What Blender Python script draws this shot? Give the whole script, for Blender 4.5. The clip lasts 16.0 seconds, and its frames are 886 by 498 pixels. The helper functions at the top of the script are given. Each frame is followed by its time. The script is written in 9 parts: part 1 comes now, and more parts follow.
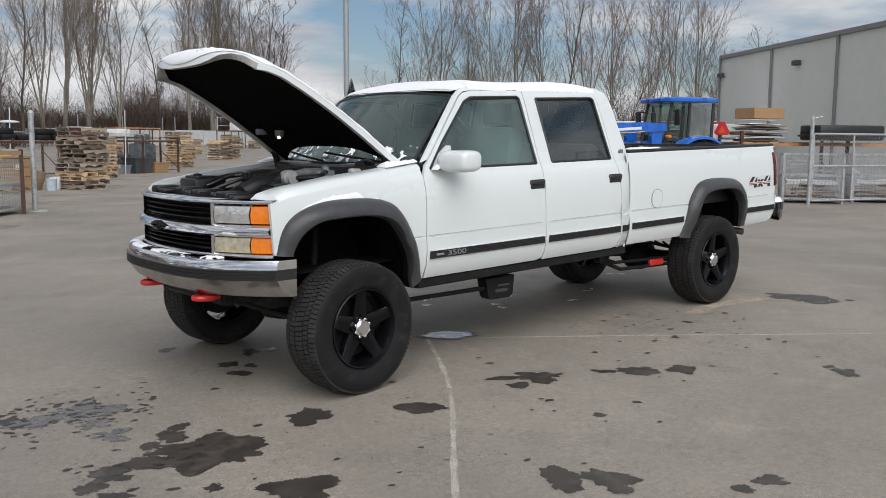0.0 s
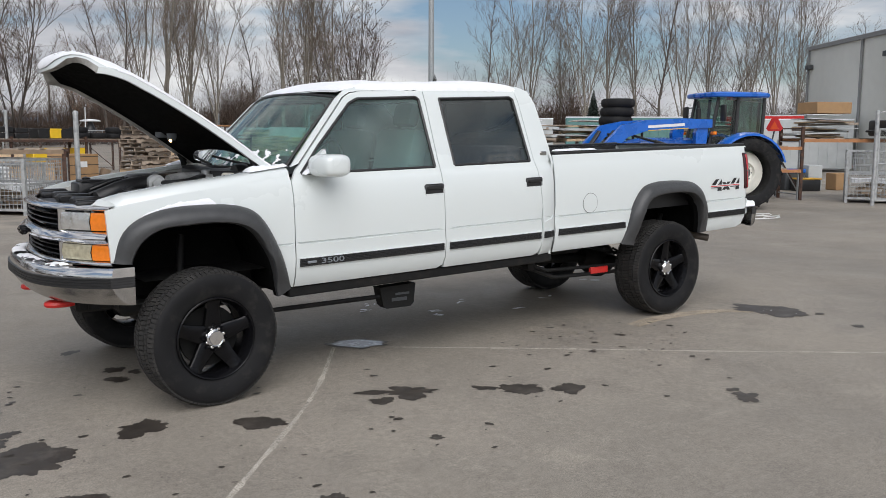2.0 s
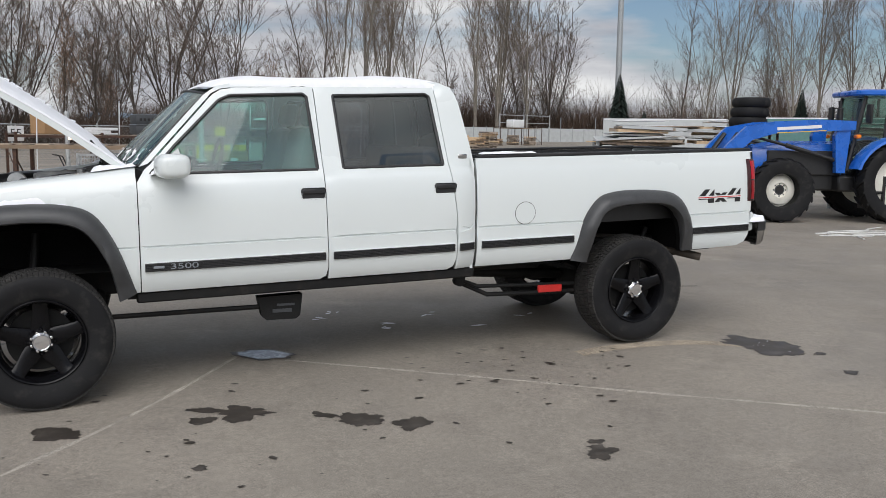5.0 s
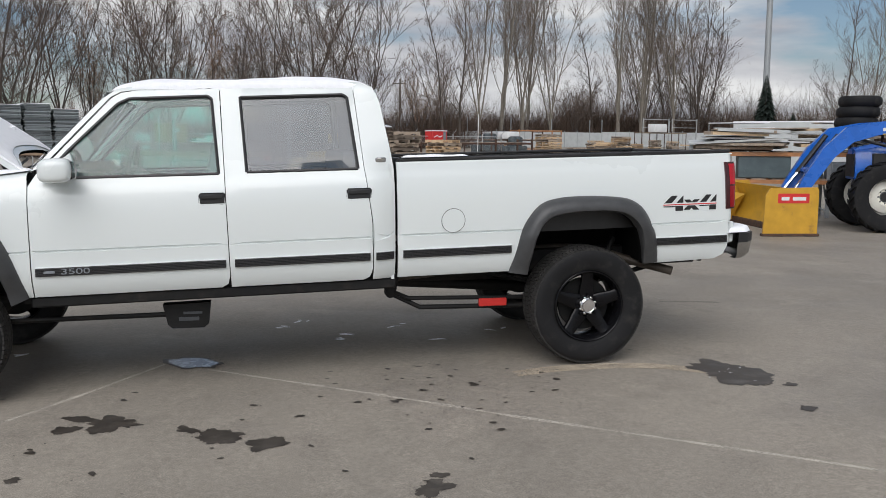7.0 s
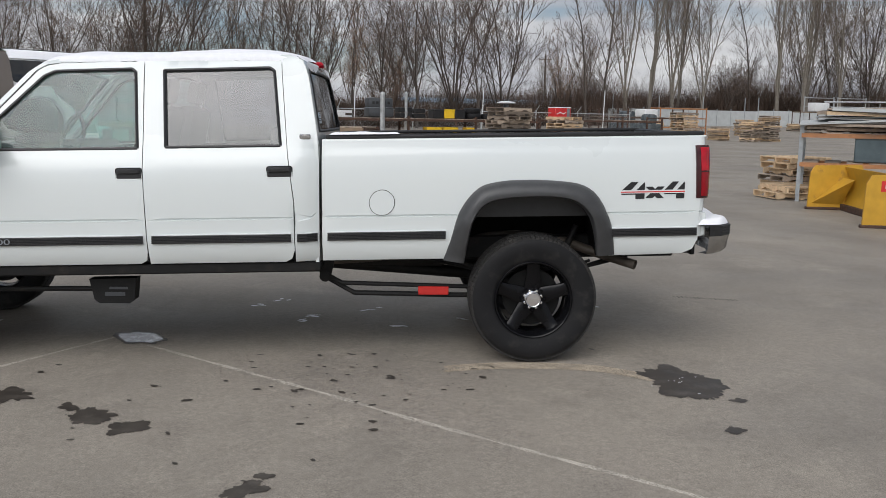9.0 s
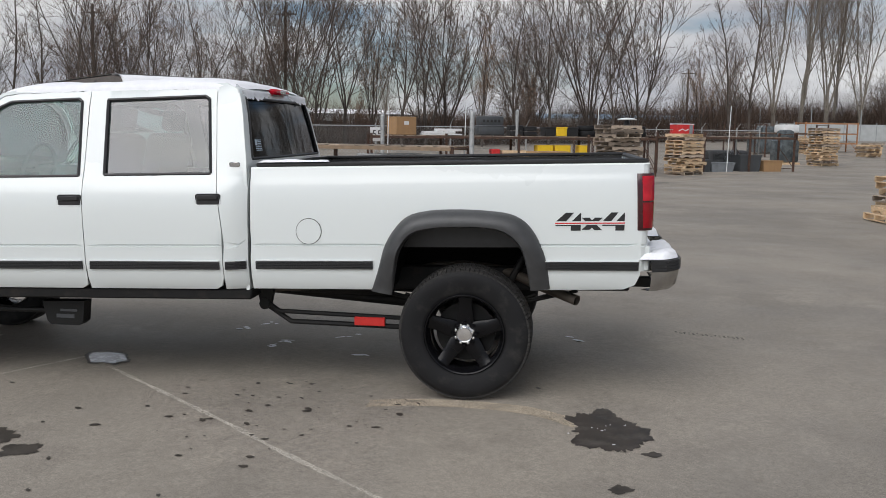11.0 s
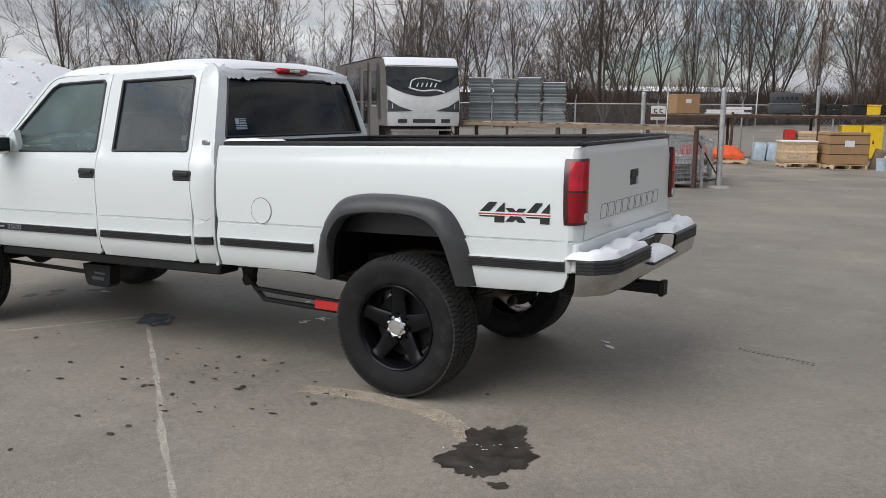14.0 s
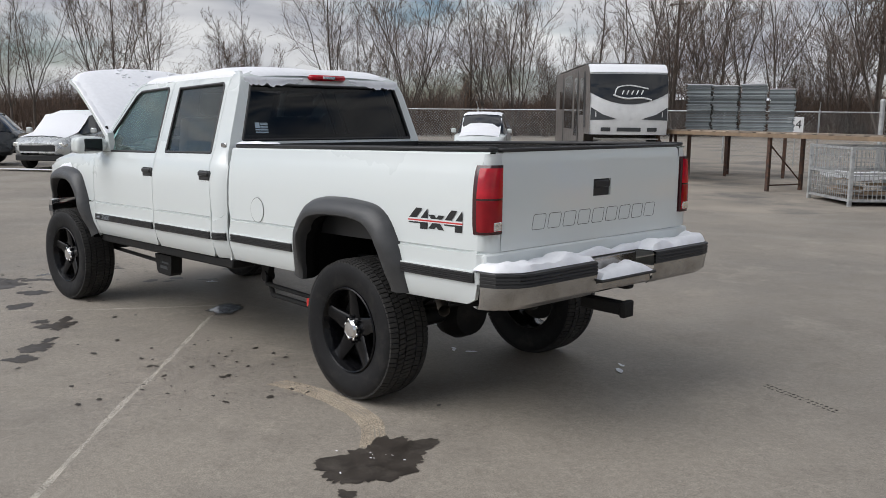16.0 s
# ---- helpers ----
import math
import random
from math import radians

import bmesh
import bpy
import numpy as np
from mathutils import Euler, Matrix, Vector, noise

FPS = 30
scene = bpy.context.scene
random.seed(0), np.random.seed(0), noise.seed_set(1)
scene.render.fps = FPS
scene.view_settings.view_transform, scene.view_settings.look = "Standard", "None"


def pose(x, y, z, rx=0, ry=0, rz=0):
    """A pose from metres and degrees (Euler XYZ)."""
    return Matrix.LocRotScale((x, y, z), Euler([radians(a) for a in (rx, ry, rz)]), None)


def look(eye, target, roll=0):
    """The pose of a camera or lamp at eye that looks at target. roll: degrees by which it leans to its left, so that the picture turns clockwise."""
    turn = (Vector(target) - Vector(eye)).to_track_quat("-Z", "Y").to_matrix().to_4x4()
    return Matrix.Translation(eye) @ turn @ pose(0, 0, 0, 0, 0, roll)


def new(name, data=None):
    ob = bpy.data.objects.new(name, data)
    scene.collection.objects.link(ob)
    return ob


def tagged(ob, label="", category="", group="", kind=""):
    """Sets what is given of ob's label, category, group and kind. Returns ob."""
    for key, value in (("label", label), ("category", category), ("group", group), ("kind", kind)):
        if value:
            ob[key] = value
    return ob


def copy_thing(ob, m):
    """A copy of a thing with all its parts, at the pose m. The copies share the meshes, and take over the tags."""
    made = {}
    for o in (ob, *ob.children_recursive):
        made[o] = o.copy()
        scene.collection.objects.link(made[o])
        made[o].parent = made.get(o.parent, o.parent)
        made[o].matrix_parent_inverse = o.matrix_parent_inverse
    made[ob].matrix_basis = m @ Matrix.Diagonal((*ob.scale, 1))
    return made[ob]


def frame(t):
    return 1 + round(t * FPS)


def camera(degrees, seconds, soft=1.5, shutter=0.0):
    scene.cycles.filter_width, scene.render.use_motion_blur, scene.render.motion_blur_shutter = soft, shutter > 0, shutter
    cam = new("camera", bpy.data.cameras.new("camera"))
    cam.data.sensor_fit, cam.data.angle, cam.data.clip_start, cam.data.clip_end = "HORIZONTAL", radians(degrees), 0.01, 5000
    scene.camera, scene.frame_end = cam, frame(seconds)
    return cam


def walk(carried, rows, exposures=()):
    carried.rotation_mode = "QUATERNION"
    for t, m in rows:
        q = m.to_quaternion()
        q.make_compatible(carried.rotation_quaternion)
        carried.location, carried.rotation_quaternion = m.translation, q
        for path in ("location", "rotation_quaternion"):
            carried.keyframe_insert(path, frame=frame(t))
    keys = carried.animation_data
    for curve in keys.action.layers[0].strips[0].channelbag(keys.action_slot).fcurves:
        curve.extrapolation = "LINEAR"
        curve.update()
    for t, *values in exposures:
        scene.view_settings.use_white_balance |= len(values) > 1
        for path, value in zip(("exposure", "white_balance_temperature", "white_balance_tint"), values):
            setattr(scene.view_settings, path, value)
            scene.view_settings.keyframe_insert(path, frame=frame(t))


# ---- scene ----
cam = camera(54.0, 16.0, soft=0.75)
PATH = [
    (0, (-3.119, -5.363, 1.543), (-1.807, -3.874, 1.302), 0.4),
    (0.5, (-2.815, -5.607, 1.57), (-1.552, -4.076, 1.331), 0.4),
    (1, (-2.46, -5.68, 1.553), (-1.24, -4.115, 1.308), 0.4),
    (1.5, (-2.139, -5.81, 1.569), (-0.957, -4.216, 1.321), 0.3),
    (2, (-1.788, -6.061, 1.6), (-0.651, -4.435, 1.348), 0.2),
    (2.5, (-1.43, -6.165, 1.583), (-0.347, -4.504, 1.327), 0.2),
    (3, (-1.081, -6.262, 1.609), (-0.063, -4.56, 1.356), 0.2),
    (3.5, (-0.703, -6.423, 1.619), (0.246, -4.68, 1.37), 0.3),
    (3.7, (-0.565, -6.463, 1.624), (0.354, -4.705, 1.373), 0.5),
    (6, (1.2, -6.658, 1.618), (1.789, -4.762, 1.373), 0.3),
    (6.5, (1.619, -6.731, 1.631), (2.123, -4.81, 1.391), 0.2),
    (7, (2.006, -6.639, 1.607), (2.417, -4.697, 1.363), 0.3),
    (7.5, (2.377, -6.623, 1.615), (2.697, -4.665, 1.359), 0.5),
    (8, (2.772, -6.667, 1.641), (3.003, -4.699, 1.367), 0.8),
    (8.5, (3.126, -6.53, 1.612), (3.272, -4.557, 1.321), 0.9),
    (9, (3.483, -6.441, 1.629), (3.555, -4.465, 1.328), 1.0),
    (9.2, (3.66, -6.442, 1.629), (3.701, -4.465, 1.326), 1.0),
    (11.3, (5.03, -6.052, 1.719), (4.71, -4.095, 1.46), 0.5),
    (11.5, (5.169, -5.96, 1.696), (4.806, -4.01, 1.443), 0.4),
    (12, (5.511, -5.781, 1.73), (5.044, -3.853, 1.473), 0.5),
    (12.5, (5.928, -5.707, 1.741), (5.352, -3.811, 1.468), 0.7),
    (13, (6.234, -5.507, 1.712), (5.532, -3.657, 1.417), 0.9),
    (13.5, (6.533, -5.243, 1.735), (5.699, -3.452, 1.419), 0.8),
    (14, (6.954, -5.056, 1.736), (5.981, -3.34, 1.412), 0.5),
    (14.5, (7.268, -4.739, 1.691), (6.158, -3.107, 1.366), 0.3),
    (15, (7.603, -4.449, 1.725), (6.367, -2.91, 1.404), 0.1),
    (15.5, (8.04, -4.227, 1.741), (6.689, -2.786, 1.429), 0.3),
    (16, (8.306, -3.894, 1.728), (6.859, -2.549, 1.418), 0.6),
]
walk(cam, [(t, look(eye, target, roll)) for t, eye, target, roll in PATH],
     exposures=[(0, 0.06), (3.5, 0.03), (6, -0.03), (9, -0.09), (12.5, -0.04), (16, 0.0)])

# ---- light ----
SUN_DIR = Vector((-0.30, -0.64, 0.67)).normalized()   # towards the sun
world = bpy.data.worlds.new("sky_world")
scene.world = world
world.use_nodes = True
wn, wl = world.node_tree.nodes, world.node_tree.links
wn.clear()
w_out = wn.new("ShaderNodeOutputWorld")
w_bg = wn.new("ShaderNodeBackground")
w_sky = wn.new("ShaderNodeTexSky")
w_sky.sky_type = "NISHITA"
w_sky.sun_disc = False
w_sky.sun_elevation = math.asin(SUN_DIR.z)
w_sky.sun_rotation = math.atan2(SUN_DIR.x, SUN_DIR.y)
w_sky.dust_density = 1.2
w_sky.ozone_density = 3.0
w_co = wn.new("ShaderNodeTexCoord")
w_map = wn.new("ShaderNodeMapping")
w_map.inputs["Scale"].default_value = (1.6, 1.6, 7.5)
w_map.inputs["Location"].default_value = (4.8, 13.2, -13.7)
w_noise = wn.new("ShaderNodeTexNoise")
w_noise.inputs["Scale"].default_value = 1.7
w_noise.inputs["Detail"].default_value = 7.0
w_noise.inputs["Roughness"].default_value = 0.52
w_ramp = wn.new("ShaderNodeValToRGB")
w_ramp.color_ramp.elements[0].position, w_ramp.color_ramp.elements[1].position = 0.40, 0.52
w_noise2 = wn.new("ShaderNodeTexNoise")
w_noise2.inputs["Scale"].default_value = 3.1
w_noise2.inputs["Detail"].default_value = 6.0
w_cloud = wn.new("ShaderNodeValToRGB")
w_cloud.color_ramp.elements[0].position, w_cloud.color_ramp.elements[1].position = 0.32, 0.68
w_cloud.color_ramp.elements[0].color = (5.3, 5.5, 6.2, 1)
w_cloud.color_ramp.elements[1].color = (10.8, 10.85, 10.9, 1)
w_mix = wn.new("ShaderNodeMixRGB")
wl.new(w_co.outputs["Generated"], w_map.inputs["Vector"])
wl.new(w_map.outputs[0], w_noise.inputs["Vector"])
wl.new(w_map.outputs[0], w_noise2.inputs["Vector"])
wl.new(w_noise.outputs["Fac"], w_ramp.inputs["Fac"])
wl.new(w_noise2.outputs["Fac"], w_cloud.inputs["Fac"])
wl.new(w_ramp.outputs["Color"], w_mix.inputs["Fac"])
wl.new(w_sky.outputs["Color"], w_mix.inputs["Color1"])
wl.new(w_cloud.outputs["Color"], w_mix.inputs["Color2"])
# thin cloud glows round the veiled sun
w_dot = wn.new("ShaderNodeVectorMath")
w_dot.operation = "DOT_PRODUCT"
w_dot.inputs[1].default_value = SUN_DIR
w_glow = wn.new("ShaderNodeMapRange")
w_glow.inputs["From Min"].default_value, w_glow.inputs["From Max"].default_value = 0.76, 1.0
w_glow.inputs["To Min"].default_value, w_glow.inputs["To Max"].default_value = 1.0, 2.8
w_mul = wn.new("ShaderNodeMixRGB")
w_mul.blend_type = "MULTIPLY"
w_mul.inputs["Fac"].default_value = 1.0
wl.new(w_co.outputs["Generated"], w_dot.inputs[0])
wl.new(w_dot.outputs["Value"], w_glow.inputs["Value"])
wl.new(w_mix.outputs["Color"], w_mul.inputs["Color1"])
wl.new(w_glow.outputs[0], w_mul.inputs["Color2"])
wl.new(w_mul.outputs["Color"], w_bg.inputs["Color"])
w_bg.inputs["Strength"].default_value = 0.075
wl.new(w_bg.outputs[0], w_out.inputs["Surface"])

sun_data = bpy.data.lights.new("sun", "SUN")
sun_data.energy = 1.68
sun_data.angle = radians(55.0)
sun_data.color = (1.0, 0.975, 0.945)
sun = new("sun", sun_data)
sun.matrix_world = look(SUN_DIR * 60, (0, 0, 0))


# ---- materials ----
def mat(name, base, rough=0.6, metal=0.0, vary=0.12, scale=6.0, bump=0.0, bscale=60.0, second=None, smix=(0.45, 0.62), sscale=2.0,
        spec=0.5, coat=0.0, island=0.0, objrand=0.0):
    """Procedural paint, wood, rubber and so on: base colour with two scales of variation, relief, patches of a second colour."""
    m = bpy.data.materials.new(name)
    m.use_nodes = True
    n, l = m.node_tree.nodes, m.node_tree.links
    b = n["Principled BSDF"]
    b.inputs["Roughness"].default_value = rough
    b.inputs["Metallic"].default_value = metal
    b.inputs["Specular IOR Level"].default_value = spec
    b.inputs["Coat Weight"].default_value = coat
    b.inputs["Coat Roughness"].default_value = 0.08
    co = n.new("ShaderNodeTexCoord")
    t1 = n.new("ShaderNodeTexNoise")
    t1.inputs["Scale"].default_value = scale
    t1.inputs["Detail"].default_value = 6
    l.new(co.outputs["Object"], t1.inputs["Vector"])
    mr = n.new("ShaderNodeMapRange")
    mr.inputs["From Min"].default_value, mr.inputs["From Max"].default_value = 0.3, 0.7
    mr.inputs["To Min"].default_value, mr.inputs["To Max"].default_value = 1 - vary, 1 + vary
    l.new(t1.outputs["Fac"], mr.inputs["Value"])
    mul = n.new("ShaderNodeMixRGB")
    mul.blend_type = "MULTIPLY"
    mul.inputs["Fac"].default_value = 1
    mul.inputs["Color1"].default_value = (*base, 1)
    l.new(mr.outputs[0], mul.inputs["Color2"])
    colour = mul.outputs[0]
    if island or objrand:
        src = n.new("ShaderNodeNewGeometry").outputs["Random Per Island"] if island else n.new("ShaderNodeObjectInfo").outputs["Random"]
        k = island or objrand
        mr2 = n.new("ShaderNodeMapRange")
        mr2.inputs["To Min"].default_value, mr2.inputs["To Max"].default_value = 1 - k, 1 + k
        l.new(src, mr2.inputs["Value"])
        m2 = n.new("ShaderNodeMixRGB")
        m2.blend_type = "MULTIPLY"
        m2.inputs["Fac"].default_value = 1
        l.new(colour, m2.inputs["Color1"])
        l.new(mr2.outputs[0], m2.inputs["Color2"])
        colour = m2.outputs[0]
    if second:
        t2 = n.new("ShaderNodeTexNoise")
        t2.inputs["Scale"].default_value = sscale
        t2.inputs["Detail"].default_value = 8
        t2.inputs["Roughness"].default_value = 0.65
        l.new(co.outputs["Object"], t2.inputs["Vector"])
        mr3 = n.new("ShaderNodeMapRange")
        mr3.inputs["From Min"].default_value, mr3.inputs["From Max"].default_value = smix
        l.new(t2.outputs["Fac"], mr3.inputs["Value"])
        m3 = n.new("ShaderNodeMixRGB")
        l.new(mr3.outputs[0], m3.inputs["Fac"])
        l.new(colour, m3.inputs["Color1"])
        m3.inputs["Color2"].default_value = (*second, 1)
        colour = m3.outputs[0]
    l.new(colour, b.inputs["Base Color"])
    rr = n.new("ShaderNodeMapRange")
    rr.inputs["From Min"].default_value, rr.inputs["From Max"].default_value = 0.3, 0.7
    rr.inputs["To Min"].default_value, rr.inputs["To Max"].default_value = max(0.02, rough * 0.85), min(1, rough * 1.15)
    l.new(t1.outputs["Fac"], rr.inputs["Value"])
    l.new(rr.outputs[0], b.inputs["Roughness"])
    if bump:
        t4 = n.new("ShaderNodeTexNoise")
        t4.inputs["Scale"].default_value = bscale
        t4.inputs["Detail"].default_value = 4
        l.new(co.outputs["Object"], t4.inputs["Vector"])
        bp = n.new("ShaderNodeBump")
        bp.inputs["Strength"].default_value = bump
        bp.inputs["Distance"].default_value = 0.01
        l.new(t4.outputs["Fac"], bp.inputs["Height"])
        l.new(bp.outputs[0], b.inputs["Normal"])
    return m


def glass(name, tint, rough=0.02, haze=0.0, ior=1.5):
    """Automotive glass as a thin sheet: tinted see-through with a sharp reflection."""
    m = bpy.data.materials.new(name)
    m.use_nodes = True
    n, l = m.node_tree.nodes, m.node_tree.links
    n.clear()
    out = n.new("ShaderNodeOutputMaterial")
    tr = n.new("ShaderNodeBsdfTransparent")
    tr.inputs["Color"].default_value = (*tint, 1)
    gl = n.new("ShaderNodeBsdfGlossy")
    gl.inputs["Roughness"].default_value = rough
    fr = n.new("ShaderNodeFresnel")
    fr.inputs["IOR"].default_value = ior
    mx = n.new("ShaderNodeMixShader")
    l.new(fr.outputs[0], mx.inputs[0])
    l.new(tr.outputs[0], mx.inputs[1])
    l.new(gl.outputs[0], mx.inputs[2])
    # teal diffuse film: condensation, and a stand-in for the brightness of reflected sky
    df = n.new("ShaderNodeBsdfDiffuse")
    df.inputs["Color"].default_value = (0.45, 0.60, 0.58, 1)
    no = n.new("ShaderNodeTexNoise")
    no.inputs["Scale"].default_value, no.inputs["Detail"].default_value = 4.0, 6.0
    rg = n.new("ShaderNodeMapRange")
    for k, v in zip(("From Min", "From Max", "To Min", "To Max"), (0.3, 0.7, haze * 0.6, haze * 1.4)):
        rg.inputs[k].default_value = v
    co = n.new("ShaderNodeTexCoord")
    l.new(co.outputs["Object"], no.inputs["Vector"])
    l.new(no.outputs["Fac"], rg.inputs["Value"])
    m2 = n.new("ShaderNodeMixShader")
    l.new(rg.outputs[0], m2.inputs[0])
    l.new(mx.outputs[0], m2.inputs[1])
    l.new(df.outputs[0], m2.inputs[2])
    l.new(m2.outputs[0], out.inputs[0])
    return m


M = {}
M["white_paint"] = mat("white_car_paint", (0.705, 0.745, 0.738), 0.28, vary=0.010, scale=0.6, coat=0.8)
M["under_white"] = mat("underhood_white", (0.44, 0.43, 0.40), 0.55, vary=0.15, scale=9, second=(0.16, 0.145, 0.13), smix=(0.45, 0.7), sscale=6)
M["flare"] = mat("flare_black_plastic", (0.048, 0.049, 0.051), 0.40, vary=0.15, scale=14, bump=0.15, bscale=400)
M["trim_black"] = mat("black_rubber_trim", (0.018, 0.018, 0.019), 0.45, vary=0.2, scale=20)
M["seam"] = mat("seam_shadow_black", (0.012, 0.012, 0.012), 0.8, vary=0.1)
M["chrome"] = mat("chrome", (0.75, 0.75, 0.76), 0.10, 1.0, vary=0.06, scale=18, bump=0.03, bscale=25)
# dull chrome, base also dimmed for the dark ground the front bumper reflects
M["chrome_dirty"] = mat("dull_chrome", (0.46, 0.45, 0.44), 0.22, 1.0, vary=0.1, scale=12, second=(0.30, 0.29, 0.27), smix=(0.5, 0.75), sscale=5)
M["rubber"] = mat("tyre_rubber", (0.012, 0.012, 0.013), 0.66, vary=0.2, scale=15, spec=0.22, second=(0.030, 0.029, 0.027), smix=(0.52, 0.7), sscale=7, bump=0.12, bscale=120)
M["tread"] = mat("tyre_tread", (0.022, 0.021, 0.020), 0.8, vary=0.25, scale=30, second=(0.045, 0.042, 0.038), smix=(0.5, 0.7), sscale=9, bump=0.2, bscale=150)
M["gloss_black"] = mat("gloss_black_wheel", (0.005, 0.005, 0.006), 0.2, vary=0.2, scale=8, spec=0.2)
M["frame_black"] = mat("chassis_black", (0.010, 0.010, 0.010), 0.6, vary=0.3, scale=12, spec=0.25, second=(0.03, 0.025, 0.021), smix=(0.55, 0.75), sscale=6, bump=0.2, bscale=80)
# near-black wheel well liner; also colours the shade sheet in the engine bay
M["dark_liner"] = mat("wheel_liner_and_bay_shade", (0.006, 0.006, 0.006), 0.9, vary=0.3, scale=8, spec=0.1)
M["felt"] = mat("hood_felt", (0.003, 0.003, 0.003), 0.95, vary=0.2, scale=30, spec=0.05, bump=0.3, bscale=90)
M["red_metal"] = mat("red_painted_steel", (0.62, 0.03, 0.025), 0.35, vary=0.1)
M["amber"] = mat("amber_lens", (0.85, 0.22, 0.015), 0.15, vary=0.08, scale=40, coat=0.5)
M["red_lens"] = mat("red_lens", (0.46, 0.006, 0.018), 0.12, vary=0.25, scale=14, coat=0.4, spec=0.3)
M["red_lens_dark"] = mat("dark_red_lens", (0.27, 0.003, 0.010), 0.12, vary=0.2, scale=14, coat=0.4, spec=0.3)
M["lamp_frame"] = mat("dark_lamp_frame", (0.045, 0.004, 0.006), 0.2, vary=0.2, scale=14, coat=0.4)
M["clear_lens"] = mat("clear_headlight_lens", (0.78, 0.79, 0.78), 0.07, 0.75, vary=0.2, scale=25, bump=0.4, bscale=38, coat=1.0)
M["yellow_lens"] = mat("aged_headlight_lens", (0.52, 0.48, 0.34), 0.14, 0.25, vary=0.25, scale=25, bump=0.25, bscale=45, coat=0.7)
M["snow"] = mat("snow", (0.87, 0.88, 0.91), 0.7, vary=0.03, scale=25, bump=0.22, bscale=45)
M["ice"] = mat("ice_puddle", (0.16, 0.18, 0.21), 0.12, vary=0.3, scale=9, second=(0.36, 0.39, 0.43), smix=(0.48, 0.62), sscale=12)
M["glass_clear"] = glass("cab_glass", (0.48, 0.86, 0.78), haze=0.15, ior=1.7)
M["glass_tint"] = glass("privacy_glass", (0.33, 0.345, 0.37), haze=0.04, ior=2.0)
M["glass_rear"] = glass("rear_glass", (0.07, 0.075, 0.08), ior=1.45)
M["glass_wind"] = glass("windshield_glass", (0.55, 0.80, 0.76), haze=0.09, ior=1.5)
M["tractor_glass"] = glass("tractor_cab_glass", (0.40, 0.54, 0.48), ior=1.6)
M["warm_bulb"] = mat("warm_bulb", (1.0, 0.75, 0.45), 0.4)
M["warm_bulb"].node_tree.nodes["Principled BSDF"].inputs["Emission Color"].default_value = (1.0, 0.62, 0.28, 1)
M["warm_bulb"].node_tree.nodes["Principled BSDF"].inputs["Emission Strength"].default_value = 9.0
M["interior"] = mat("grey_cloth_interior", (0.20, 0.205, 0.21), 0.9, vary=0.15, scale=20)
M["dash"] = mat("dark_dash_plastic", (0.045, 0.045, 0.05), 0.6, vary=0.15)
M["steel"] = mat("galvanised_steel", (0.47, 0.48, 0.48), 0.45, 0.45, vary=0.15, scale=14, second=(0.30, 0.31, 0.32), smix=(0.5, 0.65), sscale=9)
M["steel_flat"] = mat("grey_steel_post", (0.34, 0.36, 0.37), 0.5, 0.3, vary=0.15, scale=10)
M["exhaust"] = mat("sooty_exhaust_steel", (0.075, 0.062, 0.05), 0.6, 0.3, vary=0.25, scale=12)
M["rust"] = mat("rusty_steel", (0.10, 0.052, 0.034), 0.8, 0.1, vary=0.35, scale=10, second=(0.05, 0.035, 0.03), smix=(0.45, 0.6), sscale=14, bump=0.3)
M["wood_new"] = mat("new_pallet_wood", (0.60, 0.44, 0.28), 0.8, vary=0.18, scale=12, bump=0.25, bscale=90, objrand=0.25)
M["wood_old"] = mat("weathered_pallet_wood", (0.31, 0.25, 0.195), 0.85, vary=0.3, scale=10, bump=0.3, bscale=90, objrand=0.55)
M["wood_isl"] = mat("mixed_lumber", (0.30, 0.225, 0.155), 0.85, vary=0.2, scale=6, island=0.45, bump=0.25)
M["beam_orange"] = mat("orange_rack_beam", (0.42, 0.19, 0.08), 0.6, vary=0.2, scale=8, second=(0.22, 0.13, 0.08), smix=(0.55, 0.75))
M["plank"] = mat("rack_plank_wood", (0.23, 0.165, 0.11), 0.8, vary=0.2, scale=8, bump=0.2)
M["cardboard"] = mat("cardboard", (0.36, 0.22, 0.11), 0.85, vary=0.08, scale=5, second=(0.28, 0.17, 0.09), smix=(0.55, 0.75))
M["yellow"] = mat("yellow_plastic", (0.80, 0.52, 0.02), 0.45, vary=0.06, second=(0.5, 0.33, 0.05), smix=(0.62, 0.8))
M["plow_yellow"] = mat("worn_yellow_plow_paint", (0.56, 0.31, 0.03), 0.45, vary=0.12, scale=5, second=(0.22, 0.11, 0.05), smix=(0.60, 0.78), sscale=4, bump=0.12)
M["blue"] = mat("tractor_blue_paint", (0.010, 0.12, 0.52), 0.28, vary=0.10, scale=5, second=(0.05, 0.12, 0.30), smix=(0.6, 0.85), coat=0.4)
M["cream"] = mat("cream_wheel_paint", (0.78, 0.76, 0.68), 0.45, vary=0.08, second=(0.55, 0.52, 0.44), smix=(0.6, 0.8), sscale=6)
M["dark_grey"] = mat("dark_grey_plastic", (0.055, 0.060, 0.065), 0.6, vary=0.15)
M["layers"] = mat("folded_grey_crates", (0.20, 0.225, 0.235), 0.55, vary=0.15, scale=3, island=0.55)
M["mid_grey"] = mat("grey_plastic", (0.22, 0.24, 0.26), 0.6, vary=0.12, second=(0.14, 0.15, 0.16), smix=(0.5, 0.7))
M["black_plastic"] = mat("black_plastic", (0.014, 0.014, 0.015), 0.4, vary=0.2)
M["red"] = mat("red_paint", (0.60, 0.03, 0.03), 0.45, vary=0.12)
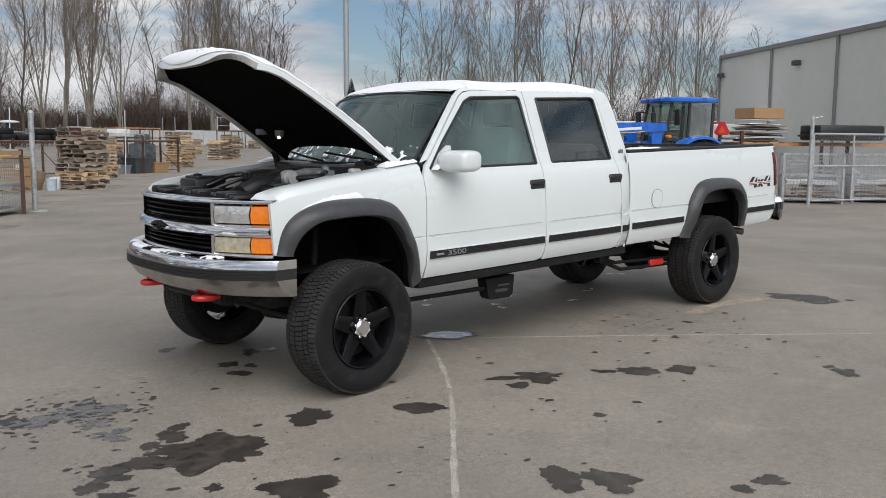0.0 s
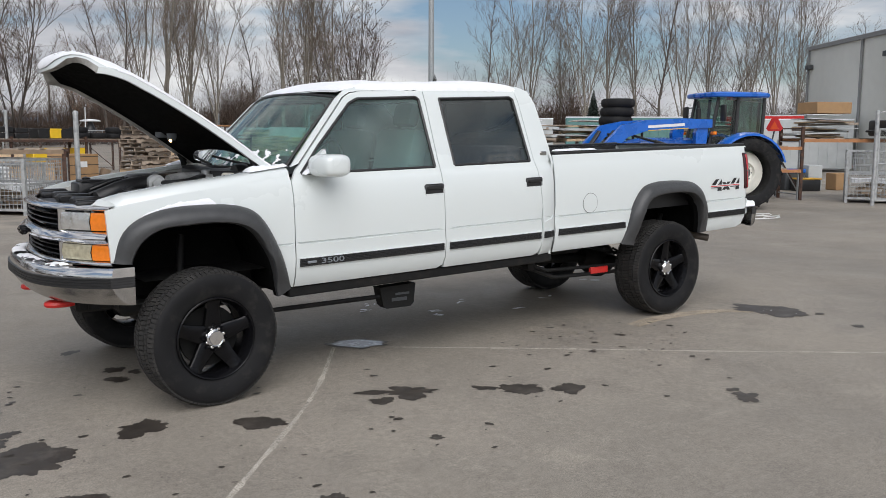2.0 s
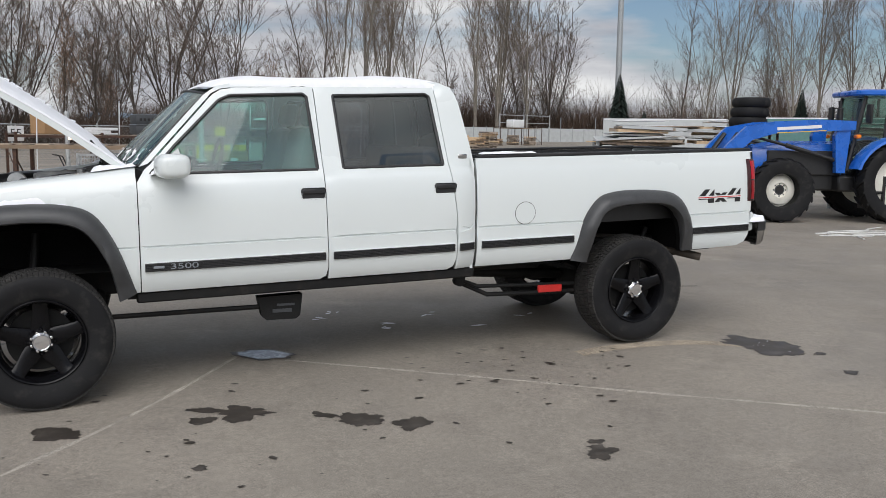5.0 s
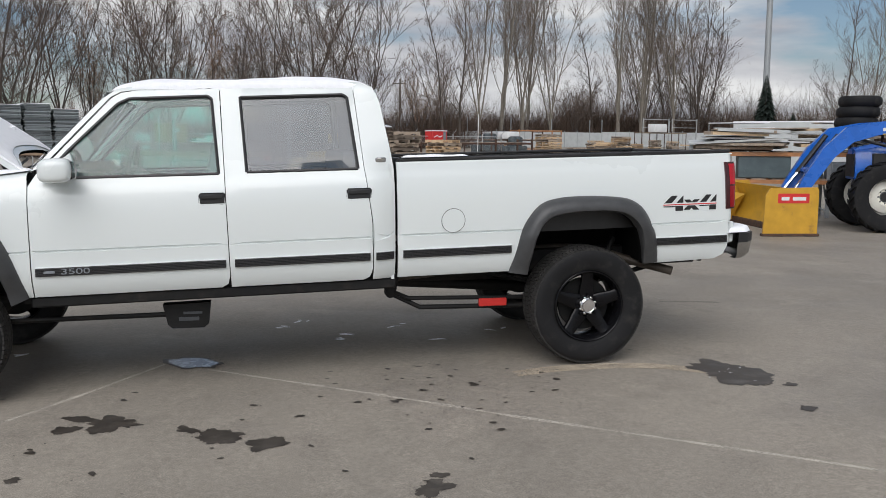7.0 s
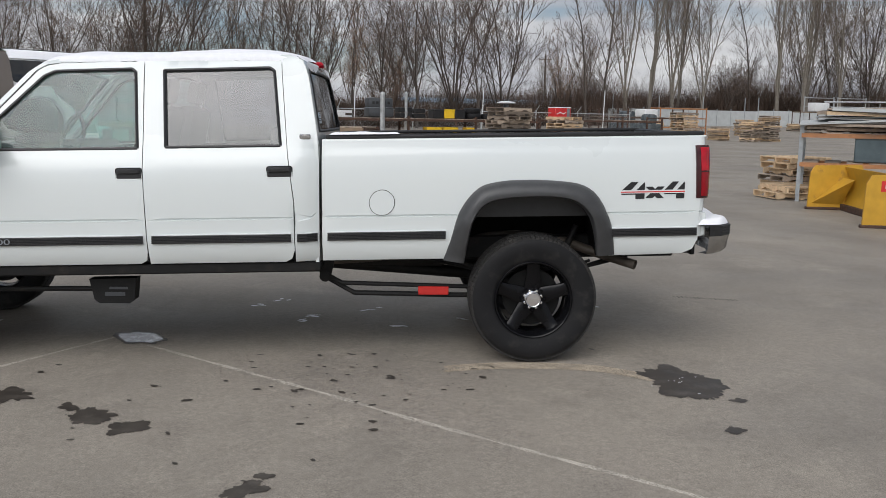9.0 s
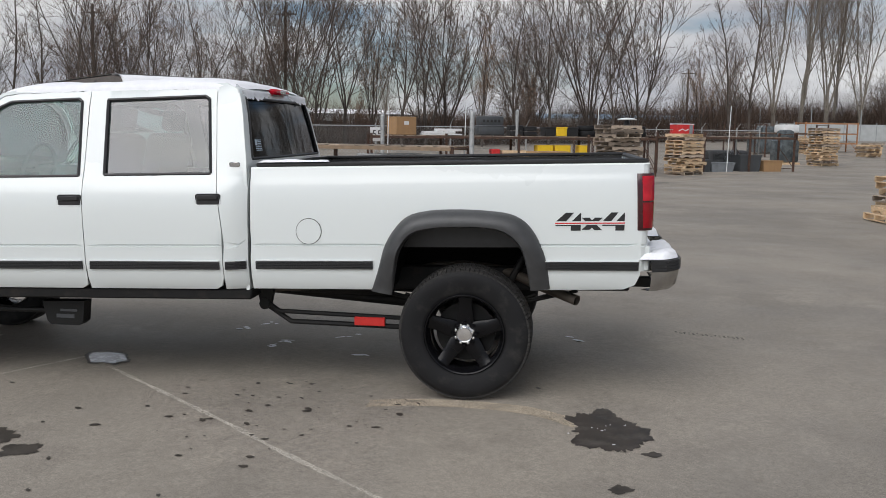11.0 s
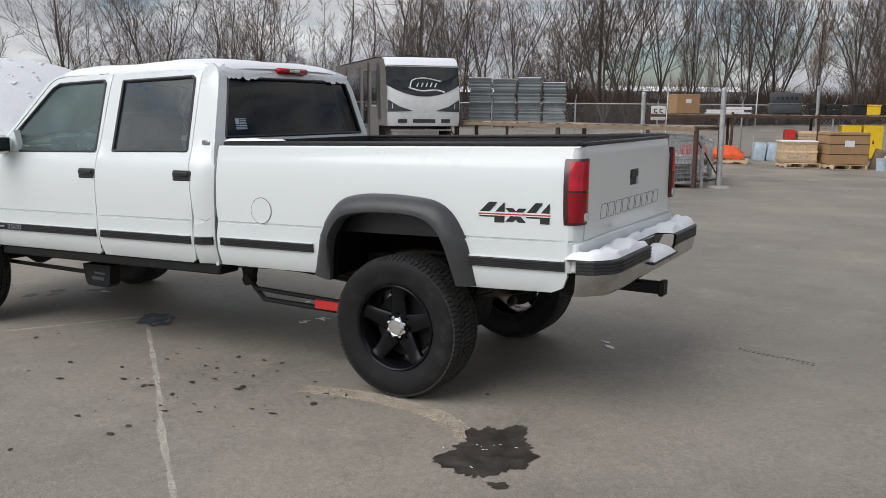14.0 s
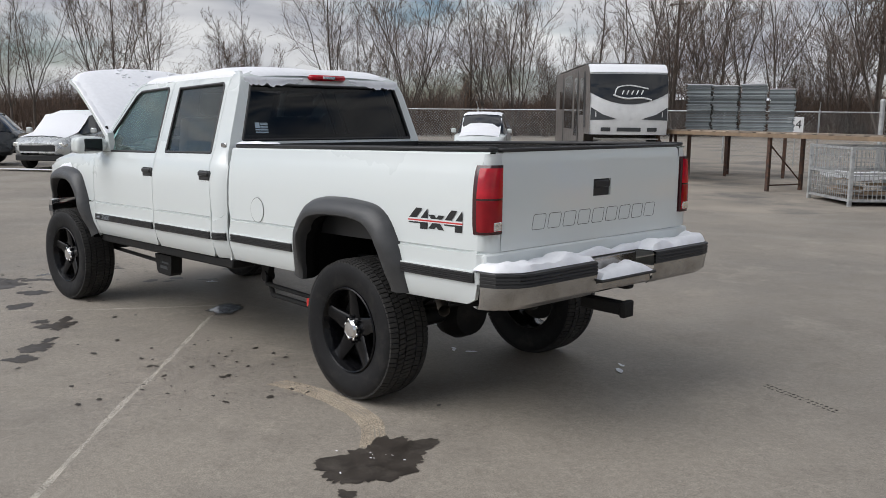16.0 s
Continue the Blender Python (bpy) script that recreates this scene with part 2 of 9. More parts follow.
M["orange"] = mat("orange_red_paint", (0.75, 0.10, 0.02), 0.45, vary=0.1)
M["white"] = mat("white_plastic", (0.72, 0.73, 0.73), 0.5, vary=0.06, second=(0.5, 0.5, 0.49), smix=(0.6, 0.8))
M["tan"] = mat("tan_camper_panel", (0.115, 0.10, 0.09), 0.4, vary=0.08)
M["bldg"] = mat("grey_metal_cladding", (0.62, 0.625, 0.59), 0.6, vary=0.03, scale=2, second=(0.57, 0.57, 0.54), smix=(0.5, 0.8), sscale=0.4)
M["bldg_trim"] = mat("grey_building_trim", (0.20, 0.205, 0.205), 0.5, vary=0.08)
M["teal"] = mat("teal_container", (0.10, 0.22, 0.21), 0.55, vary=0.1)
M["pale"] = mat("pale_panel", (0.48, 0.50, 0.50), 0.6, vary=0.1, scale=1.5)
M["green_plastic"] = mat("dull_green_steel", (0.08, 0.11, 0.12), 0.5, vary=0.15)
M["film"] = mat("grey_plastic_film", (0.10, 0.115, 0.12), 0.22, vary=0.25, scale=5, second=(0.05, 0.06, 0.065), smix=(0.45, 0.6), sscale=3)
M["blue_wrap"] = mat("pale_blue_wrap", (0.42, 0.52, 0.60), 0.4, vary=0.15, scale=8)
M["bark"] = mat("bare_tree_bark", (0.105, 0.086, 0.073), 0.9, vary=0.3, scale=6, second=(0.075, 0.062, 0.053), smix=(0.45, 0.6), sscale=3)
M["bark_pale"] = mat("pale_tree_bark", (0.215, 0.19, 0.158), 0.9, vary=0.25, scale=6)
M["twig"] = mat("bare_twigs", (0.150, 0.108, 0.084), 0.9, vary=0.2, scale=1.2, objrand=0.22)
M["twig_red"] = mat("ruddy_twigs", (0.25, 0.155, 0.10), 0.9, vary=0.2, scale=1.2, objrand=0.15)
M["brush"] = mat("winter_brush", (0.108, 0.074, 0.056), 0.95, vary=0.4, scale=0.3, island=0.4)
M["spruce"] = mat("spruce_needles", (0.022, 0.035, 0.028), 0.9, vary=0.3, scale=3)
M["silver_car"] = mat("silver_car_paint", (0.62, 0.64, 0.64), 0.28, 0.45, vary=0.03, coat=0.5)
M["dark_car"] = mat("dark_car_paint", (0.02, 0.025, 0.032), 0.2, 0.2, vary=0.1, coat=0.6)
M["dark_glass"] = mat("dark_window", (0.012, 0.014, 0.016), 0.05, vary=0.1, coat=0.4)
M["white_hose"] = mat("white_strap", (0.62, 0.62, 0.60), 0.8, vary=0.1)
M["far_blue"] = mat("far_blue_roof", (0.16, 0.25, 0.33), 0.6, vary=0.1)
M["far_white"] = mat("far_white_wall", (0.60, 0.62, 0.63), 0.7, vary=0.08)
M["concrete"] = mat("concrete", (0.36, 0.35, 0.33), 0.9, vary=0.15, scale=8, bump=0.2)


# ---- mesh helpers ----
def ob_from(name, bm, material, parent=None, label="", smooth=False):
    me = bpy.data.meshes.new(name)
    bmesh.ops.recalc_face_normals(bm, faces=bm.faces)
    bm.to_mesh(me)
    bm.free()
    for m in (material if isinstance(material, (list, tuple)) else [material]):
        me.materials.append(M[m] if isinstance(m, str) else m)
    if smooth:
        me.shade_smooth()
        me.set_sharp_from_angle(angle=radians(38))
    ob = new(name, me)
    if parent:
        ob.parent = parent
    if label:
        ob["label"] = label
    return ob


def part(name, bm, material, parent, label="", smooth=False):
    return ob_from(name, bm, material, parent, label, smooth)


def empty(name, label, category, group="", at=None, kind=""):
    e = new(name)
    e.empty_display_size = 0.2
    if at is not None:
        e.matrix_basis = at
    return tagged(e, label, category, group, kind)


def B():
    return bmesh.new()


def box(bm, x0, x1, y0, y1, z0, z1, bevel=0.0, m=None, seg=1):
    r = bmesh.ops.create_cube(bm, size=1)
    vs = r["verts"]
    for v in vs:
        v.co = Vector(((x0 + x1) / 2 + v.co.x * (x1 - x0), (y0 + y1) / 2 + v.co.y * (y1 - y0), (z0 + z1) / 2 + v.co.z * (z1 - z0)))
    if bevel:
        es = list({e for v in vs for e in v.link_edges})
        r2 = bmesh.ops.bevel(bm, geom=es, offset=bevel, segments=seg, affect="EDGES", profile=0.5)
        vs = [v for v in r2["verts"]]
    if m is not None:
        vs = list({v for f in {f for v in vs for f in v.link_faces} for v in f.verts})
        for v in vs:
            v.co = m @ v.co
    return vs


def ring_tube(bm, pts, radii, seg=8, caps=True, squash=None):
    """A tube through points, with a radius at each."""
    pts = [Vector(p) for p in pts]
    if not isinstance(radii, (list, tuple)):
        radii = [radii] * len(pts)
    rings = []
    up = None
    for i, p in enumerate(pts):
        d = (pts[min(i + 1, len(pts) - 1)] - pts[max(i - 1, 0)]).normalized()
        if up is None:
            up = Vector((0, 0, 1)) if abs(d.z) < 0.9 else Vector((1, 0, 0))
        s = d.cross(up).normalized()
        up = s.cross(d).normalized()
        rings.append([bm.verts.new(p + (s * math.cos(a) + up * math.sin(a)) * radii[i]) for a in [2 * math.pi * k / seg for k in range(seg)]])
    for a, b in zip(rings, rings[1:]):
        for k in range(seg):
            bm.faces.new((a[k], a[(k + 1) % seg], b[(k + 1) % seg], b[k]))
    if caps:
        bm.faces.new(rings[0])
        bm.faces.new(rings[-1][::-1])


def lathe(bm, profile, seg=32, axis="y", closed=False, at=(0, 0, 0)):
    """profile: (radius, offset along the axis)."""
    rings = []
    for r, o in profile:
        ring = []
        for k in range(seg):
            a = 2 * math.pi * k / seg
            c, s = r * math.cos(a), r * math.sin(a)
            co = {"y": (c, o, s), "z": (c, s, o), "x": (o, c, s)}[axis]
            ring.append(bm.verts.new(Vector(co) + Vector(at)))
        rings.append(ring)
    pairs = list(zip(rings, rings[1:])) + ([(rings[-1], rings[0])] if closed else [])
    for a, b in pairs:
        for k in range(seg):
            bm.faces.new((a[k], a[(k + 1) % seg], b[(k + 1) % seg], b[k]))
    if not closed:
        for ring, (r, o) in ((rings[0], profile[0]), (rings[-1], profile[-1])):
            if r > 1e-4:
                bm.faces.new(ring)


def prism(bm, outline, y0, y1, plane="xz"):
    """An outline in a plane, extruded along the third axis from y0 to y1."""
    def co(p, o):
        return {"xz": (p[0], o, p[1]), "yz": (o, p[0], p[1]), "xy": (p[0], p[1], o)}[plane]
    a = [bm.verts.new(co(p, y0)) for p in outline]
    b = [bm.verts.new(co(p, y1)) for p in outline]
    bm.faces.new(a)
    bm.faces.new(b[::-1])
    for i in range(len(a)):
        j = (i + 1) % len(a)
        bm.faces.new((a[i], a[j], b[j], b[i]))


def grid(bm, rows, thick=None):
    """Faces over rows of points; thick: a vector function giving an inner sheet."""
    vs = [[bm.verts.new(p) for p in row] for row in rows]
    for a, b in zip(vs, vs[1:]):
        for i in range(len(a) - 1):
            bm.faces.new((a[i], a[i + 1], b[i + 1], b[i]))
    if thick is not None:
        es = [e for e in bm.edges if e.is_boundary]
        r = bmesh.ops.extrude_edge_only(bm, edges=es)
        for v in [g for g in r["geom"] if isinstance(g, bmesh.types.BMVert)]:
            v.co += Vector(thick)
    return vs


def inside(p, poly):
    x, y = p
    c = False
    j = len(poly) - 1
    for i in range(len(poly)):
        xi, yi = poly[i]
        xj, yj = poly[j]
        if (yi > y) != (yj > y) and x < (xj - xi) * (y - yi) / (yj - yi) + xi:
            c = not c
        j = i
    return c


def dense(poly, step):
    out = []
    for i, p in enumerate(poly):
        q = poly[(i + 1) % len(poly)]
        n = max(1, int(math.hypot(q[0] - p[0], q[1] - p[1]) / step))
        out += [(p[0] + (q[0] - p[0]) * k / n, p[1] + (q[1] - p[1]) * k / n) for k in range(n)]
    return out


def smooth_line(pts, n=6):
    """Catmull-Rom through points."""
    out = []
    P = [pts[0]] + list(pts) + [pts[-1]]
    for i in range(1, len(P) - 2):
        a, b, c, d = P[i - 1:i + 3]
        for k in range(n):
            t = k / n
            out.append(tuple(0.5 * ((2 * b[j]) + (-a[j] + c[j]) * t + (2 * a[j] - 5 * b[j] + 4 * c[j] - d[j]) * t * t + (-a[j] + 3 * b[j] - 3 * c[j] + d[j]) * t ** 3) for j in range(len(b))))
    out.append(tuple(pts[-1]))
    return out


# ---- ground ----
def ease(t):
    t = min(1.0, max(0.0, t))
    return t * t * (3 - 2 * t)


def gz(x, y):
    """The paving falls gently from the truck's tail to its nose for drainage, and the yard rises beyond."""
    u = x - 2.1
    fall = 0.0165 * max(-5.5, min(5.5, u)) * ease((9.0 - abs(u)) / 4.0) * ease((10.0 - y) / 6.0)
    d = max(0.0, y - 26.0)
    return fall + 0.0125 * d * d / (d + 14.0)


def ground_material():
    m = bpy.data.materials.new("worn_asphalt")
    m.use_nodes = True
    n, l = m.node_tree.nodes, m.node_tree.links
    b = n["Principled BSDF"]
    co = n.new("ShaderNodeTexCoord")

    def noise_tex(scale, detail=6, rough=0.6):
        t = n.new("ShaderNodeTexNoise")
        t.inputs["Scale"].default_value, t.inputs["Detail"].default_value, t.inputs["Roughness"].default_value = scale, detail, rough
        l.new(co.outputs["Object"], t.inputs["Vector"])
        return t.outputs["Fac"]

    def rng(src, a, b2, c, d):
        r = n.new("ShaderNodeMapRange")
        for k, v in zip(("From Min", "From Max", "To Min", "To Max"), (a, b2, c, d)):
            r.inputs[k].default_value = v
        l.new(src, r.inputs["Value"])
        return r.outputs[0]

    def mixc(f, a, c, kind="MIX"):
        x = n.new("ShaderNodeMixRGB")
        x.blend_type = kind
        for k, v in (("Fac", f), ("Color1", a), ("Color2", c)):
            if isinstance(v, (int, float)):
                x.inputs[k].default_value = v
            elif isinstance(v, tuple):
                x.inputs[k].default_value = (*v, 1)
            else:
                l.new(v, x.inputs[k])
        return x.outputs[0]
    c = mixc(rng(noise_tex(0.28, 7), 0.38, 0.62, 0, 1), (0.216, 0.193, 0.163), (0.292, 0.259, 0.216))
    c = mixc(rng(noise_tex(1.7, 8, 0.7), 0.52, 0.74, 0, 0.55), c, (0.170, 0.150, 0.129))
    c = mixc(rng(noise_tex(0.9, 9, 0.75), 0.55, 0.72, 0, 0.65), c, (0.385, 0.340, 0.280))
    grain = rng(noise_tex(150, 3, 0.7), 0.3, 0.7, 0.60, 1.40)
    c = mixc(1.0, c, grain, "MULTIPLY")
    c = mixc(1.0, c, rng(noise_tex(28, 5, 0.7), 0.3, 0.7, 0.84, 1.16), "MULTIPLY")
    c = mixc(rng(noise_tex(5.5, 7, 0.75), 0.62, 0.72, 0, 0.45), c, (0.135, 0.120, 0.104))
    c = mixc(rng(noise_tex(260, 2, 0.6), 0.70, 0.74, 0, 0.7), c, (0.48, 0.45, 0.40))
    l.new(c, b.inputs["Base Color"])
    l.new(rng(noise_tex(0.6, 6), 0.35, 0.65, 0.55, 0.80), b.inputs["Roughness"])
    bp = n.new("ShaderNodeBump")
    bp.inputs["Strength"].default_value, bp.inputs["Distance"].default_value = 0.25, 0.006
    l.new(noise_tex(90, 5), bp.inputs["Height"])
    l.new(bp.outputs[0], b.inputs["Normal"])
    return m


M["asphalt"] = ground_material()
bm = B()
xs = [-900, -400, -200, -120, -80, -60, -50, -40, -30, -20, -14] + [-8 + 0.5 * k for k in range(41)] + [14, 18, 24, 30, 40, 50, 60, 70, 80, 100, 140, 200, 400, 900]
ysg = [-900, -300, -100, -40, -15, -5, 0] + [4 + 0.75 * k for k in range(9)] + list(range(15, 121, 5)) + [130, 150, 200, 300, 500, 900]
grid(bm, [[(x, y, gz(x, y)) for x in xs] for y in ysg])
ground = ob_from("ground", bm, "asphalt", smooth=True)
tagged(ground, "grey-brown worn asphalt yard, damp in patches", "asphalt ground", kind="structure")


# ---- marks on the asphalt ----
M["wet"] = mat("oily_wet_asphalt", (0.060, 0.056, 0.054), 0.16, spec=0.5, vary=0.3, scale=11, second=(0.13, 0.115, 0.098), smix=(0.45, 0.6), sscale=14)
M["damp"] = mat("damp_asphalt", (0.050, 0.042, 0.035), 0.46, spec=0.3, vary=0.35, scale=9, second=(0.095, 0.082, 0.070), smix=(0.5, 0.7), sscale=7)


def broken(name, colour, low, high, scale):
    """A worn mark that shows the asphalt through its gaps."""
    m = mat(name, colour, 0.95, vary=0.2, scale=9)
    n, l = m.node_tree.nodes, m.node_tree.links
    out = next(k for k in n if k.type == "OUTPUT_MATERIAL")
    src = out.inputs[0].links[0].from_socket
    co, no, rg = n.new("ShaderNodeTexCoord"), n.new("ShaderNodeTexNoise"), n.new("ShaderNodeMapRange")
    no.inputs["Scale"].default_value, no.inputs["Detail"].default_value = scale, 5.0
    rg.inputs["From Min"].default_value, rg.inputs["From Max"].default_value = low, high
    tr, mx = n.new("ShaderNodeBsdfTransparent"), n.new("ShaderNodeMixShader")
    l.new(co.outputs["Object"], no.inputs["Vector"])
    l.new(no.outputs["Fac"], rg.inputs["Value"])
    l.new(rg.outputs[0], mx.inputs[0])
    l.new(tr.outputs[0], mx.inputs[1])
    l.new(src, mx.inputs[2])
    l.new(mx.outputs[0], out.inputs[0])
    return m


M["joint"] = broken("pale_joint_filler", (0.49, 0.45, 0.385), 0.2, 0.56, 140)
M["dust"] = broken("pale_scrub_mark", (0.50, 0.42, 0.32), 0.24, 0.58, 140)
M["gravel_yard"] = mat("dusty_compacted_yard", (0.29, 0.255, 0.212), 0.9, vary=0.18, scale=0.7, second=(0.15, 0.14, 0.128), smix=(0.48, 0.66), sscale=0.5, bump=0.4, bscale=30)


def blob(bm, x, y, a, b, turn, z, rough=0.35, n=40, seed=0.0):
    """An irregular flat puddle."""
    ct, st = math.cos(radians(turn)), math.sin(radians(turn))
    ring = []
    for k in range(n):
        t = 2 * math.pi * k / n
        p = Vector((math.cos(t) * 1.4 + x * 3.1 + seed, math.sin(t) * 1.4 + y * 2.7, seed * 0.7))
        r = max(0.2, 1 + rough * (noise.noise(p * 0.8) * 1.5 + 0.75 * noise.noise(p * 1.9) + 0.35 * noise.noise(p * 6.1) + 0.22 * noise.noise(p * 17.0)))
        u, v = a * r * math.cos(t), b * r * math.sin(t)
        px, py = x + u * ct - v * st, y + u * st + v * ct
        ring.append(bm.verts.new((px, py, z + gz(px, py))))
    bm.faces.new(ring)


NOSE_STAINS = [[(-1.12, -1.31, 0.28, 0.228), (-1.43, -1.25, 0.166, 0.08), (-1.65, -1.27, 0.11, 0.106), (-1.79, -1.37, 0.066, 0.077)], [(-1.73, -1.52, 0.067, 0.04)], [(-0.46, -1.17, 0.125, 0.166)], [(-1.04, -2.02, 0.15, 0.132)], [(-1.35, -1.75, 0.039, 0.047)], [(-1.2, -0.96, 0.084, 0.084), (-1.33, -1.02, 0.051, 0.071)], [(-1.1, -0.83, 0.051, 0.069)], [(-1.02, -1.09, 0.04, 0.047)], [(-1.75, -0.16, 0.065, 0.087)], [(-1.79, -0.07, 0.052, 0.067)], [(-0.26, 0.21, 0.065, 0.072)], [(-0.29, -0.05, 0.079, 0.074)], [(-0.15, 0.07, 0.045, 0.047)], [(0.04, 0.42, 0.06, 0.088)], [(-0.4, 0.91, 0.048, 0.074)]]
SIDE_STAINS = [[(0.15, -1.48, 0.135, 0.098)], [(1.17, -1.5, 0.153, 0.125), (0.96, -1.37, 0.113, 0.055), (0.91, -1.55, 0.074, 0.064)], [(1.57, -1.71, 0.069, 0.051)], [(1.78, -1.89, 0.132, 0.117), (1.73, -1.8, 0.069, 0.059)], [(2.02, -2.05, 0.093, 0.105)], [(2.77, -2.85, 0.069, 0.108)], [(2.83, -2.71, 0.047, 0.04)], [(-0.08, -2.77, 0.096, 0.137), (0.1, -2.89, 0.121, 0.112), (0.05, -3.02, 0.052, 0.066)], [(0.64, -3.43, 0.09, 0.057)], [(0.47, -3.4, 0.044, 0.054)], [(0.81, -2.29, 0.042, 0.036)]]
TAIL_STAINS = [[(5.14, -1.38, 0.2, 0.3)], [(5.355, -1.727, 0.05, 0.04)], [(5.165, -2.2, 0.055, 0.05)]]
WET = [[(-1.48, -0.16, 0.209, 0.253)],
          [(-1.43, -0.45, 0.078, 0.095)],
          [(-1.43, -0.7, 0.093, 0.097)]]
count = 0
for group, material, label in [(g, "damp", "dark damp oily stain on the asphalt") for g in NOSE_STAINS + SIDE_STAINS + TAIL_STAINS] + [(g, "wet", "shallow wet patch with an oily sheen") for g in WET]:
    bm = B()
    for x, y, a, b in group:
        count += 1
        blob(bm, x, y, a, b, -40 if x < 4 else 14, 0.0012 + 0.00005 * count, 0.42 if material == "damp" else 0.9, 140, seed=count * 1.7)
    tagged(ob_from("damp_stain", bm, material), label, "stain", "stains on the asphalt")
bm = B()
rs = random.Random(4)
for k in range(430):
    q = rs.random()
    if q < 0.50:
        x, y = rs.gauss(-1.48, 0.30), rs.gauss(-0.16, 0.26)
    elif q < 0.62:
        x, y = rs.gauss(-1.43, 0.22), rs.gauss(-1.25, 0.16)
    elif q < 0.78:
        x, y = rs.gauss(3.3, 0.7), rs.gauss(-1.25, 0.35)
    else:
        x, y = rs.uniform(-1.5, 3.2), rs.uniform(-2.9, -0.6)
    s = 0.005 + 0.020 * rs.random() ** 2.4
    blob(bm, x, y, s * 1.3, s * rs.uniform(0.5, 0.9), rs.uniform(-60, 20), 0.0034 + 0.000005 * k, n=14, seed=k)
tagged(ob_from("drip_spots", bm, "damp"), "scattered small dark drips on the asphalt", "drips", kind="stuff")
# drain patch with ice, pale joints, scrub arc
bm = B()
blob(bm, 1.514, -0.19, 0.245, 0.155, -40, 0.0055, 0.25, 80)
tagged(ob_from("puddle_rim", bm, "damp"), "dark wet rim round the frozen puddle", "stain")
bm = B()
blob(bm, 1.514, -0.19, 0.20, 0.13, -40, 0.0068, 0.18)
tagged(ob_from("ice_puddle", bm, "ice"), "small frozen puddle where the joints meet", "puddle")


def strip_mark(pts, w, z, jag=0.25):
    bm = B()
    P = smooth_line(pts, 14)
    L, Rr = [], []
    for i, p in enumerate(P):
        a, b = P[max(0, i - 1)], P[min(len(P) - 1, i + 1)]
        d = Vector((b[0] - a[0], b[1] - a[1], 0)).normalized()
        nrm = Vector((-d.y, d.x, 0))
        j = 1 + jag * noise.noise(Vector((p[0] * 5, p[1] * 5, 0)))
        c = Vector((p[0], p[1], z + gz(p[0], p[1])))
        L.append(bm.verts.new(c + nrm * w * j))
        Rr.append(bm.verts.new(c - nrm * w * j))
    for i in range(len(P) - 1):
        bm.faces.new((L[i], L[i + 1], Rr[i + 1], Rr[i]))
    return bm


tagged(ob_from("pavement_joint", strip_mark([(1.31, -0.154), (0.55, -1.27), (-0.58, -2.58), (-1.88, -4.14)], 0.015, 0.0008, 0.9), "joint"), "pale sealed joint in the asphalt", "pavement joint", kind="structure")
tagged(ob_from("pavement_joint", strip_mark([(1.63, -0.39), (3.0, -1.53), (3.476, -1.951), (4.93, -3.145), (7.3, -5.18)], 0.016, 0.0008, 0.9), "joint"), "pale sealed joint in the asphalt", "pavement joint", kind="structure")
for k in range(7):
    o = k * 0.022 - 0.07 + 0.005 * math.sin(k * 5)
    tagged(ob_from("scrub_mark", strip_mark([(3.70, -1.05 - o), (4.0, -0.99 - o), (4.35, -1.00 - o), (4.70, -1.08 - o), (4.98 - o * 0.3, -1.28 - o)], 0.0095, 0.0018 + 0.0002 * k, 0.6), "dust"), "pale curved tyre scrub line on asphalt", "tyre mark", "tyre scrub lines")
bm = B()
for k in range(16):
    t = k / 15
    x, y = 5.85 + 0.50 * t, 1.16 - 0.175 * t
    for o in (-0.02, 0.02):
        box(bm, x - 0.009, x + 0.009, y + o - 0.008, y + o + 0.008, gz(x, y) + 0.0005, gz(x, y) + 0.0015)
M["smear"] = broken("faint_tyre_smear", (0.10, 0.09, 0.08), 0.38, 0.66, 30)
tagged(ob_from("tread_print", bm, "smear"), "short dark tyre tread print", "tyre mark", kind="stuff")
bm = B()
for k, (x, y) in enumerate([(2.62, .32), (2.67, .45), (4.977, .83), (3.15, .73), (0.16, .39), (3.91, .35), (2.2, .9), (3.4, .1), (2.4, 1.1)]):
    for j in range(3):
        blob(bm, x + rs.gauss(0, 0.05), y + rs.gauss(0, 0.04), rs.uniform(0.015, 0.05), rs.uniform(0.008, 0.02), rs.uniform(-60, 60), 0.006 + 0.0001 * (k * 3 + j), n=14, seed=k + j * 0.3)
for k in range(9):
    blob(bm, 5.14 + rs.gauss(0, 0.08), -1.38 + rs.gauss(0, 0.10), rs.uniform(0.004, 0.010), rs.uniform(0.003, 0.006), rs.uniform(-60, 60), 0.010 + 0.0001 * k, n=8, seed=k)
tagged(ob_from("snow_flecks", bm, "snow"), "small white flecks of fallen snow", "snow", kind="stuff")
# dusty storage yard beyond the paved lane
bm = B()
edge = smooth_line([(-70, 9.5), (-25, 8.5), (-8, 8.6), (0.5, 10.5), (2.3, 13.3), (6.9, 21.3), (9.2, 26), (20, 45), (33, 70), (50, 97)], 4)
back = smooth_line([(-70, 97), (-25, 97), (-8, 97), (0.5, 97), (2.3, 97), (6.9, 97), (9.2, 97.2), (20, 97.4), (33, 97.6), (50.2, 97.8)], 4)
rows = []
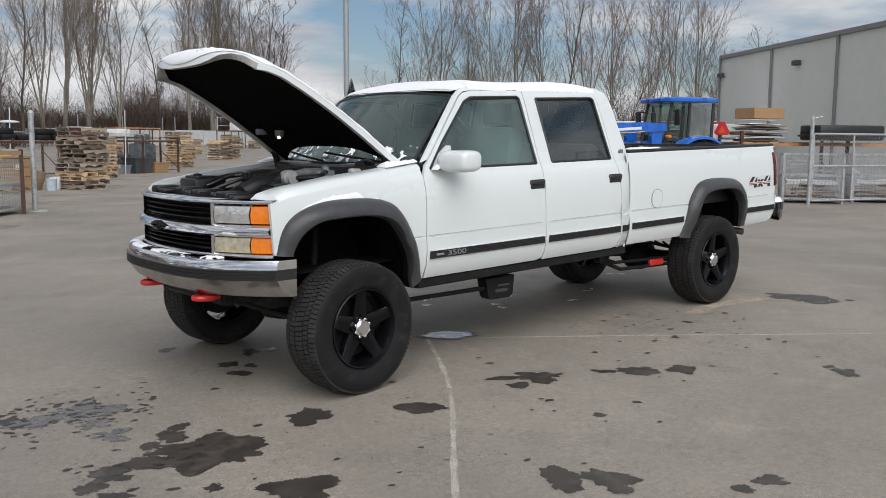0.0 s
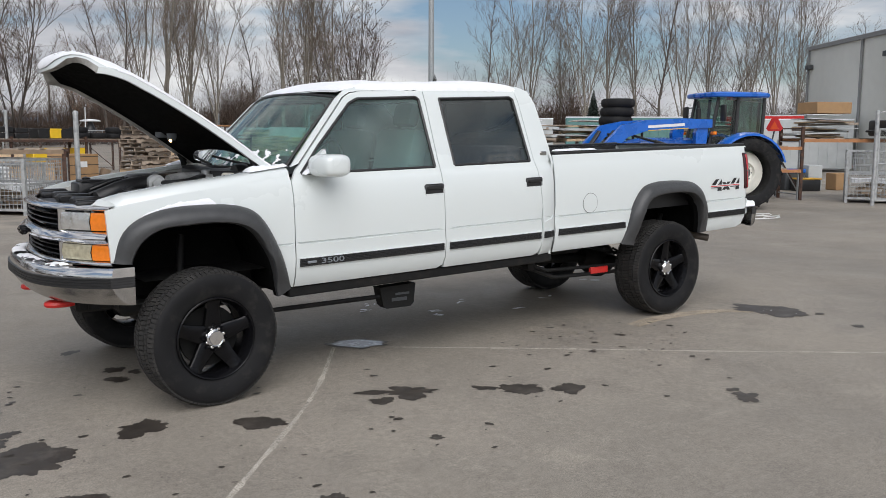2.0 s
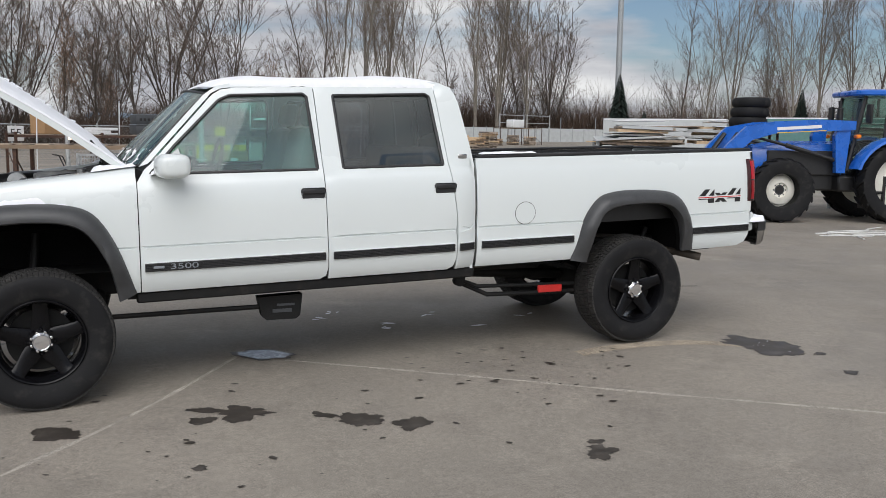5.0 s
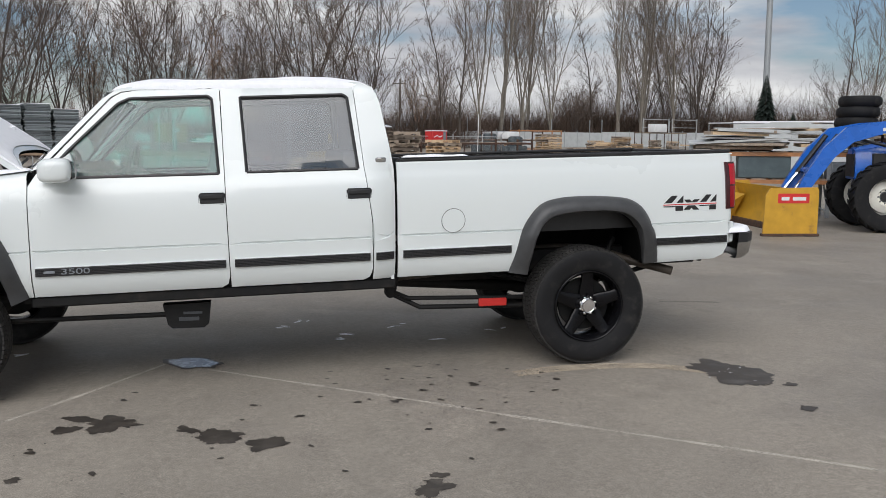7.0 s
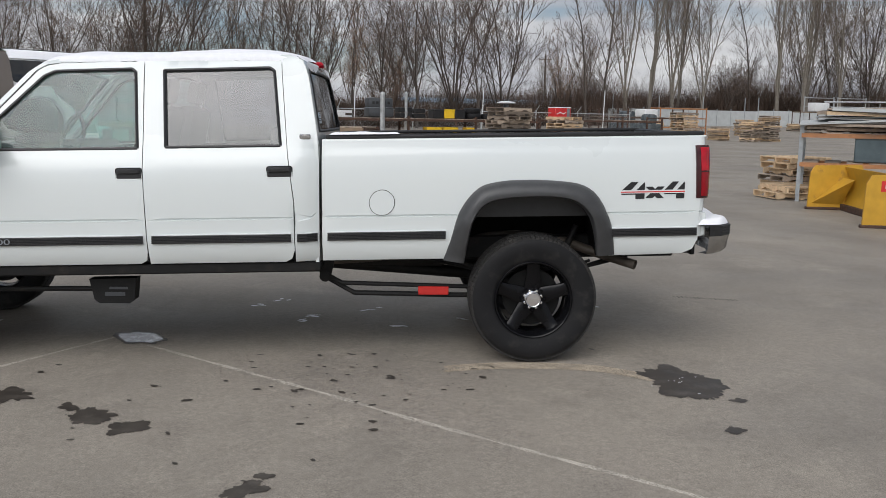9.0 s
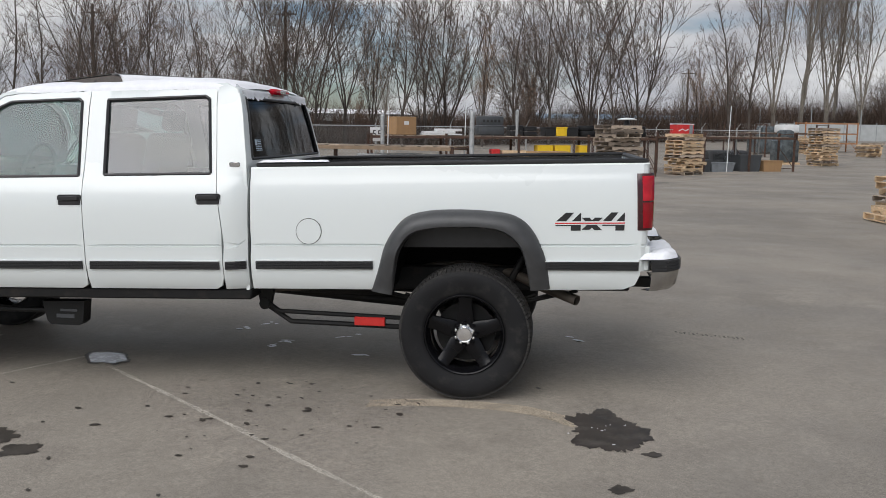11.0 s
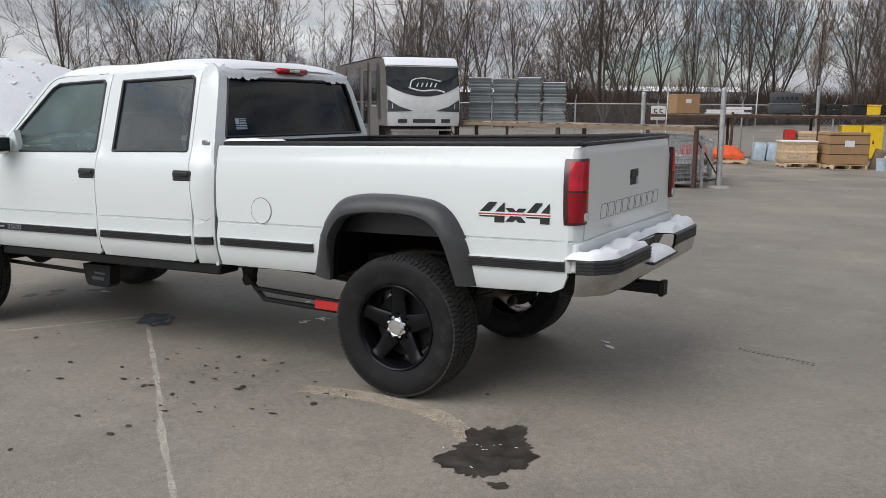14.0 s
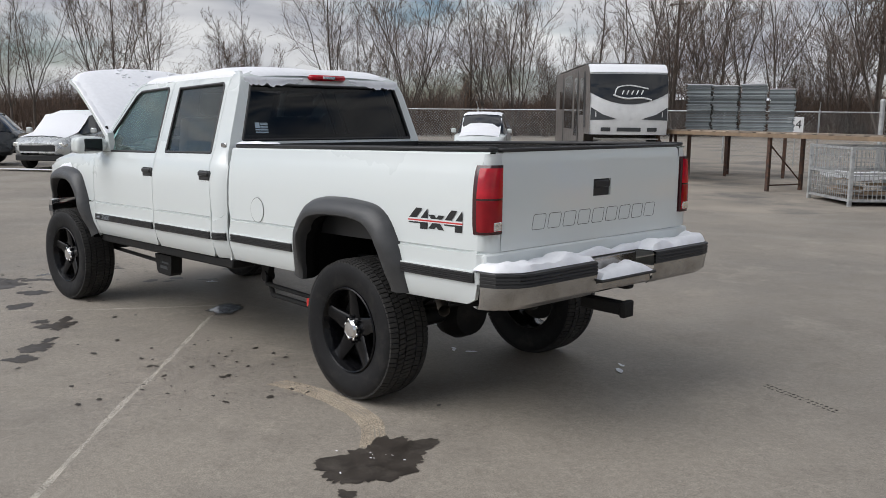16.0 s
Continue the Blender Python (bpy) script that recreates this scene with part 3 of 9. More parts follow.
for (x0, y0), (x1, y1) in zip(edge, back):
    rows.append([(x0 + (x1 - x0) * t, y0 + (y1 - y0) * t + (0.25 * noise.noise(Vector((x0, y0, 0))) if t == 0 else 0), gz(0, y0 + (y1 - y0) * t) + (0.012 if t else -0.004)) for t in (0, 0.012, 0.05, 0.12, 0.2, 0.3, 0.45, 0.6, 0.8, 1)])
grid(bm, rows)
tagged(ob_from("storage_yard", bm, "gravel_yard", smooth=True), "pale dusty compacted storage yard surface", "yard ground", kind="structure")


# ---- pickup truck: x runs from the front axle to the tail, the driver's side faces -y ----
RAKE = 0.027


def R(x, y, z):
    """Body space to world: the body sits nose-down by a degree and a half."""
    return (x - 0.035 * min(1.0, max(0.0, (x - 5.0) / 0.25)), y, z + RAKE * (x - 2.0))


def interp(table, v):
    if v <= table[0][0]:
        return table[0][1]
    for (a, p), (b, q) in zip(table, table[1:]):
        if v <= b:
            return p + (q - p) * (v - a) / (b - a)
    return table[-1][1]


CAB_Y = [(0.64, 0.880), (0.70, 0.922), (0.78, 0.946), (0.86, 0.955), (0.945, 0.956), (0.952, 0.957), (0.9565, 0.938), (0.962, 0.938), (0.967, 0.950), (1.10, 0.953), (1.25, 0.946), (1.335, 0.928),
         (1.36, 0.916), (1.375, 0.905), (1.40, 0.893), (1.90, 0.730), (1.945, 0.712), (1.985, 0.665)]
BED_Y = [(0.64, 0.850), (0.70, 0.887), (0.78, 0.905), (0.86, 0.912), (0.945, 0.913), (0.952, 0.914), (0.9565, 0.895), (0.962, 0.895), (0.967, 0.907), (1.10, 0.907), (1.25, 0.899), (1.33, 0.888),
         (1.365, 0.880), (1.385, 0.873), (1.44, 0.863)]
ROWS_Z = [0.70, 0.78, 0.86, 0.935, 0.952, 0.9565, 0.962, 0.967, 0.985, 1.03, 1.10, 1.18, 1.25, 1.30, 1.335, 1.36, 1.375, 1.40, 1.50, 1.60, 1.70, 1.80, 1.90, 1.945]


def cab_side(x, z):
    y = interp(CAB_Y, z)
    if x < 0.35:
        y -= 0.055 * (0.35 - x) ** 2
    if x > 2.77 and z < 1.43:
        y -= 0.043 * min(1.0, (x - 2.77) / 0.12) ** 2
    return y


def bed_side(x, z):
    return interp(BED_Y, z)


def sheet(bm, outline, holes, place, step=0.09, rows=ROWS_Z, rim=0.022, inward=(0, 1, 0)):
    """A flat outline with holes, meshed and bent to its surface by place(u, v); its borders fold inward."""
    from mathutils.geometry import delaunay_2d_cdt
    loops = [dense(outline, step)] + [dense(h, step) for h in holes]
    pts, edges = [], []
    for lp in loops:
        o = len(pts)
        pts += lp
        edges += [(o + i, o + (i + 1) % len(lp)) for i in range(len(lp))]
    xs = [p[0] for p in loops[0]]
    u = min(xs) + step / 2
    while u < max(xs):
        for v in rows:
            if inside((u, v), loops[0]) and not any(inside((u, v), h) for h in loops[1:]):
                if min(math.hypot(u - p[0], v - p[1]) for p in pts[:edges[-1][0] + 1]) > step * 0.22:
                    pts.append((u, v))
        u += step
    vco, _, faces, *_ = delaunay_2d_cdt([Vector(p) for p in pts], edges, [], 0, 1e-5)
    vs = [bm.verts.new(place(*v)) for v in vco]
    made = []
    for f in faces:
        c = sum((vco[i] for i in f), Vector((0, 0))) / len(f)
        if inside(c, loops[0]) and not any(inside(c, h) for h in loops[1:]):
            made.append(bm.faces.new([vs[i] for i in f]))
    bmesh.ops.delete(bm, geom=[v for v in vs if not v.link_faces], context="VERTS")
    if rim:
        es = list({e for f in made for e in f.edges if e.is_boundary})
        r = bmesh.ops.extrude_edge_only(bm, edges=es)
        for v in [g for g in r["geom"] if isinstance(g, bmesh.types.BMVert)]:
            v.co += Vector(inward) * rim


def resample(pts, n):
    ln = [0]
    for a, b in zip(pts, pts[1:]):
        ln.append(ln[-1] + math.hypot(b[0] - a[0], b[1] - a[1]))
    out = []
    for k in range(n):
        s = ln[-1] * k / (n - 1)
        i = max(j for j in range(len(ln)) if ln[j] <= s + 1e-9)
        i = min(i, len(pts) - 2)
        t = (s - ln[i]) / max(1e-9, ln[i + 1] - ln[i])
        out.append((pts[i][0] + (pts[i + 1][0] - pts[i][0]) * t, pts[i][1] + (pts[i + 1][1] - pts[i][1]) * t))
    return out


FLARE_F_OUT = resample(smooth_line([(-0.50, 0.945), (-0.455, 1.10), (-0.35, 1.195), (-0.18, 1.245), (0.06, 1.252), (0.26, 1.227), (0.385, 1.155), (0.50, 0.96), (0.60, 0.672)]), 44)
FLARE_F_IN = resample(smooth_line([(-0.405, 0.935), (-0.36, 1.045), (-0.25, 1.125), (-0.1, 1.14), (0.06, 1.143), (0.22, 1.122), (0.33, 1.055), (0.44, 0.87), (0.50, 0.63)]), 44)
FLARE_R_OUT = resample(smooth_line([(3.69, 0.665), (3.735, 0.80), (3.79, 0.985), (3.90, 1.125), (4.03, 1.168), (4.20, 1.178), (4.40, 1.170), (4.57, 1.142), (4.68, 1.06), (4.765, 0.89), (4.80, 0.685)]), 44)
FLARE_R_IN = resample(smooth_line([(3.82, 0.645), (3.845, 0.80), (3.875, 0.93), (3.95, 1.03), (4.08, 1.065), (4.25, 1.073), (4.40, 1.068), (4.52, 1.04), (4.61, 0.96), (4.655, 0.84), (4.685, 0.68)]), 44)


def mid(a, b, t):
    return [(p[0] + (q[0] - p[0]) * t, p[1] + (q[1] - p[1]) * t) for p, q in zip(a, b)]


F_TOP = [(-0.62, 1.285), (-0.42, 1.335), (-0.08, 1.382), (0.29, 1.416), (0.62, 1.452)]
truck = empty("pickup_truck", "white lifted crew cab pickup truck, hood raised, dusted with snow", "pickup truck")


def xfront(y):
    return -0.765 + 0.28 * (abs(y) / 0.9) ** 2.6


def build_side(s):
    """s = -1: driver's side; +1: passenger's side."""
    inw = (0, -s, 0)

    def cabp(x, z):
        return R(x, s * cab_side(x, z), z)

    def bedp(x, z):
        return R(x, s * bed_side(x, z), z)

    # front fender: side sheet and rolled shoulder
    arch = mid(FLARE_F_OUT, FLARE_F_IN, 0.55)
    bm = B()
    top = [(x, interp(F_TOP, x) - 0.055) for x in (-0.535, -0.42, -0.25, -0.08, 0.1, 0.29, 0.45, 0.612)]
    sheet(bm, [(-0.515, 0.95)] + top + [(0.616, 1.36), (0.624, 0.672), (arch[-1][0], 0.672)] + arch[::-1], [], cabp, inward=inw)
    rows = []
    for x in [-0.60, -0.535, -0.42, -0.25, -0.08, 0.1, 0.29, 0.45, 0.612]:
        t = interp(F_TOP, x)
        ye = cab_side(x, t - 0.055)
        rows.append([R(x, s * y, z) for y, z in ((ye, t - 0.055), (ye - 0.010, t - 0.028), (ye - 0.035, t - 0.010), (ye - 0.075, t - 0.001), (0.765, t + 0.004), (0.745, t + 0.001), (0.742, t - 0.05))])
    rows[0] = [(p[0], p[1], p[2] - 0.012) for p in rows[0]]
    rows.insert(0, [(p[0] - 0.055, p[1] - s * 0.02 * (k < 3), p[2] - 0.004 - 0.010 * (k < 3)) for k, p in enumerate(rows[0])])
    rows = [[(max(p[0], xfront(p[1]) + 0.022), p[1], p[2]) for p in r] for r in rows]
    grid(bm, rows)
    part("front_fender", bm, "white_paint", truck, smooth=True)

    # doors
    bm = B()
    hole1 = [(0.70, 1.405), (0.85, 1.575), (1.14, 1.862), (1.21, 1.893), (1.69, 1.904), (1.715, 1.885), (1.755, 1.405)]
    sheet(bm, [(0.631, 0.672), (0.622, 1.36), (0.665, 1.432), (0.70, 1.462), (1.103, 1.899), (1.158, 1.931), (1.25, 1.944), (1.762, 1.951), (1.79, 1.36), (1.812, 0.75), (1.80, 0.695), (1.76, 0.672)],
          [hole1], cabp, inward=inw)
    door = part("front_door", bm, "white_paint", truck, smooth=True)
    window("side_window", hole1, cabp, s, door, "glass_clear", "lightly tinted front side window")
    bm = B()
    hole2 = [(1.93, 1.41), (1.895, 1.893), (2.562, 1.904), (2.592, 1.885), (2.648, 1.412)]
    sheet(bm, [(1.820, 0.672), (1.818, 0.75), (1.795, 1.36), (1.768, 1.951), (2.630, 1.962), (2.684, 1.43), (2.733, 1.06), (2.738, 0.75), (2.72, 0.695), (2.68, 0.672)],
          [hole2], cabp, inward=inw)
    door2 = part("rear_door", bm, "white_paint", truck, smooth=True)
    window("side_window", hole2, cabp, s, door2, "glass_tint", "dark privacy-tinted rear side window")
    for d, x in ((door, 1.63), (door2, 2.565)):
        bm = B()
        yb = cab_side(x, 1.25)
        box(bm, x, x + 0.165, *sorted((s * (yb - 0.01), s * (yb + 0.006))), 1.212, 1.288, 0.012)
        box(bm, x + 0.012, x + 0.153, *sorted((s * (yb - 0.0), s * (yb + 0.020))), 1.248, 1.282, 0.008)
        for v in bm.verts:
            v.co = R(*v.co)
        part("door_handle", bm, "trim_black", d, "black pull handle in a recessed cup", smooth=True)
    # pillars, roof rail and cab corner
    bm = B()
    sheet(bm, [(0.635, 1.452), (0.84, 1.675), (1.045, 1.895), (1.13, 1.955), (1.25, 1.978), (2.68, 1.990), (2.765, 1.95), (2.81, 1.85), (2.872, 1.50), (2.890, 1.40), (2.893, 0.70), (2.88, 0.672), (2.742, 0.672),
               (2.744, 0.75), (2.739, 1.06), (2.688, 1.43), (2.634, 1.967), (1.25, 1.949), (1.155, 1.937), (1.093, 1.905), (0.69, 1.470)], [], cabp, inward=inw)
    part("cab_pillar_panel", bm, "white_paint", truck, smooth=True)
    # trim badge on the cab corner
    bm = B()
    yb = cab_side(2.78, 1.47)
    box(bm, 2.765, 2.835, *sorted((s * (yb - 0.006), s * (yb + 0.006))), 1.45, 1.482, 0.006)
    for v in bm.verts:
        v.co = R(*v.co)
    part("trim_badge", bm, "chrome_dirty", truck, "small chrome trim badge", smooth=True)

    # black inner shell behind the gaps
    bm = B()
    grid(bm, [[R(x, s * (cab_side(0.7, z) - 0.05), z) for z in (0.62, 0.8, 1.0, 1.2, 1.385)] for x in (0.55, 1.2, 1.9, 2.5, 2.86)])
    part("door_inner", bm, "seam", truck)
    bm = B()
    box(bm, 0.60, 2.90, *sorted((s * 0.70, s * 0.885)), 0.60, 0.668, 0.01)
    for v in bm.verts:
        v.co = R(*v.co)
    part("rocker_sill", bm, "frame_black", truck, smooth=True)

    # bed side with wheel opening
    arch = mid(FLARE_R_OUT, FLARE_R_IN, 0.55)
    bm = B()
    sheet(bm, [(2.912, 0.672), (2.906, 1.44), (5.372, 1.44), (5.372, 0.78), (5.345, 0.715), (5.28, 0.685), (arch[-1][0], 0.676)] + arch[::-1] + [(arch[0][0], 0.672)], [], bedp, inward=inw)
    rows = []
    for z in (0.80, 0.86, 0.945, 0.952, 0.9565, 0.962, 0.967, 1.10, 1.25, 1.33, 1.385, 1.44):
        y = bed_side(5.37, z)
        rows.append([R(5.372 + dx, s * (y - dy), z) for dx, dy in ((0, 0), (0.018, 0.006), (0.032, 0.022), (0.038, 0.05), (0.038, y - 0.785))])
    grid(bm, rows)
    grid(bm, [[R(x, s * y, z) for y, z in ((0.863, 1.44), (0.858, 1.448), (0.84, 1.449), (0.80, 1.449), (0.798, 1.446))] for x in (2.906, 3.6, 4.3, 5.0, 5.405)])
    part("bed_side_panel", bm, "white_paint", truck, smooth=True)
    bm = B()
    box(bm, 2.935, 5.395, *sorted((s * 0.785, s * 0.858)), 1.450, 1.474, 0.008)
    for v in bm.verts:
        v.co = R(*v.co)
    part("bed_rail_cap", bm, "trim_black", truck, "black plastic bed rail cap", smooth=True)
    # fuel door
    if s < 0:
        bm = B()
        lathe_disc(bm, 3.29, 1.045, 0.083, 0.0795, bedp, 0.0025)
        part("fuel_door", bm, "seam", truck, "outline of the round fuel filler door")
        bm = B()
        disc(bm, 3.29, 1.045, 0.0795, bedp, 0.004)
        part("fuel_door_cover", bm, "white_paint", truck, "round white fuel filler door", smooth=True)

    # flares
    for name, out, inn, fn in (("front_fender_flare", FLARE_F_OUT, FLARE_F_IN, cab_side), ("rear_fender_flare", FLARE_R_OUT, FLARE_R_IN, bed_side)):
        bm = B()
        cross = []
        for t, e in ((-0.02, -0.004), (0.0, 0.012), (0.15, 0.045), (0.40, 0.072), (0.70, 0.086), (0.92, 0.082), (1.0, 0.066), (1.02, 0.03), (1.02, 0.0)):
            row = mid(out, inn, t)
            n = len(row)
            cross.append([R(x, s * (fn(x, max(0.7, z)) + e * min(1, 0.35 + 3.2 * min(i, n - 1 - i) / n)), z) for i, (x, z) in enumerate(row)])
        grid(bm, cross)
        part(name, bm, "flare", truck, "satin black plastic fender flare", smooth=True)
        bm = B()
        rows = []
        for t, d in ((1.02, -0.005), (1.0, 0.05), (0.7, 0.12), (0.7, 0.40), (0.75, 0.62)):
            rows.append([R(x, s * (fn(x, max(0.7, z)) - d), z) for x, z in mid(out, inn, t)])
        grid(bm, rows)
        xa, xb = out[0][0] + 0.04, out[-1][0] - 0.04
        grid(bm, [[R(x, s * 0.37, z) for x in (xa, xb)] for z in (0.66, 1.12)])
        part("wheel_well", bm, "dark_liner", truck)

    # black rub strips with a bright edge, broken at the seams
    for a, b, fn in ((0.652, 1.79, cab_side), (1.845, 2.718, cab_side), (2.758, 2.882, cab_side), (2.945, 3.70, bed_side), (4.77, 5.36, bed_side)):
        bm = B()
        for x0, x1 in [(a, b)]:
            nst = max(2, int((x1 - x0) / 0.15))
            rows = []
            for k in range(nst + 1):
                x = x0 + (x1 - x0) * k / nst
                prof = [(0.805, -0.002), (0.807, 0.012)]
                for g in range(4):
                    z = 0.812 + g * 0.010
                    prof += [(z, 0.014), (z + 0.006, 0.014), (z + 0.007, 0.009), (z + 0.009, 0.009)]
                prof += [(0.853, 0.014), (0.856, 0.012), (0.858, -0.002)]
                rows.append([R(x, s * (fn(x, 0.83) + e), z) for z, e in prof])
            vs = grid(bm, rows)
            bm.faces.new(vs[0])
            bm.faces.new(vs[-1])
        part("rub_strip", bm, "trim_black", truck, "ribbed black body side moulding")
        bm = B()
        grid(bm, [[R(x, s * (fn(x, 0.86) + e), z) for z, e in ((0.8585, 0.0), (0.859, 0.010), (0.864, 0.010), (0.8655, 0.0))] for x in (a, (a + b) / 2, b)])
        part("strip_edge", bm, "white_paint", truck, "thin bright edge on the moulding")


def lathe_disc(bm, cx, cz, r0, r1, place, off):
    a, b = [], []
    for k in range(40):
        t = 2 * math.pi * k / 40
        for lst, r in ((a, r0), (b, r1)):
            p = Vector(place(cx + r * math.cos(t), cz + r * math.sin(t)))
            p.y -= off
            lst.append(bm.verts.new(p))
    for k in range(40):
        j = (k + 1) % 40
        bm.faces.new((a[k], a[j], b[j], b[k]))


def disc(bm, cx, cz, r, place, off):
    ring = []
    for k in range(40):
        t = 2 * math.pi * k / 40
        p = Vector(place(cx + r * math.cos(t), cz + r * math.sin(t)))
        p.y -= off
        ring.append(bm.verts.new(p))
    bm.faces.new(ring)


def window(name, hole, place, s, parent, material, label):
    """Glass and its black seal."""
    bm = B()
    n = len(hole)
    cx, cz = sum(p[0] for p in hole) / n, sum(p[1] for p in hole) / n
    small = dense([(cx + (x - cx) * 1.01, cz + (z - cz) * 1.01) for x, z in hole], 0.2)
    sheet(bm, small, [], lambda x, z: (lambda q: (q[0], q[1] - s * 0.012, q[2]))(place(x, z)), step=0.2, rows=[1.5, 1.6, 1.7, 1.8], rim=0)
    g = part(name, bm, material, parent, label, smooth=True)
    g.visible_shadow = False
    bm = B()
    for k in range(n):
        a, b = hole[k], hole[(k + 1) % n]
        pts = [place(a[0] + (b[0] - a[0]) * t, a[1] + (b[1] - a[1]) * t) for t in (0, 0.5, 1)]
        ring_tube(bm, [(p[0], p[1] - s * 0.003, p[2]) for p in pts], 0.011, 6)
    part("window_seal", bm, "trim_black", g, "black rubber seal", smooth=True)


build_side(-1)
build_side(1)

# roof
bm = B()
rows = []
for k in range(15):
    u = k / 14
    row = []
    for j in range(21):
        v = -1 + 2 * j / 20
        x = (0.985 + 0.09 * v * v) * (1 - u) + (2.775 - 0.04 * v * v) * u
        z = 2.022 - 0.034 * abs(v) ** 3.2
        if x < 1.45:
            z -= 0.36 * (1.45 - x) ** 2
        if x > 2.45:
            z -= 0.50 * (x - 2.45) ** 2
        row.append(R(x, 0.668 * v, z))
    rows.append(row)
grid(bm, rows)
part("roof", bm, "white_paint", truck, smooth=True)
bm = B()
grid(bm, [[R(x, 0.60 * v, 1.93) for v in (-1, 0, 1)] for x in (1.15, 1.9, 2.7)])
part("headliner", bm, "interior", truck, "grey headliner")

# back of the cab with its window
BACK_X = [(0.60, 2.895), (1.42, 2.892), (1.52, 2.872), (1.86, 2.805), (1.95, 2.765), (1.99, 2.70)]
BACK_HOLE = [(-0.765, 1.500), (-0.650, 1.890), (0.650, 1.890), (0.765, 1.500)]


def backp(y, z):
    return R(interp(BACK_X, z) + 0.03 * (1 - (y / 0.8) ** 2), y, z)


bm = B()
ol = [(y, z) for z, y in [(0.66, -0.88), (1.40, -0.890), (1.90, -0.725), (1.955, -0.69)]] + [(-0.6, 1.985), (0, 2.0), (0.6, 1.985)] + [(y, z) for z, y in [(1.955, 0.69), (1.90, 0.725), (1.40, 0.890), (0.66, 0.88)]]
sheet(bm, ol, [BACK_HOLE], backp, rows=[0.9, 1.2, 1.4, 1.5, 1.6, 1.7, 1.8, 1.9, 1.95], inward=(-1, 0, 0))
part("cab_back", bm, "white_paint", truck, smooth=True)
bm = B()
sheet(bm, dense([(y * 1.01, 1.69 + (z - 1.69) * 1.02) for y, z in BACK_HOLE], 0.15), [], lambda y, z: Vector(backp(y, z)) + Vector((-0.010, 0, 0)), step=0.15, rows=[1.6, 1.7, 1.8], rim=0)
rear_glass = part("rear_window", bm, "glass_rear", truck, "dark tinted rear cab window", smooth=True)
rear_glass.visible_shadow = False
bm = B()
for k in range(4):
    a, b = BACK_HOLE[k], BACK_HOLE[(k + 1) % 4]
    ring_tube(bm, [backp(a[0] + (b[0] - a[0]) * t, a[1] + (b[1] - a[1]) * t) for t in (0, 0.25, 0.5, 0.75, 1)], 0.010, 6)
part("window_seal", bm, "trim_black", rear_glass, smooth=True)
# faded flag sticker in the corner of the rear glass
bm = B()
for k in range(7):
    z = 1.548 + k * 0.011
    y0 = -0.655 if k < 3 else -0.615
    grid(bm, [[Vector(backp(y, zz)) + Vector((-0.006, 0, 0)) for y in (y0, -0.555)] for zz in (z, z + 0.006)])
grid(bm, [[Vector(backp(y, zz)) + Vector((-0.006, 0, 0)) for y in (-0.655, -0.62)] for zz in (1.582, 1.622)])
part("window_sticker", bm, "blue_wrap", rear_glass, "faded striped flag sticker")["kind"] = "stuff"
# high brake light
bm = B()
box(bm, 2.745, 2.842, -0.16, 0.16, 1.932, 1.972, 0.014)
for v in bm.verts:
    v.co = R(*v.co)
brake = part("brake_light", bm, "red_lens", truck, "red high-mounted brake light", smooth=True)
bm = B()
box(bm, 2.838, 2.845, -0.055, 0.055, 1.942, 1.963, 0.003)
for v in bm.verts:
    v.co = R(*v.co)
part("cargo_lamp", bm, "clear_lens", brake, "clear cargo lamp lens")

# windshield, cowl, wipers
bm = B()
rows = []
for k in range(7):
    u = k / 6
    rows.append([R((0.47 + 0.18 * v * v) * (1 - u) + (0.99 + 0.075 * v * v) * u, (0.775 * (1 - u) + 0.685 * u) * v, (1.435 + 0.02 * v * v) * (1 - u) + (1.945 - 0.04 * v * v) * u + 0.012 * math.sin(math.pi * u)) for v in [-1 + j / 6 for j in range(13)]])
grid(bm, rows)
ws = part("windshield", bm, "glass_wind", truck, "windshield with frost along its lower edge", smooth=True)
ws.visible_shadow = False
bm = B()
ring_tube(bm, [rows[0][j] for j in range(13)], 0.012, 6)
ring_tube(bm, [rows[-1][j] for j in range(13)], 0.010, 6)
for j in (0, 12):
    ring_tube(bm, [r[j] for r in rows], 0.010, 6)
part("windshield_seal", bm, "trim_black", ws, smooth=True)
bm = B()
rows = []
for x0, dz in ((0.0, -0.012), (0.12, 0.0), (0.18, -0.03)):
    rows.append([R(0.30 + x0 + 0.19 * v * v, 0.775 * v, 1.432 + dz + 0.012 * v * v) for v in [-1 + j / 6 for j in range(13)]])
grid(bm, rows, thick=(0, 0, -0.06))
part("cowl", bm, "trim_black", truck, "black cowl panel under the windshield")
for y0, y1 in ((-0.62, -0.05), (-0.02, 0.55)):
    bm = B()
    ring_tube(bm, [R(0.42 + 0.14 * (y / 0.78) ** 2, y, 1.455 + 0.03 * k) for k, y in enumerate((y0, (y0 + y1) / 2, y1))], 0.009, 6)
    part("wiper", bm, "trim_black", truck, "black wiper arm")

# tailgate
bm = B()
sheet(bm, [(-0.782, 0.955), (-0.782, 1.432), (-0.76, 1.446), (0.76, 1.446), (0.782, 1.432), (0.782, 0.955)], [[(-0.058, 1.192), (-0.058, 1.285), (0.098, 1.285), (0.098, 1.192)]],
      lambda y, z: R(5.412 + (0.006 if 1.0 < z < 1.36 else 0.0) - 0.012 * max(0, (z - 1.40) / 0.05), y, z), rows=[1.0, 1.03, 1.15, 1.25, 1.36, 1.38, 1.41], rim=0.05, inward=(-1, 0, 0))
gate = part("tailgate", bm, "white_paint", truck, "white tailgate with stamped outline lettering", smooth=True)
bm = B()
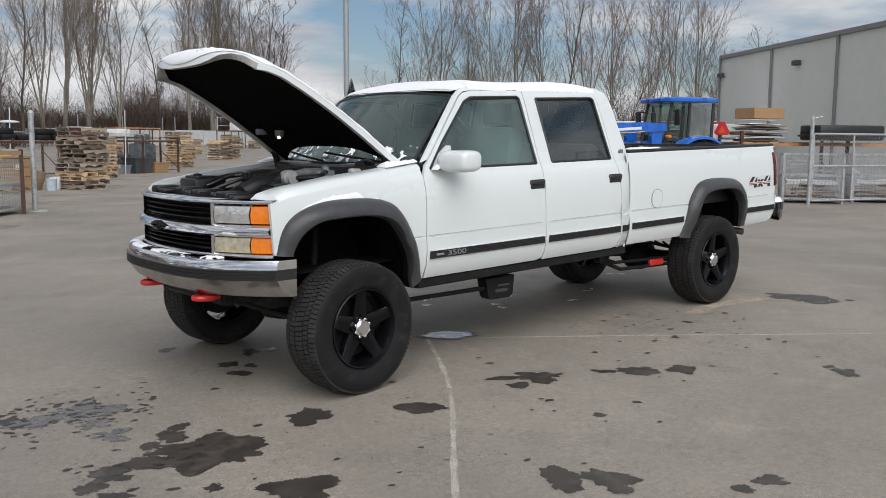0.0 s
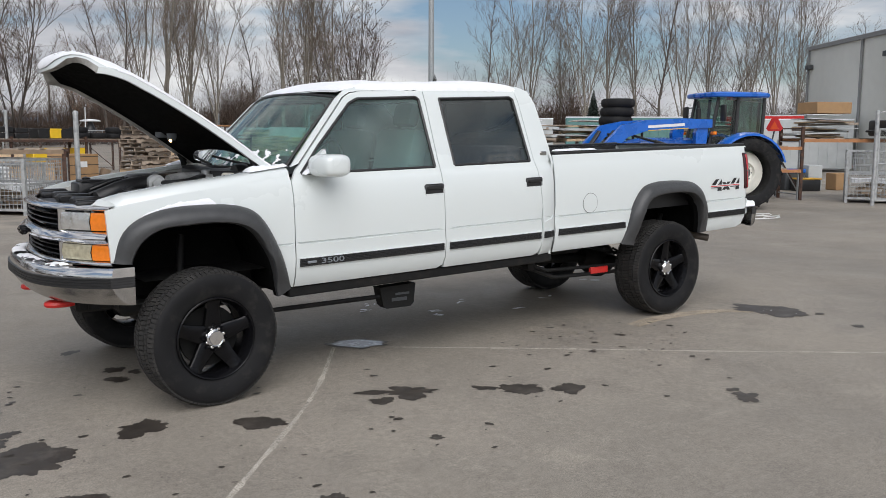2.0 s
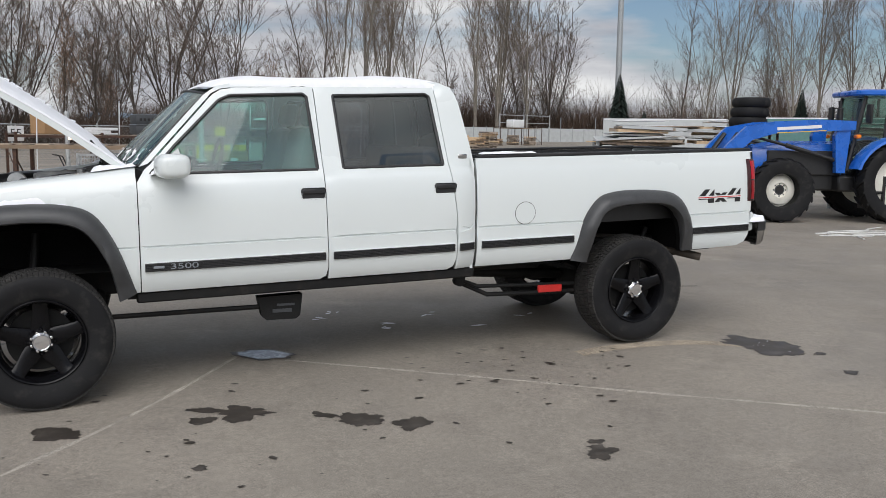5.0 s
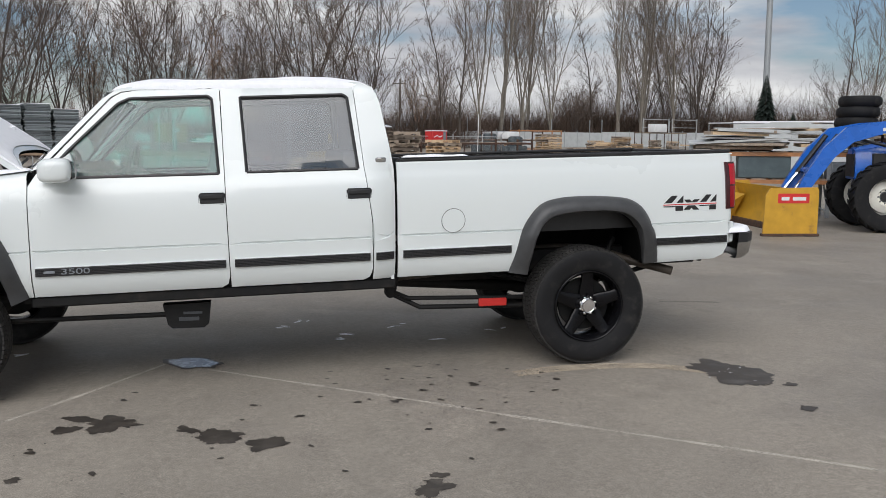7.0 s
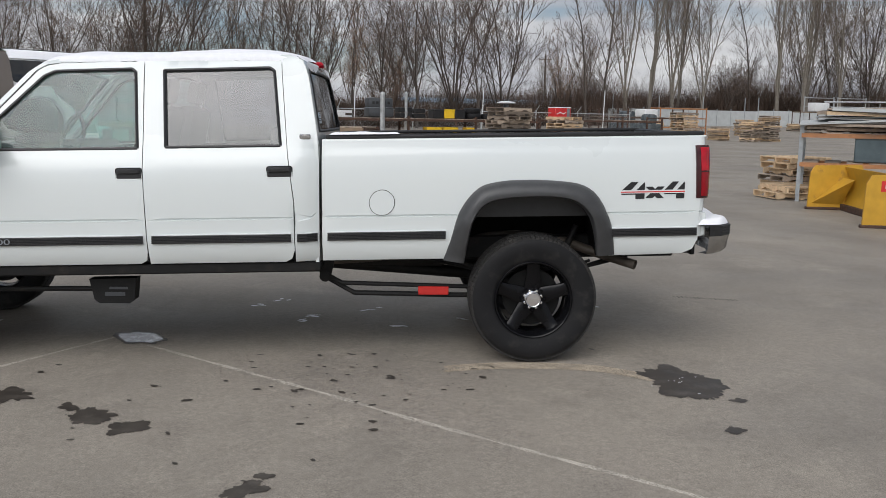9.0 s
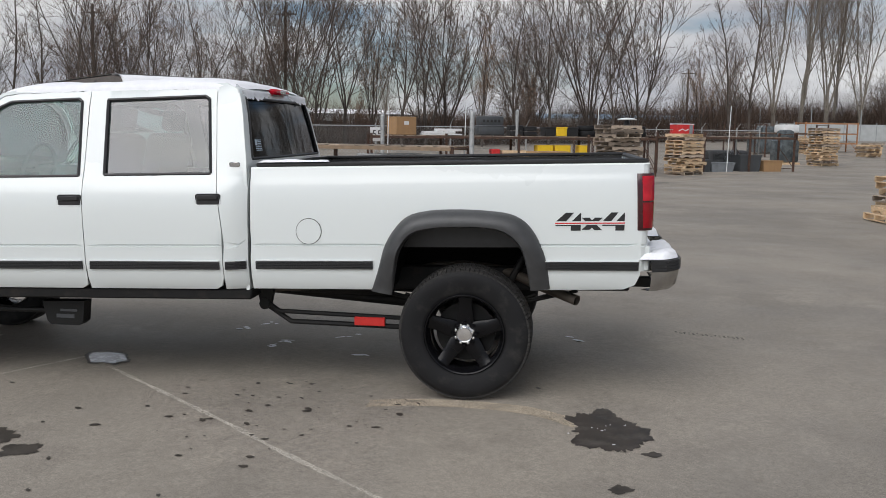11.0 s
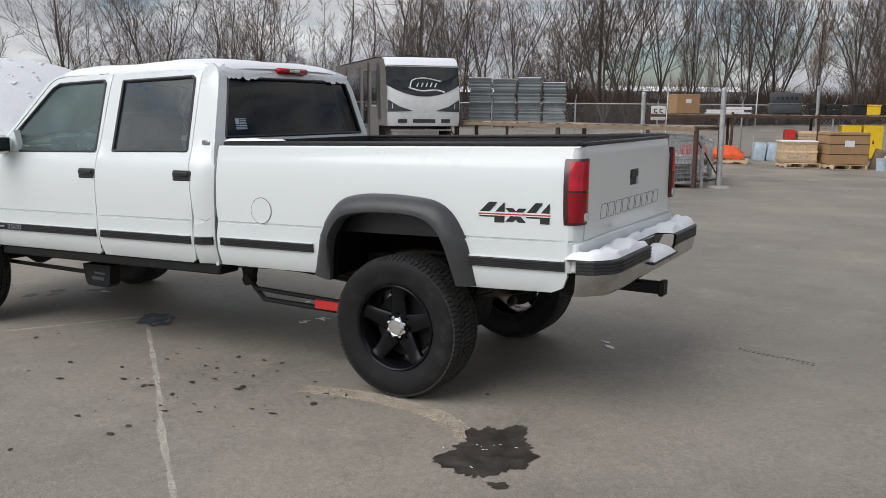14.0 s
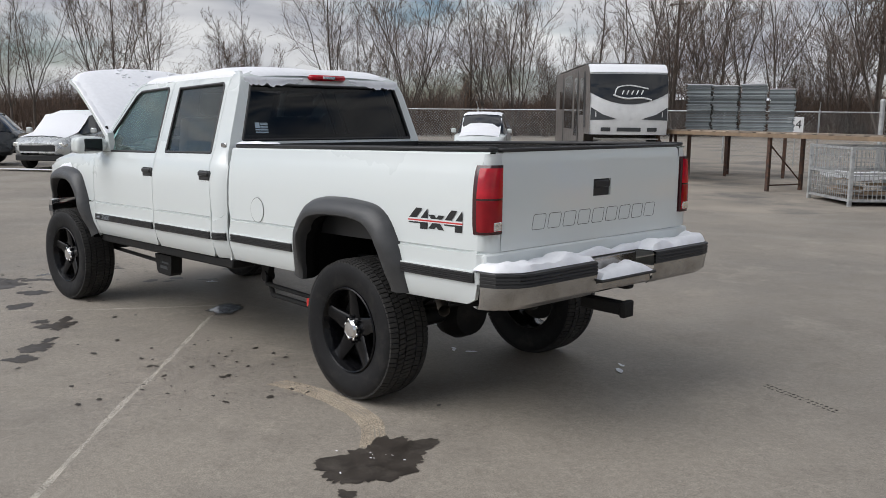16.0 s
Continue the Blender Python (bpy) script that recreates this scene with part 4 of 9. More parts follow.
box(bm, 5.385, 5.405, -0.062, 0.102, 1.187, 1.290, 0.004)
box(bm, 5.392, 5.424, -0.050, 0.090, 1.235, 1.280, 0.008)
for v in bm.verts:
    v.co = R(*v.co)
part("tailgate_handle", bm, "trim_black", gate, "black recessed tailgate handle", smooth=True)
# the maker's name stamped in the gate, as plain outlined shapes
for k in range(9):
    y0 = -0.560 + k * 0.1235
    bm = B()
    w, h0, h1 = 0.098, 1.046, 1.124
    c = 0.008
    line = [(y0 + c, h0), (y0 + w - c, h0), (y0 + w, h0 + c), (y0 + w, h1 - c), (y0 + w - c, h1), (y0 + c, h1), (y0, h1 - c), (y0, h0 + c), (y0 + c, h0)]
    ring_tube(bm, [R(5.4185, y + 0.20 * (z - h0), z) for y, z in line], 0.0013, 4)
    part("stamped_letter_shape", bm, "trim_black", gate, "thin dark outline of a stamped letter")
bm = B()
box(bm, 5.37, 5.425, -0.90, 0.90, 0.80, 0.953, 0.01)
for v in bm.verts:
    v.co = R(*v.co)
part("rear_valance", bm, "white_paint", truck, "white valance below the tailgate", smooth=True)
# bed floor, front wall, inner gate, liner
bm = B()
box(bm, 2.94, 5.37, -0.79, 0.79, 0.93, 0.97)
box(bm, 2.925, 2.965, -0.79, 0.79, 0.95, 1.472)
for v in bm.verts:
    v.co = R(*v.co)
for s in (-1, 1):
    grid(bm, [[R(x, s * 0.795, z) for z in (0.95, 1.2, 1.448)] for x in (2.95, 4.2, 5.38)])
part("bed_liner", bm, "trim_black", truck, "black bed floor and front wall", smooth=False)
bm = B()
box(bm, 5.355, 5.41, -0.775, 0.775, 1.447, 1.466, 0.006)
for v in bm.verts:
    v.co = R(*v.co)
part("tailgate_cap", bm, "trim_black", gate, "black tailgate top cap", smooth=True)
# tail lamps
def lamp_rows(s, z0, z1, n, out):
    rows = []
    for k in range(n + 1):
        z = z0 + (z1 - z0) * k / n
        y = bed_side(5.3, z)
        t = (z - 1.048) / 0.338
        xa = 5.345 - 0.014 * t
        e = out * (0.35 + 0.65 * math.sin(math.pi * min(1, max(0, t))) ** 0.5)
        rows.append([R(xa, s * (y - 0.002), z), R(xa + 0.003, s * (y + e), z), R(xa + 0.03, s * (y + e), z), R(xa + 0.058, s * (y + e - 0.004), z), R(5.418, s * (y - 0.012 + e * 0.6), z),
                     R(5.432 + e * 0.4, s * (y - 0.036), z), R(5.436 + e * 0.5, s * (0.79 + (y - 0.79) * 0.35), z), R(5.434, s * 0.797, z), R(5.410, s * 0.794, z)])
    return rows


for s in (-1, 1):
    bm = B()
    vs = grid(bm, lamp_rows(s, 1.048, 1.386, 12, 0.012))
    bm.faces.new(vs[0])
    bm.faces.new(vs[-1])
    lamp = part("tail_lamp", bm, "lamp_frame", truck, "tall red tail lamp wrapping the bed corner", smooth=True)
    for nm, z0, z1 in (("brake_lens", 1.062, 1.215), ("marker_lens", 1.225, 1.372)):
        bm = B()
        grid(bm, [[Vector(p) + Vector((0.0015, s * 0.0015, 0)) for p in row[2:8]] for row in lamp_rows(s, z0, z1, 6, 0.0125)])
        part(nm, bm, "red_lens_dark" if nm == "brake_lens" else "red_lens", lamp, "ribbed red lens", smooth=True)
    bm = B()
    box(bm, 5.434, 5.446, *sorted((s * 0.808, s * 0.862)), 1.066, 1.108, 0.003)
    for v in bm.verts:
        v.co = R(*v.co)
    part("reverse_lens", bm, "clear_lens", lamp, "clear reversing lens")

# rear step bumper
bm = B()
box(bm, 5.44, 5.60, -0.262, 0.262, 0.70, 0.76, 0.01)
box(bm, 5.44, 5.50, -0.262, 0.262, 0.70, 0.87, 0.01)
for v in bm.verts:
    v.co = R(*v.co)
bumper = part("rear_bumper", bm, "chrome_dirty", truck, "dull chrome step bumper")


def bumper_half(s):
    bm = B()
    prof = [(0.02, 0.868), (0.150, 0.872), (0.160, 0.864), (0.164, 0.800), (0.150, 0.715), (0.118, 0.688), (0.02, 0.695)]
    rows = []
    for t in range(9):
        y = 0.26 + (0.93 - 0.26) * t / 8
        pull = 0.10 * max(0, (y - 0.78) / 0.15) ** 2
        rows.append([R(5.455 + x - pull, s * y, z) for x, z in prof])
    rows.append([R(5.385 + x * 0.3, s * 0.945, z) for x, z in prof])
    grid(bm, rows)
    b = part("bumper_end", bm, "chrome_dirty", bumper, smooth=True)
    bm = B()
    rows = []
    pr = [(0.150, 0.8745)]
    for g in range(4):
        z = 0.868 - g * 0.017
        pr += [(0.170, z), (0.172, z - 0.010), (0.164, z - 0.012), (0.165, z - 0.016)]
    for t in range(9):
        y = 0.265 + (0.93 - 0.265) * t / 8
        pull = 0.10 * max(0, (y - 0.78) / 0.15) ** 2
        rows.append([R(5.455 + x - pull, s * y, z) for x, z in [(0.02, 0.872)] + pr])
    rows.append([R(5.385 + x * 0.3, s * 0.949, z) for x, z in [(0.02, 0.872)] + pr])
    grid(bm, rows)
    part("step_pad", bm, "trim_black", bumper, "ribbed black bumper step pad")


bumper_half(-1)
bumper_half(1)
bm = B()
box(bm, 5.50, 5.645, -0.25, 0.25, 0.757, 0.772, 0.005)
for v in bm.verts:
    v.co = R(*v.co)
part("center_step", bm, "trim_black", bumper, "black centre step pad")
bm = B()
box(bm, 5.30, 5.60, -0.035, 0.035, 0.645, 0.715, 0.008)
box(bm, 5.575, 5.61, -0.045, 0.045, 0.635, 0.725, 0.006)
ring_tube(bm, [(5.26, -0.22, 0.74), (5.26, 0.22, 0.74)], 0.035, 8)
part("hitch_receiver", bm, "frame_black", truck, "black tow hitch receiver", smooth=True)

# front end
bm = B()
ys = [-0.885 + 1.77 * k / 24 for k in range(25)]


def fbar(bm, z0, z1, d, y0=-0.885, y1=0.885, bulge=0.02, n=24):
    rows = []
    for k in range(n + 1):
        y = y0 + (y1 - y0) * k / n
        x = xfront(y)
        rows.append([R(x + o, y, z) for o, z in ((d + 0.05, z0 - 0.001), (d, z0), (d - bulge * 0.7, z0 + (z1 - z0) * 0.25), (d - bulge, (z0 + z1) / 2), (d - bulge * 0.7, z0 + (z1 - z0) * 0.75), (d, z1), (d + 0.06, z1 + 0.004))])
    grid(bm, rows)


fbar(bm, 1.246, 1.272, 0.0, bulge=0.015)
fbar(bm, 1.052, 1.122, -0.008, bulge=0.035)
fbar(bm, 0.925, 0.948, 0.0, bulge=0.012)
for s in (-1, 1):
    rows = [[R(xfront(s * (0.50 + w)) + o, s * (0.50 + w), z) for w, o in ((0, 0.03), (0, -0.004), (0.018, -0.004), (0.018, 0.03))] for z in (0.94, 1.25)]
    grid(bm, rows)
surround = part("grille_surround", bm, "chrome", truck, "chrome grille surround", smooth=True)
bm = B()
for z0, z1 in ((1.122, 1.246), (0.948, 1.052)):
    grid(bm, [[R(xfront(y) + 0.07, y, z) for z in (z0, z1)] for y in ys])
part("grille_backing", bm, "seam", surround)
for z0, z1 in ((1.122, 1.246), (0.948, 1.052)):
    bm = B()
    for k in range(1, 4):
        z = z0 + (z1 - z0) * k / 4
        fbar(bm, z - 0.006, z + 0.006, 0.022, -0.49, 0.49, 0.01, 16)
    part("grille_insert", bm, "gloss_black", surround, "black grille bars")
bm = B()
box(bm, -0.845, -0.80, -0.085, 0.085, 1.075, 1.108, 0.012)
box(bm, -0.845, -0.80, -0.045, 0.045, 1.062, 1.12, 0.012)
for v in bm.verts:
    v.co = R(*v.co)
part("grille_emblem", bm, "gloss_black", surround, "plain black grille emblem", smooth=True)
for s in (-1, 1):
    for z0, z1, mt, lb in ((1.128, 1.236, "clear_lens", "clear headlamp"), (0.952, 1.048, "yellow_lens", "yellowed lower headlamp")):
        bm = B()
        rows = [[R(xfront(y) + o, s * y, z) for o, z in ((0.03, z0), (0.004, z0 + 0.003), (-0.004, (z0 + z1) / 2), (0.006, z1 - 0.003), (0.03, z1))] for y in (0.522, 0.58, 0.64, 0.642, 0.70, 0.755)]
        grid(bm, rows)
        part("headlamp", bm, mt, truck, lb, smooth=True)
        bm = B()
        rows = [[R(x + o, s * (y + (0.0 if i < 4 else -o * 0)), z) for o, z in ((0.03, z0), (0.002, z0 + 0.003), (-0.003, (z0 + z1) / 2), (0.004, z1 - 0.003), (0.03, z1))]
                for i, (x, y) in enumerate([(xfront(0.762), 0.762), (xfront(0.82), 0.82), (xfront(0.87), 0.868), (xfront(0.885) + 0.03, 0.893), (xfront(0.885) + 0.075, 0.905), (xfront(0.885) + 0.09, 0.895)])]
        grid(bm, rows)
        part("turn_signal", bm, "amber", truck, "amber corner marker lens", smooth=True)

# front bumper
fb = None
# lower band has darker chrome, painting in the reflected ground
bands = (("front_bumper", "chrome", [(0.10, 0.918), (0.012, 0.922), (0.0, 0.908), (-0.004, 0.868)], "chrome front bumper with a black rub strip and snow on its ledge"),
         ("bumper_strip", "trim_black", None, "ribbed black bumper strip"),
         ("bumper_lower", "chrome_dirty", [(-0.004, 0.806), (0.012, 0.775), (0.045, 0.728), (0.085, 0.700), (0.13, 0.70)], "lower chrome bumper face, dulled to stand for the ground it reflects"))


def xbump(y):
    return -0.872 + 0.357 * (abs(y) / 0.96) ** 3.0


for nm, mt, prof, lb in bands:
    bm = B()
    if prof is None:
        prof = [(-0.004, 0.868)]
        for g in range(4):
            z = 0.866 - g * 0.0155
            prof += [(-0.016, z), (-0.016, z - 0.009), (-0.009, z - 0.010), (-0.009, z - 0.0145)]
        prof += [(-0.004, 0.806)]
    rows = []
    for k in range(33):
        y = -0.955 + 1.91 * k / 32
        rows.append([R(xbump(y) + o, y, z) for o, z in prof])
    for sgn, pos in ((-1, 0), (1, len(rows))):
        end = [R(-0.40, sgn * 0.968, z) for o, z in prof]
        rows.insert(0 if sgn < 0 else len(rows), end)
    grid(bm, rows)
    o = part(nm, bm, mt, fb or truck, lb, smooth=True)
    fb = fb or o
# red tow hooks
for s in (-1, 1):
    bm = B()
    ring_tube(bm, smooth_line([(-0.46, s * 0.34, 0.61), (-0.64, s * 0.33, 0.588), (-0.755, s * 0.36, 0.585), (-0.77, s * 0.41, 0.585), (-0.70, s * 0.44, 0.585), (-0.63, s * 0.42, 0.585)], 5), 0.02, 8)
    box(bm, -0.62, -0.44, *sorted((s * 0.31, s * 0.37)), 0.575, 0.66, 0.006)
    part("tow_hook", bm, "red_metal", truck, "red painted tow hook", smooth=True)

# raised hood
HOOD = [(0.575, 1.415), (0.40, 1.540), (0.25, 1.645), (0.08, 1.757), (-0.09, 1.860), (-0.25, 1.948), (-0.40, 2.022), (-0.50, 2.055), (-0.55, 2.060), (-0.578, 2.042), (-0.584, 2.005)]
hp = smooth_line(HOOD, 4)


def hood_rows(off, shrink, crown, cut=0):
    rows = []
    n = len(hp) - 1
    for i in range(len(hp) - cut):
        row = []
        for j in range(17):
            v = -1 + 2 * j / 16
            a, b = 3.2 * (1 - v ** 4), n * (1 - 0.33 * abs(v) ** 2.3)
            f = a + (b - a) * i / n
            k = min(n - 1, int(f))
            t = f - k
            x, z = hp[k][0] + (hp[k + 1][0] - hp[k][0]) * t, hp[k][1] + (hp[k + 1][1] - hp[k][1]) * t
            d = Vector((hp[k + 1][0] - hp[k][0], 0, hp[k + 1][1] - hp[k][1])).normalized()
            nrm = Vector((d.z, 0, -d.x))
            lip = 0.16 * max(0.0, i / n - 0.80) * abs(v) ** 3
            w = (0.742 - 0.03 * (i / n) ** 2) * shrink
            row.append(Vector((x, w * v, z)) + nrm * (off + crown * (0.35 + 0.65 * f / n) * (1 - v * v) - 0.12 * max(0, abs(v) - 0.9) - lip))
        rows.append(row)
    return rows


CROWN = 0.074
bm = B()
grid(bm, hood_rows(0.0, 1.0, CROWN))
side_edge = hood_rows(-0.038, 1.0, CROWN)
for j in (0, 16):
    grid(bm, [[a[j], b[j]] for a, b in zip(hood_rows(0.0, 1.0, CROWN), side_edge)])
hood = part("hood", bm, "white_paint", truck, "raised white hood dusted with snow", smooth=True)
# inner frame: a rim round the pad, folded up to it
bm = B()
rim_out, rim_in, pad = side_edge, hood_rows(-0.037, 0.945, CROWN), hood_rows(-0.022, 0.925, CROWN)
for j in (0, 16):
    grid(bm, [[a[j], b[j], c[j]] for a, b, c in zip(rim_out, rim_in, pad)])
grid(bm, [rim_out[-1], rim_in[-2], rim_in[-4], pad[-5]])
grid(bm, [hood_rows(0.0, 1.0, CROWN)[-1], rim_out[-1]])
part("hood_inner", bm, "under_white", hood, "dirty white inner hood frame", smooth=True)
bm = B()
grid(bm, hood_rows(-0.026, 0.945, CROWN, 4))
part("hood_insulation", bm, "felt", hood, "black hood insulation pad")
bm = B()
lathe(bm, [(0.0, -0.02), (0.026, -0.02), (0.034, 0.0), (0.034, 0.03), (0.0, 0.03)], 16, "z", at=(0.24, 0.28, 1.60))
lamp_cup = part("hood_lamp", bm, "mid_grey", hood, "small under-hood lamp", smooth=True)
bm = B()
bmesh.ops.create_icosphere(bm, subdivisions=2, radius=0.011)
for v in bm.verts:
    v.co += Vector((0.225, 0.262, 1.578))
part("lamp_bulb", bm, "warm_bulb", lamp_cup, "glowing warm bulb", smooth=True)
bm = B()
lathe(bm, [(0.0, -0.012), (0.040, -0.012), (0.046, 0.0), (0.046, 0.03), (0.0, 0.03)], 20, "z", at=(0.256, 0.564, 1.612))
part("hood_bumper", bm, "mid_grey", hood, "round grey rubber stop", smooth=True)
for s in (-1, 1):
    bm = B()
    ring_tube(bm, [(0.50, s * 0.70, 1.28), (0.46, s * 0.705, 1.42), (0.40, s * 0.71, 1.53)], [0.035, 0.022, 0.012], 8)
    ring_tube(bm, [(0.62, s * 0.70, 1.40), (0.46, s * 0.705, 1.44), (0.36, s * 0.71, 1.57)], 0.014, 6)
    part("hood_hinge", bm, "frame_black", truck, "black hood hinge", smooth=True)

# mirrors
for s in (-1, 1):
    bm = B()
    rows = []
    for k in range(12):
        t = (0, 0.125, 0.25, 0.4, 0.55, 0.7, 0.80, 0.87, 0.925, 0.965, 0.99, 1.0)[k]
        yy = 0.90 + 0.285 * t
        w = (0.45, 0.75, 0.93, 1.0, 1.0, 1.0, 0.985, 0.955, 0.90, 0.80, 0.62, 0.35)[k]
        xc, zc = 0.80 + 0.03 * t, 1.458
        hx, hz = 0.098 * w, 0.074 * w
        rows.append([R(xc + hx * (abs(math.cos(a)) ** 0.6) * (1 if math.cos(a) > 0 else -1), s * yy, zc + hz * (abs(math.sin(a)) ** 0.6) * (1 if math.sin(a) > 0 else -1)) for a in [2 * math.pi * j / 20 for j in range(21)]])
    vs = grid(bm, rows)
    bm.faces.new(vs[-1][:20])
    bm.faces.new(vs[0][:20])
    bmesh.ops.remove_doubles(bm, verts=list(bm.verts), dist=0.0005)
    mir = part("side_mirror", bm, "white_paint", truck, "white door mirror", smooth=True)
    bm = B()
    yb = 0.86
    prism(bm, [(0.71, 1.40), (0.79, 1.50), (0.87, 1.56), (0.90, 1.45), (0.90, 1.40)], s * 0.855, s * 0.905)
    for v in bm.verts:
        v.co = R(v.co.x, v.co.y * (1 - 0.0 * v.co.z), v.co.z)
    part("mirror_sail", bm, "white_paint", mir, smooth=True)
    bm = B()
    box(bm, 0.880, 0.900, *sorted((s * 0.965, s * 1.125)), 1.405, 1.510, 0.006)
    for v in bm.verts:
        v.co = R(v.co.x + 0.105 * (abs(v.co.y) - 0.90), v.co.y, v.co.z)
    part("mirror_glass", bm, "dark_glass", mir, "dark mirror glass", smooth=True)

# lettering on the driver's side: "4x4" on the bed and "3500" on the door strip
def text_part(name, body, size, m, material, parent, label, depth=0.002, shear=0.0, bold=0.0, sx=1.0):
    cu = bpy.data.curves.new(name, "FONT")
    cu.body, cu.size, cu.extrude, cu.shear, cu.offset = body, size, depth, shear, bold
    cu.align_x, cu.align_y = "CENTER", "CENTER"
    tmp = bpy.data.objects.new(name, cu)
    me = bpy.data.meshes.new_from_object(tmp)
    bpy.data.objects.remove(tmp)
    me.materials.clear()
    me.materials.append(M[material])
    me.transform(m @ Matrix.Diagonal((sx, 1, 1, 1)))
    ob = new(name, me)
    ob.parent = parent
    ob["label"] = label
    return ob


for s in (-1, 1):
    flip = 0 if s < 0 else 180
    y4 = s * (bed_side(5, 1.1) + 0.0022)
    # bold slanted "4x4" cut by a red and white stripe: u runs along the bed, v up
    def decal_shape(name, pts, material, off, label=""):
        bm = B()
        bm.faces.new([bm.verts.new(R(4.825 + 0.455 * (u if s < 0 else 1 - u), s * (bed_side(5, 1.1) + off), 1.048 + 0.109 * v)) for u, v in pts])
        part(name, bm, material, truck, label)
    for o in (0.0, 0.645):
        decal_shape("decal_four", [(o, 0.50), (o + 0.13, 1.0), (o + 0.237, 1.0), (o + 0.13, 0.50)], "trim_black", 0.0022, 'black slanted "4" of the decal')
        decal_shape("decal_four_upright", [(o + 0.205, 0.50), (o + 0.32, 0.98), (o + 0.33, 0.98), (o + 0.33, 0.0), (o + 0.20, 0.0), (o + 0.20, 0.26), (o, 0.26), (o, 0.40), (o + 0.205, 0.40)], "trim_black", 0.0026)
    decal_shape("decal_x", [(0.34, 0.72), (0.45, 0.72), (0.645, 0.03), (0.53, 0.03)], "trim_black", 0.0022, 'black "x" of the decal')
    decal_shape("decal_x_bar", [(0.535, 0.72), (0.65, 0.72), (0.455, 0.05), (0.34, 0.05)], "trim_black", 0.0026)
    for v0, v1, mt in ((0.33, 0.375, "white"), (0.375, 0.445, "red"), (0.445, 0.52, "white")):
        decal_shape("decal_stripe", [(-0.01, v0), (-0.01, v1), (0.98, v1), (0.98, v0)], mt, 0.0034)
    text_part("model_number", "3500", 0.050, pose(*R(0.885, s * (cab_side(0.88, 0.83) + 0.0155), 0.832), 90, 1.5 * s, flip), "mid_grey", truck, 'grey "3500" lettering on the door strip', sx=1.75)
    bm = B()
    box(bm, 0.70, 0.765, *sorted((s * 0.955, s * 0.972)), 0.824, 0.840, 0.003)
    for v in bm.verts:
        v.co = R(*v.co)
    part("door_emblem", bm, "mid_grey", truck, "plain grey emblem")


# wheels
def wheel(name, at, steer, s):
    """A tyre on a five-spoke black rim. s: which side faces out."""
    w = part(name, B(), "rubber", truck, "large black tyre on a five-spoke gloss black rim")
    w.matrix_basis = Matrix.Translation(at) @ pose(0, 0, 0, 0, 0, steer) @ Matrix.Diagonal((1, -s, 1, 1)) @ Matrix.Scale(0.942, 4)
    RT = 0.446
    bm = B()
    # offsets along y: -0.155 is the outer face
    prof = [(0.262, -0.118), (0.275, -0.136), (0.292, -0.143), (0.315, -0.150), (0.36, -0.160), (0.395, -0.158), (0.418, -0.150), (0.4305, -0.137), (0.432, -0.12),
            (0.432, 0.12), (0.4305, 0.137), (0.418, 0.150), (0.395, 0.158), (0.36, 0.160), (0.315, 0.150), (0.292, 0.143), (0.262, 0.118)]
    lathe(bm, prof, 72, "y", closed=True)
    part("tyre", bm, "rubber", w, smooth=True)
    bm = B()
    nb = 88
    for rib, (y0, y1) in enumerate(((-0.146, -0.098), (-0.088, -0.045), (-0.036, 0.036), (0.045, 0.088), (0.098, 0.146))):
        for k in range(nb):
            a0 = 2 * math.pi * (k + 0.10 + 0.5 * (rib % 2)) / nb
            a1 = 2 * math.pi * (k + 0.90 + 0.5 * (rib % 2)) / nb
            sk = (0.25 if rib in (1, 2) else -0.25 if rib == 3 else 0.0) * 2 * math.pi / nb
            edge = rib in (0, 4)
            vs = []
            for r in (0.426, RT):
                for a, y, q in ((a0, y0, 0), (a1, y0, 0), (a1, y1, sk), (a0, y1, sk)):
                    rr = r
                    if edge and abs(y) > 0.14:
                        rr = r - 0.012
                    vs.append(bm.verts.new((rr * math.cos(a + q), y, rr * math.sin(a + q))))
            for f in ((4, 5, 6, 7), (0, 1, 5, 4), (1, 2, 6, 5), (2, 3, 7, 6), (3, 0, 4, 7)):
                bm.faces.new([vs[i] for i in f])
    part("tread", bm, "tread", w, "all-terrain tread blocks")
    bm = B()
    lathe(bm, [(0.272, -0.140), (0.266, -0.146), (0.258, -0.142), (0.250, -0.125), (0.238, -0.10), (0.232, 0.05), (0.25, 0.12), (0.262, 0.12)], 48, "y", closed=True)
    rim = part("rim", bm, "gloss_black", w, "gloss black rim", smooth=True)
    for k in range(5):
        bm = B()
        a = math.radians(90 + 72 * k)
        ca, sa = math.cos(a), math.sin(a)
        for sec in (0,):
            st = [(0.055, 0.058, -0.090, 0.05), (0.11, 0.056, -0.100, 0.045), (0.17, 0.047, -0.104, 0.04), (0.225, 0.043, -0.112, 0.04), (0.252, 0.050, -0.122, 0.04)]
            rows = []
            for r, hw, yf, dp in st:
                pr = [(-hw, yf + dp), (-hw, yf + 0.008), (-hw * 0.75, yf), (hw * 0.75, yf), (hw, yf + 0.008), (hw, yf + dp)]
                rows.append([(r * ca - p * sa, y, r * sa + p * ca) for p, y in pr])
            grid(bm, rows)
        part("spoke", bm, "gloss_black", rim, smooth=True)
    bm = B()
    lathe(bm, [(0.0, -0.02), (0.20, -0.02), (0.20, 0.01), (0.0, 0.01)], 32, "y")
    part("brake_disc", bm, "frame_black", w, "dark brake disc")
    bm = B()
    lathe(bm, [(0.094, -0.03), (0.094, -0.085), (0.0, -0.088)], 32, "y")
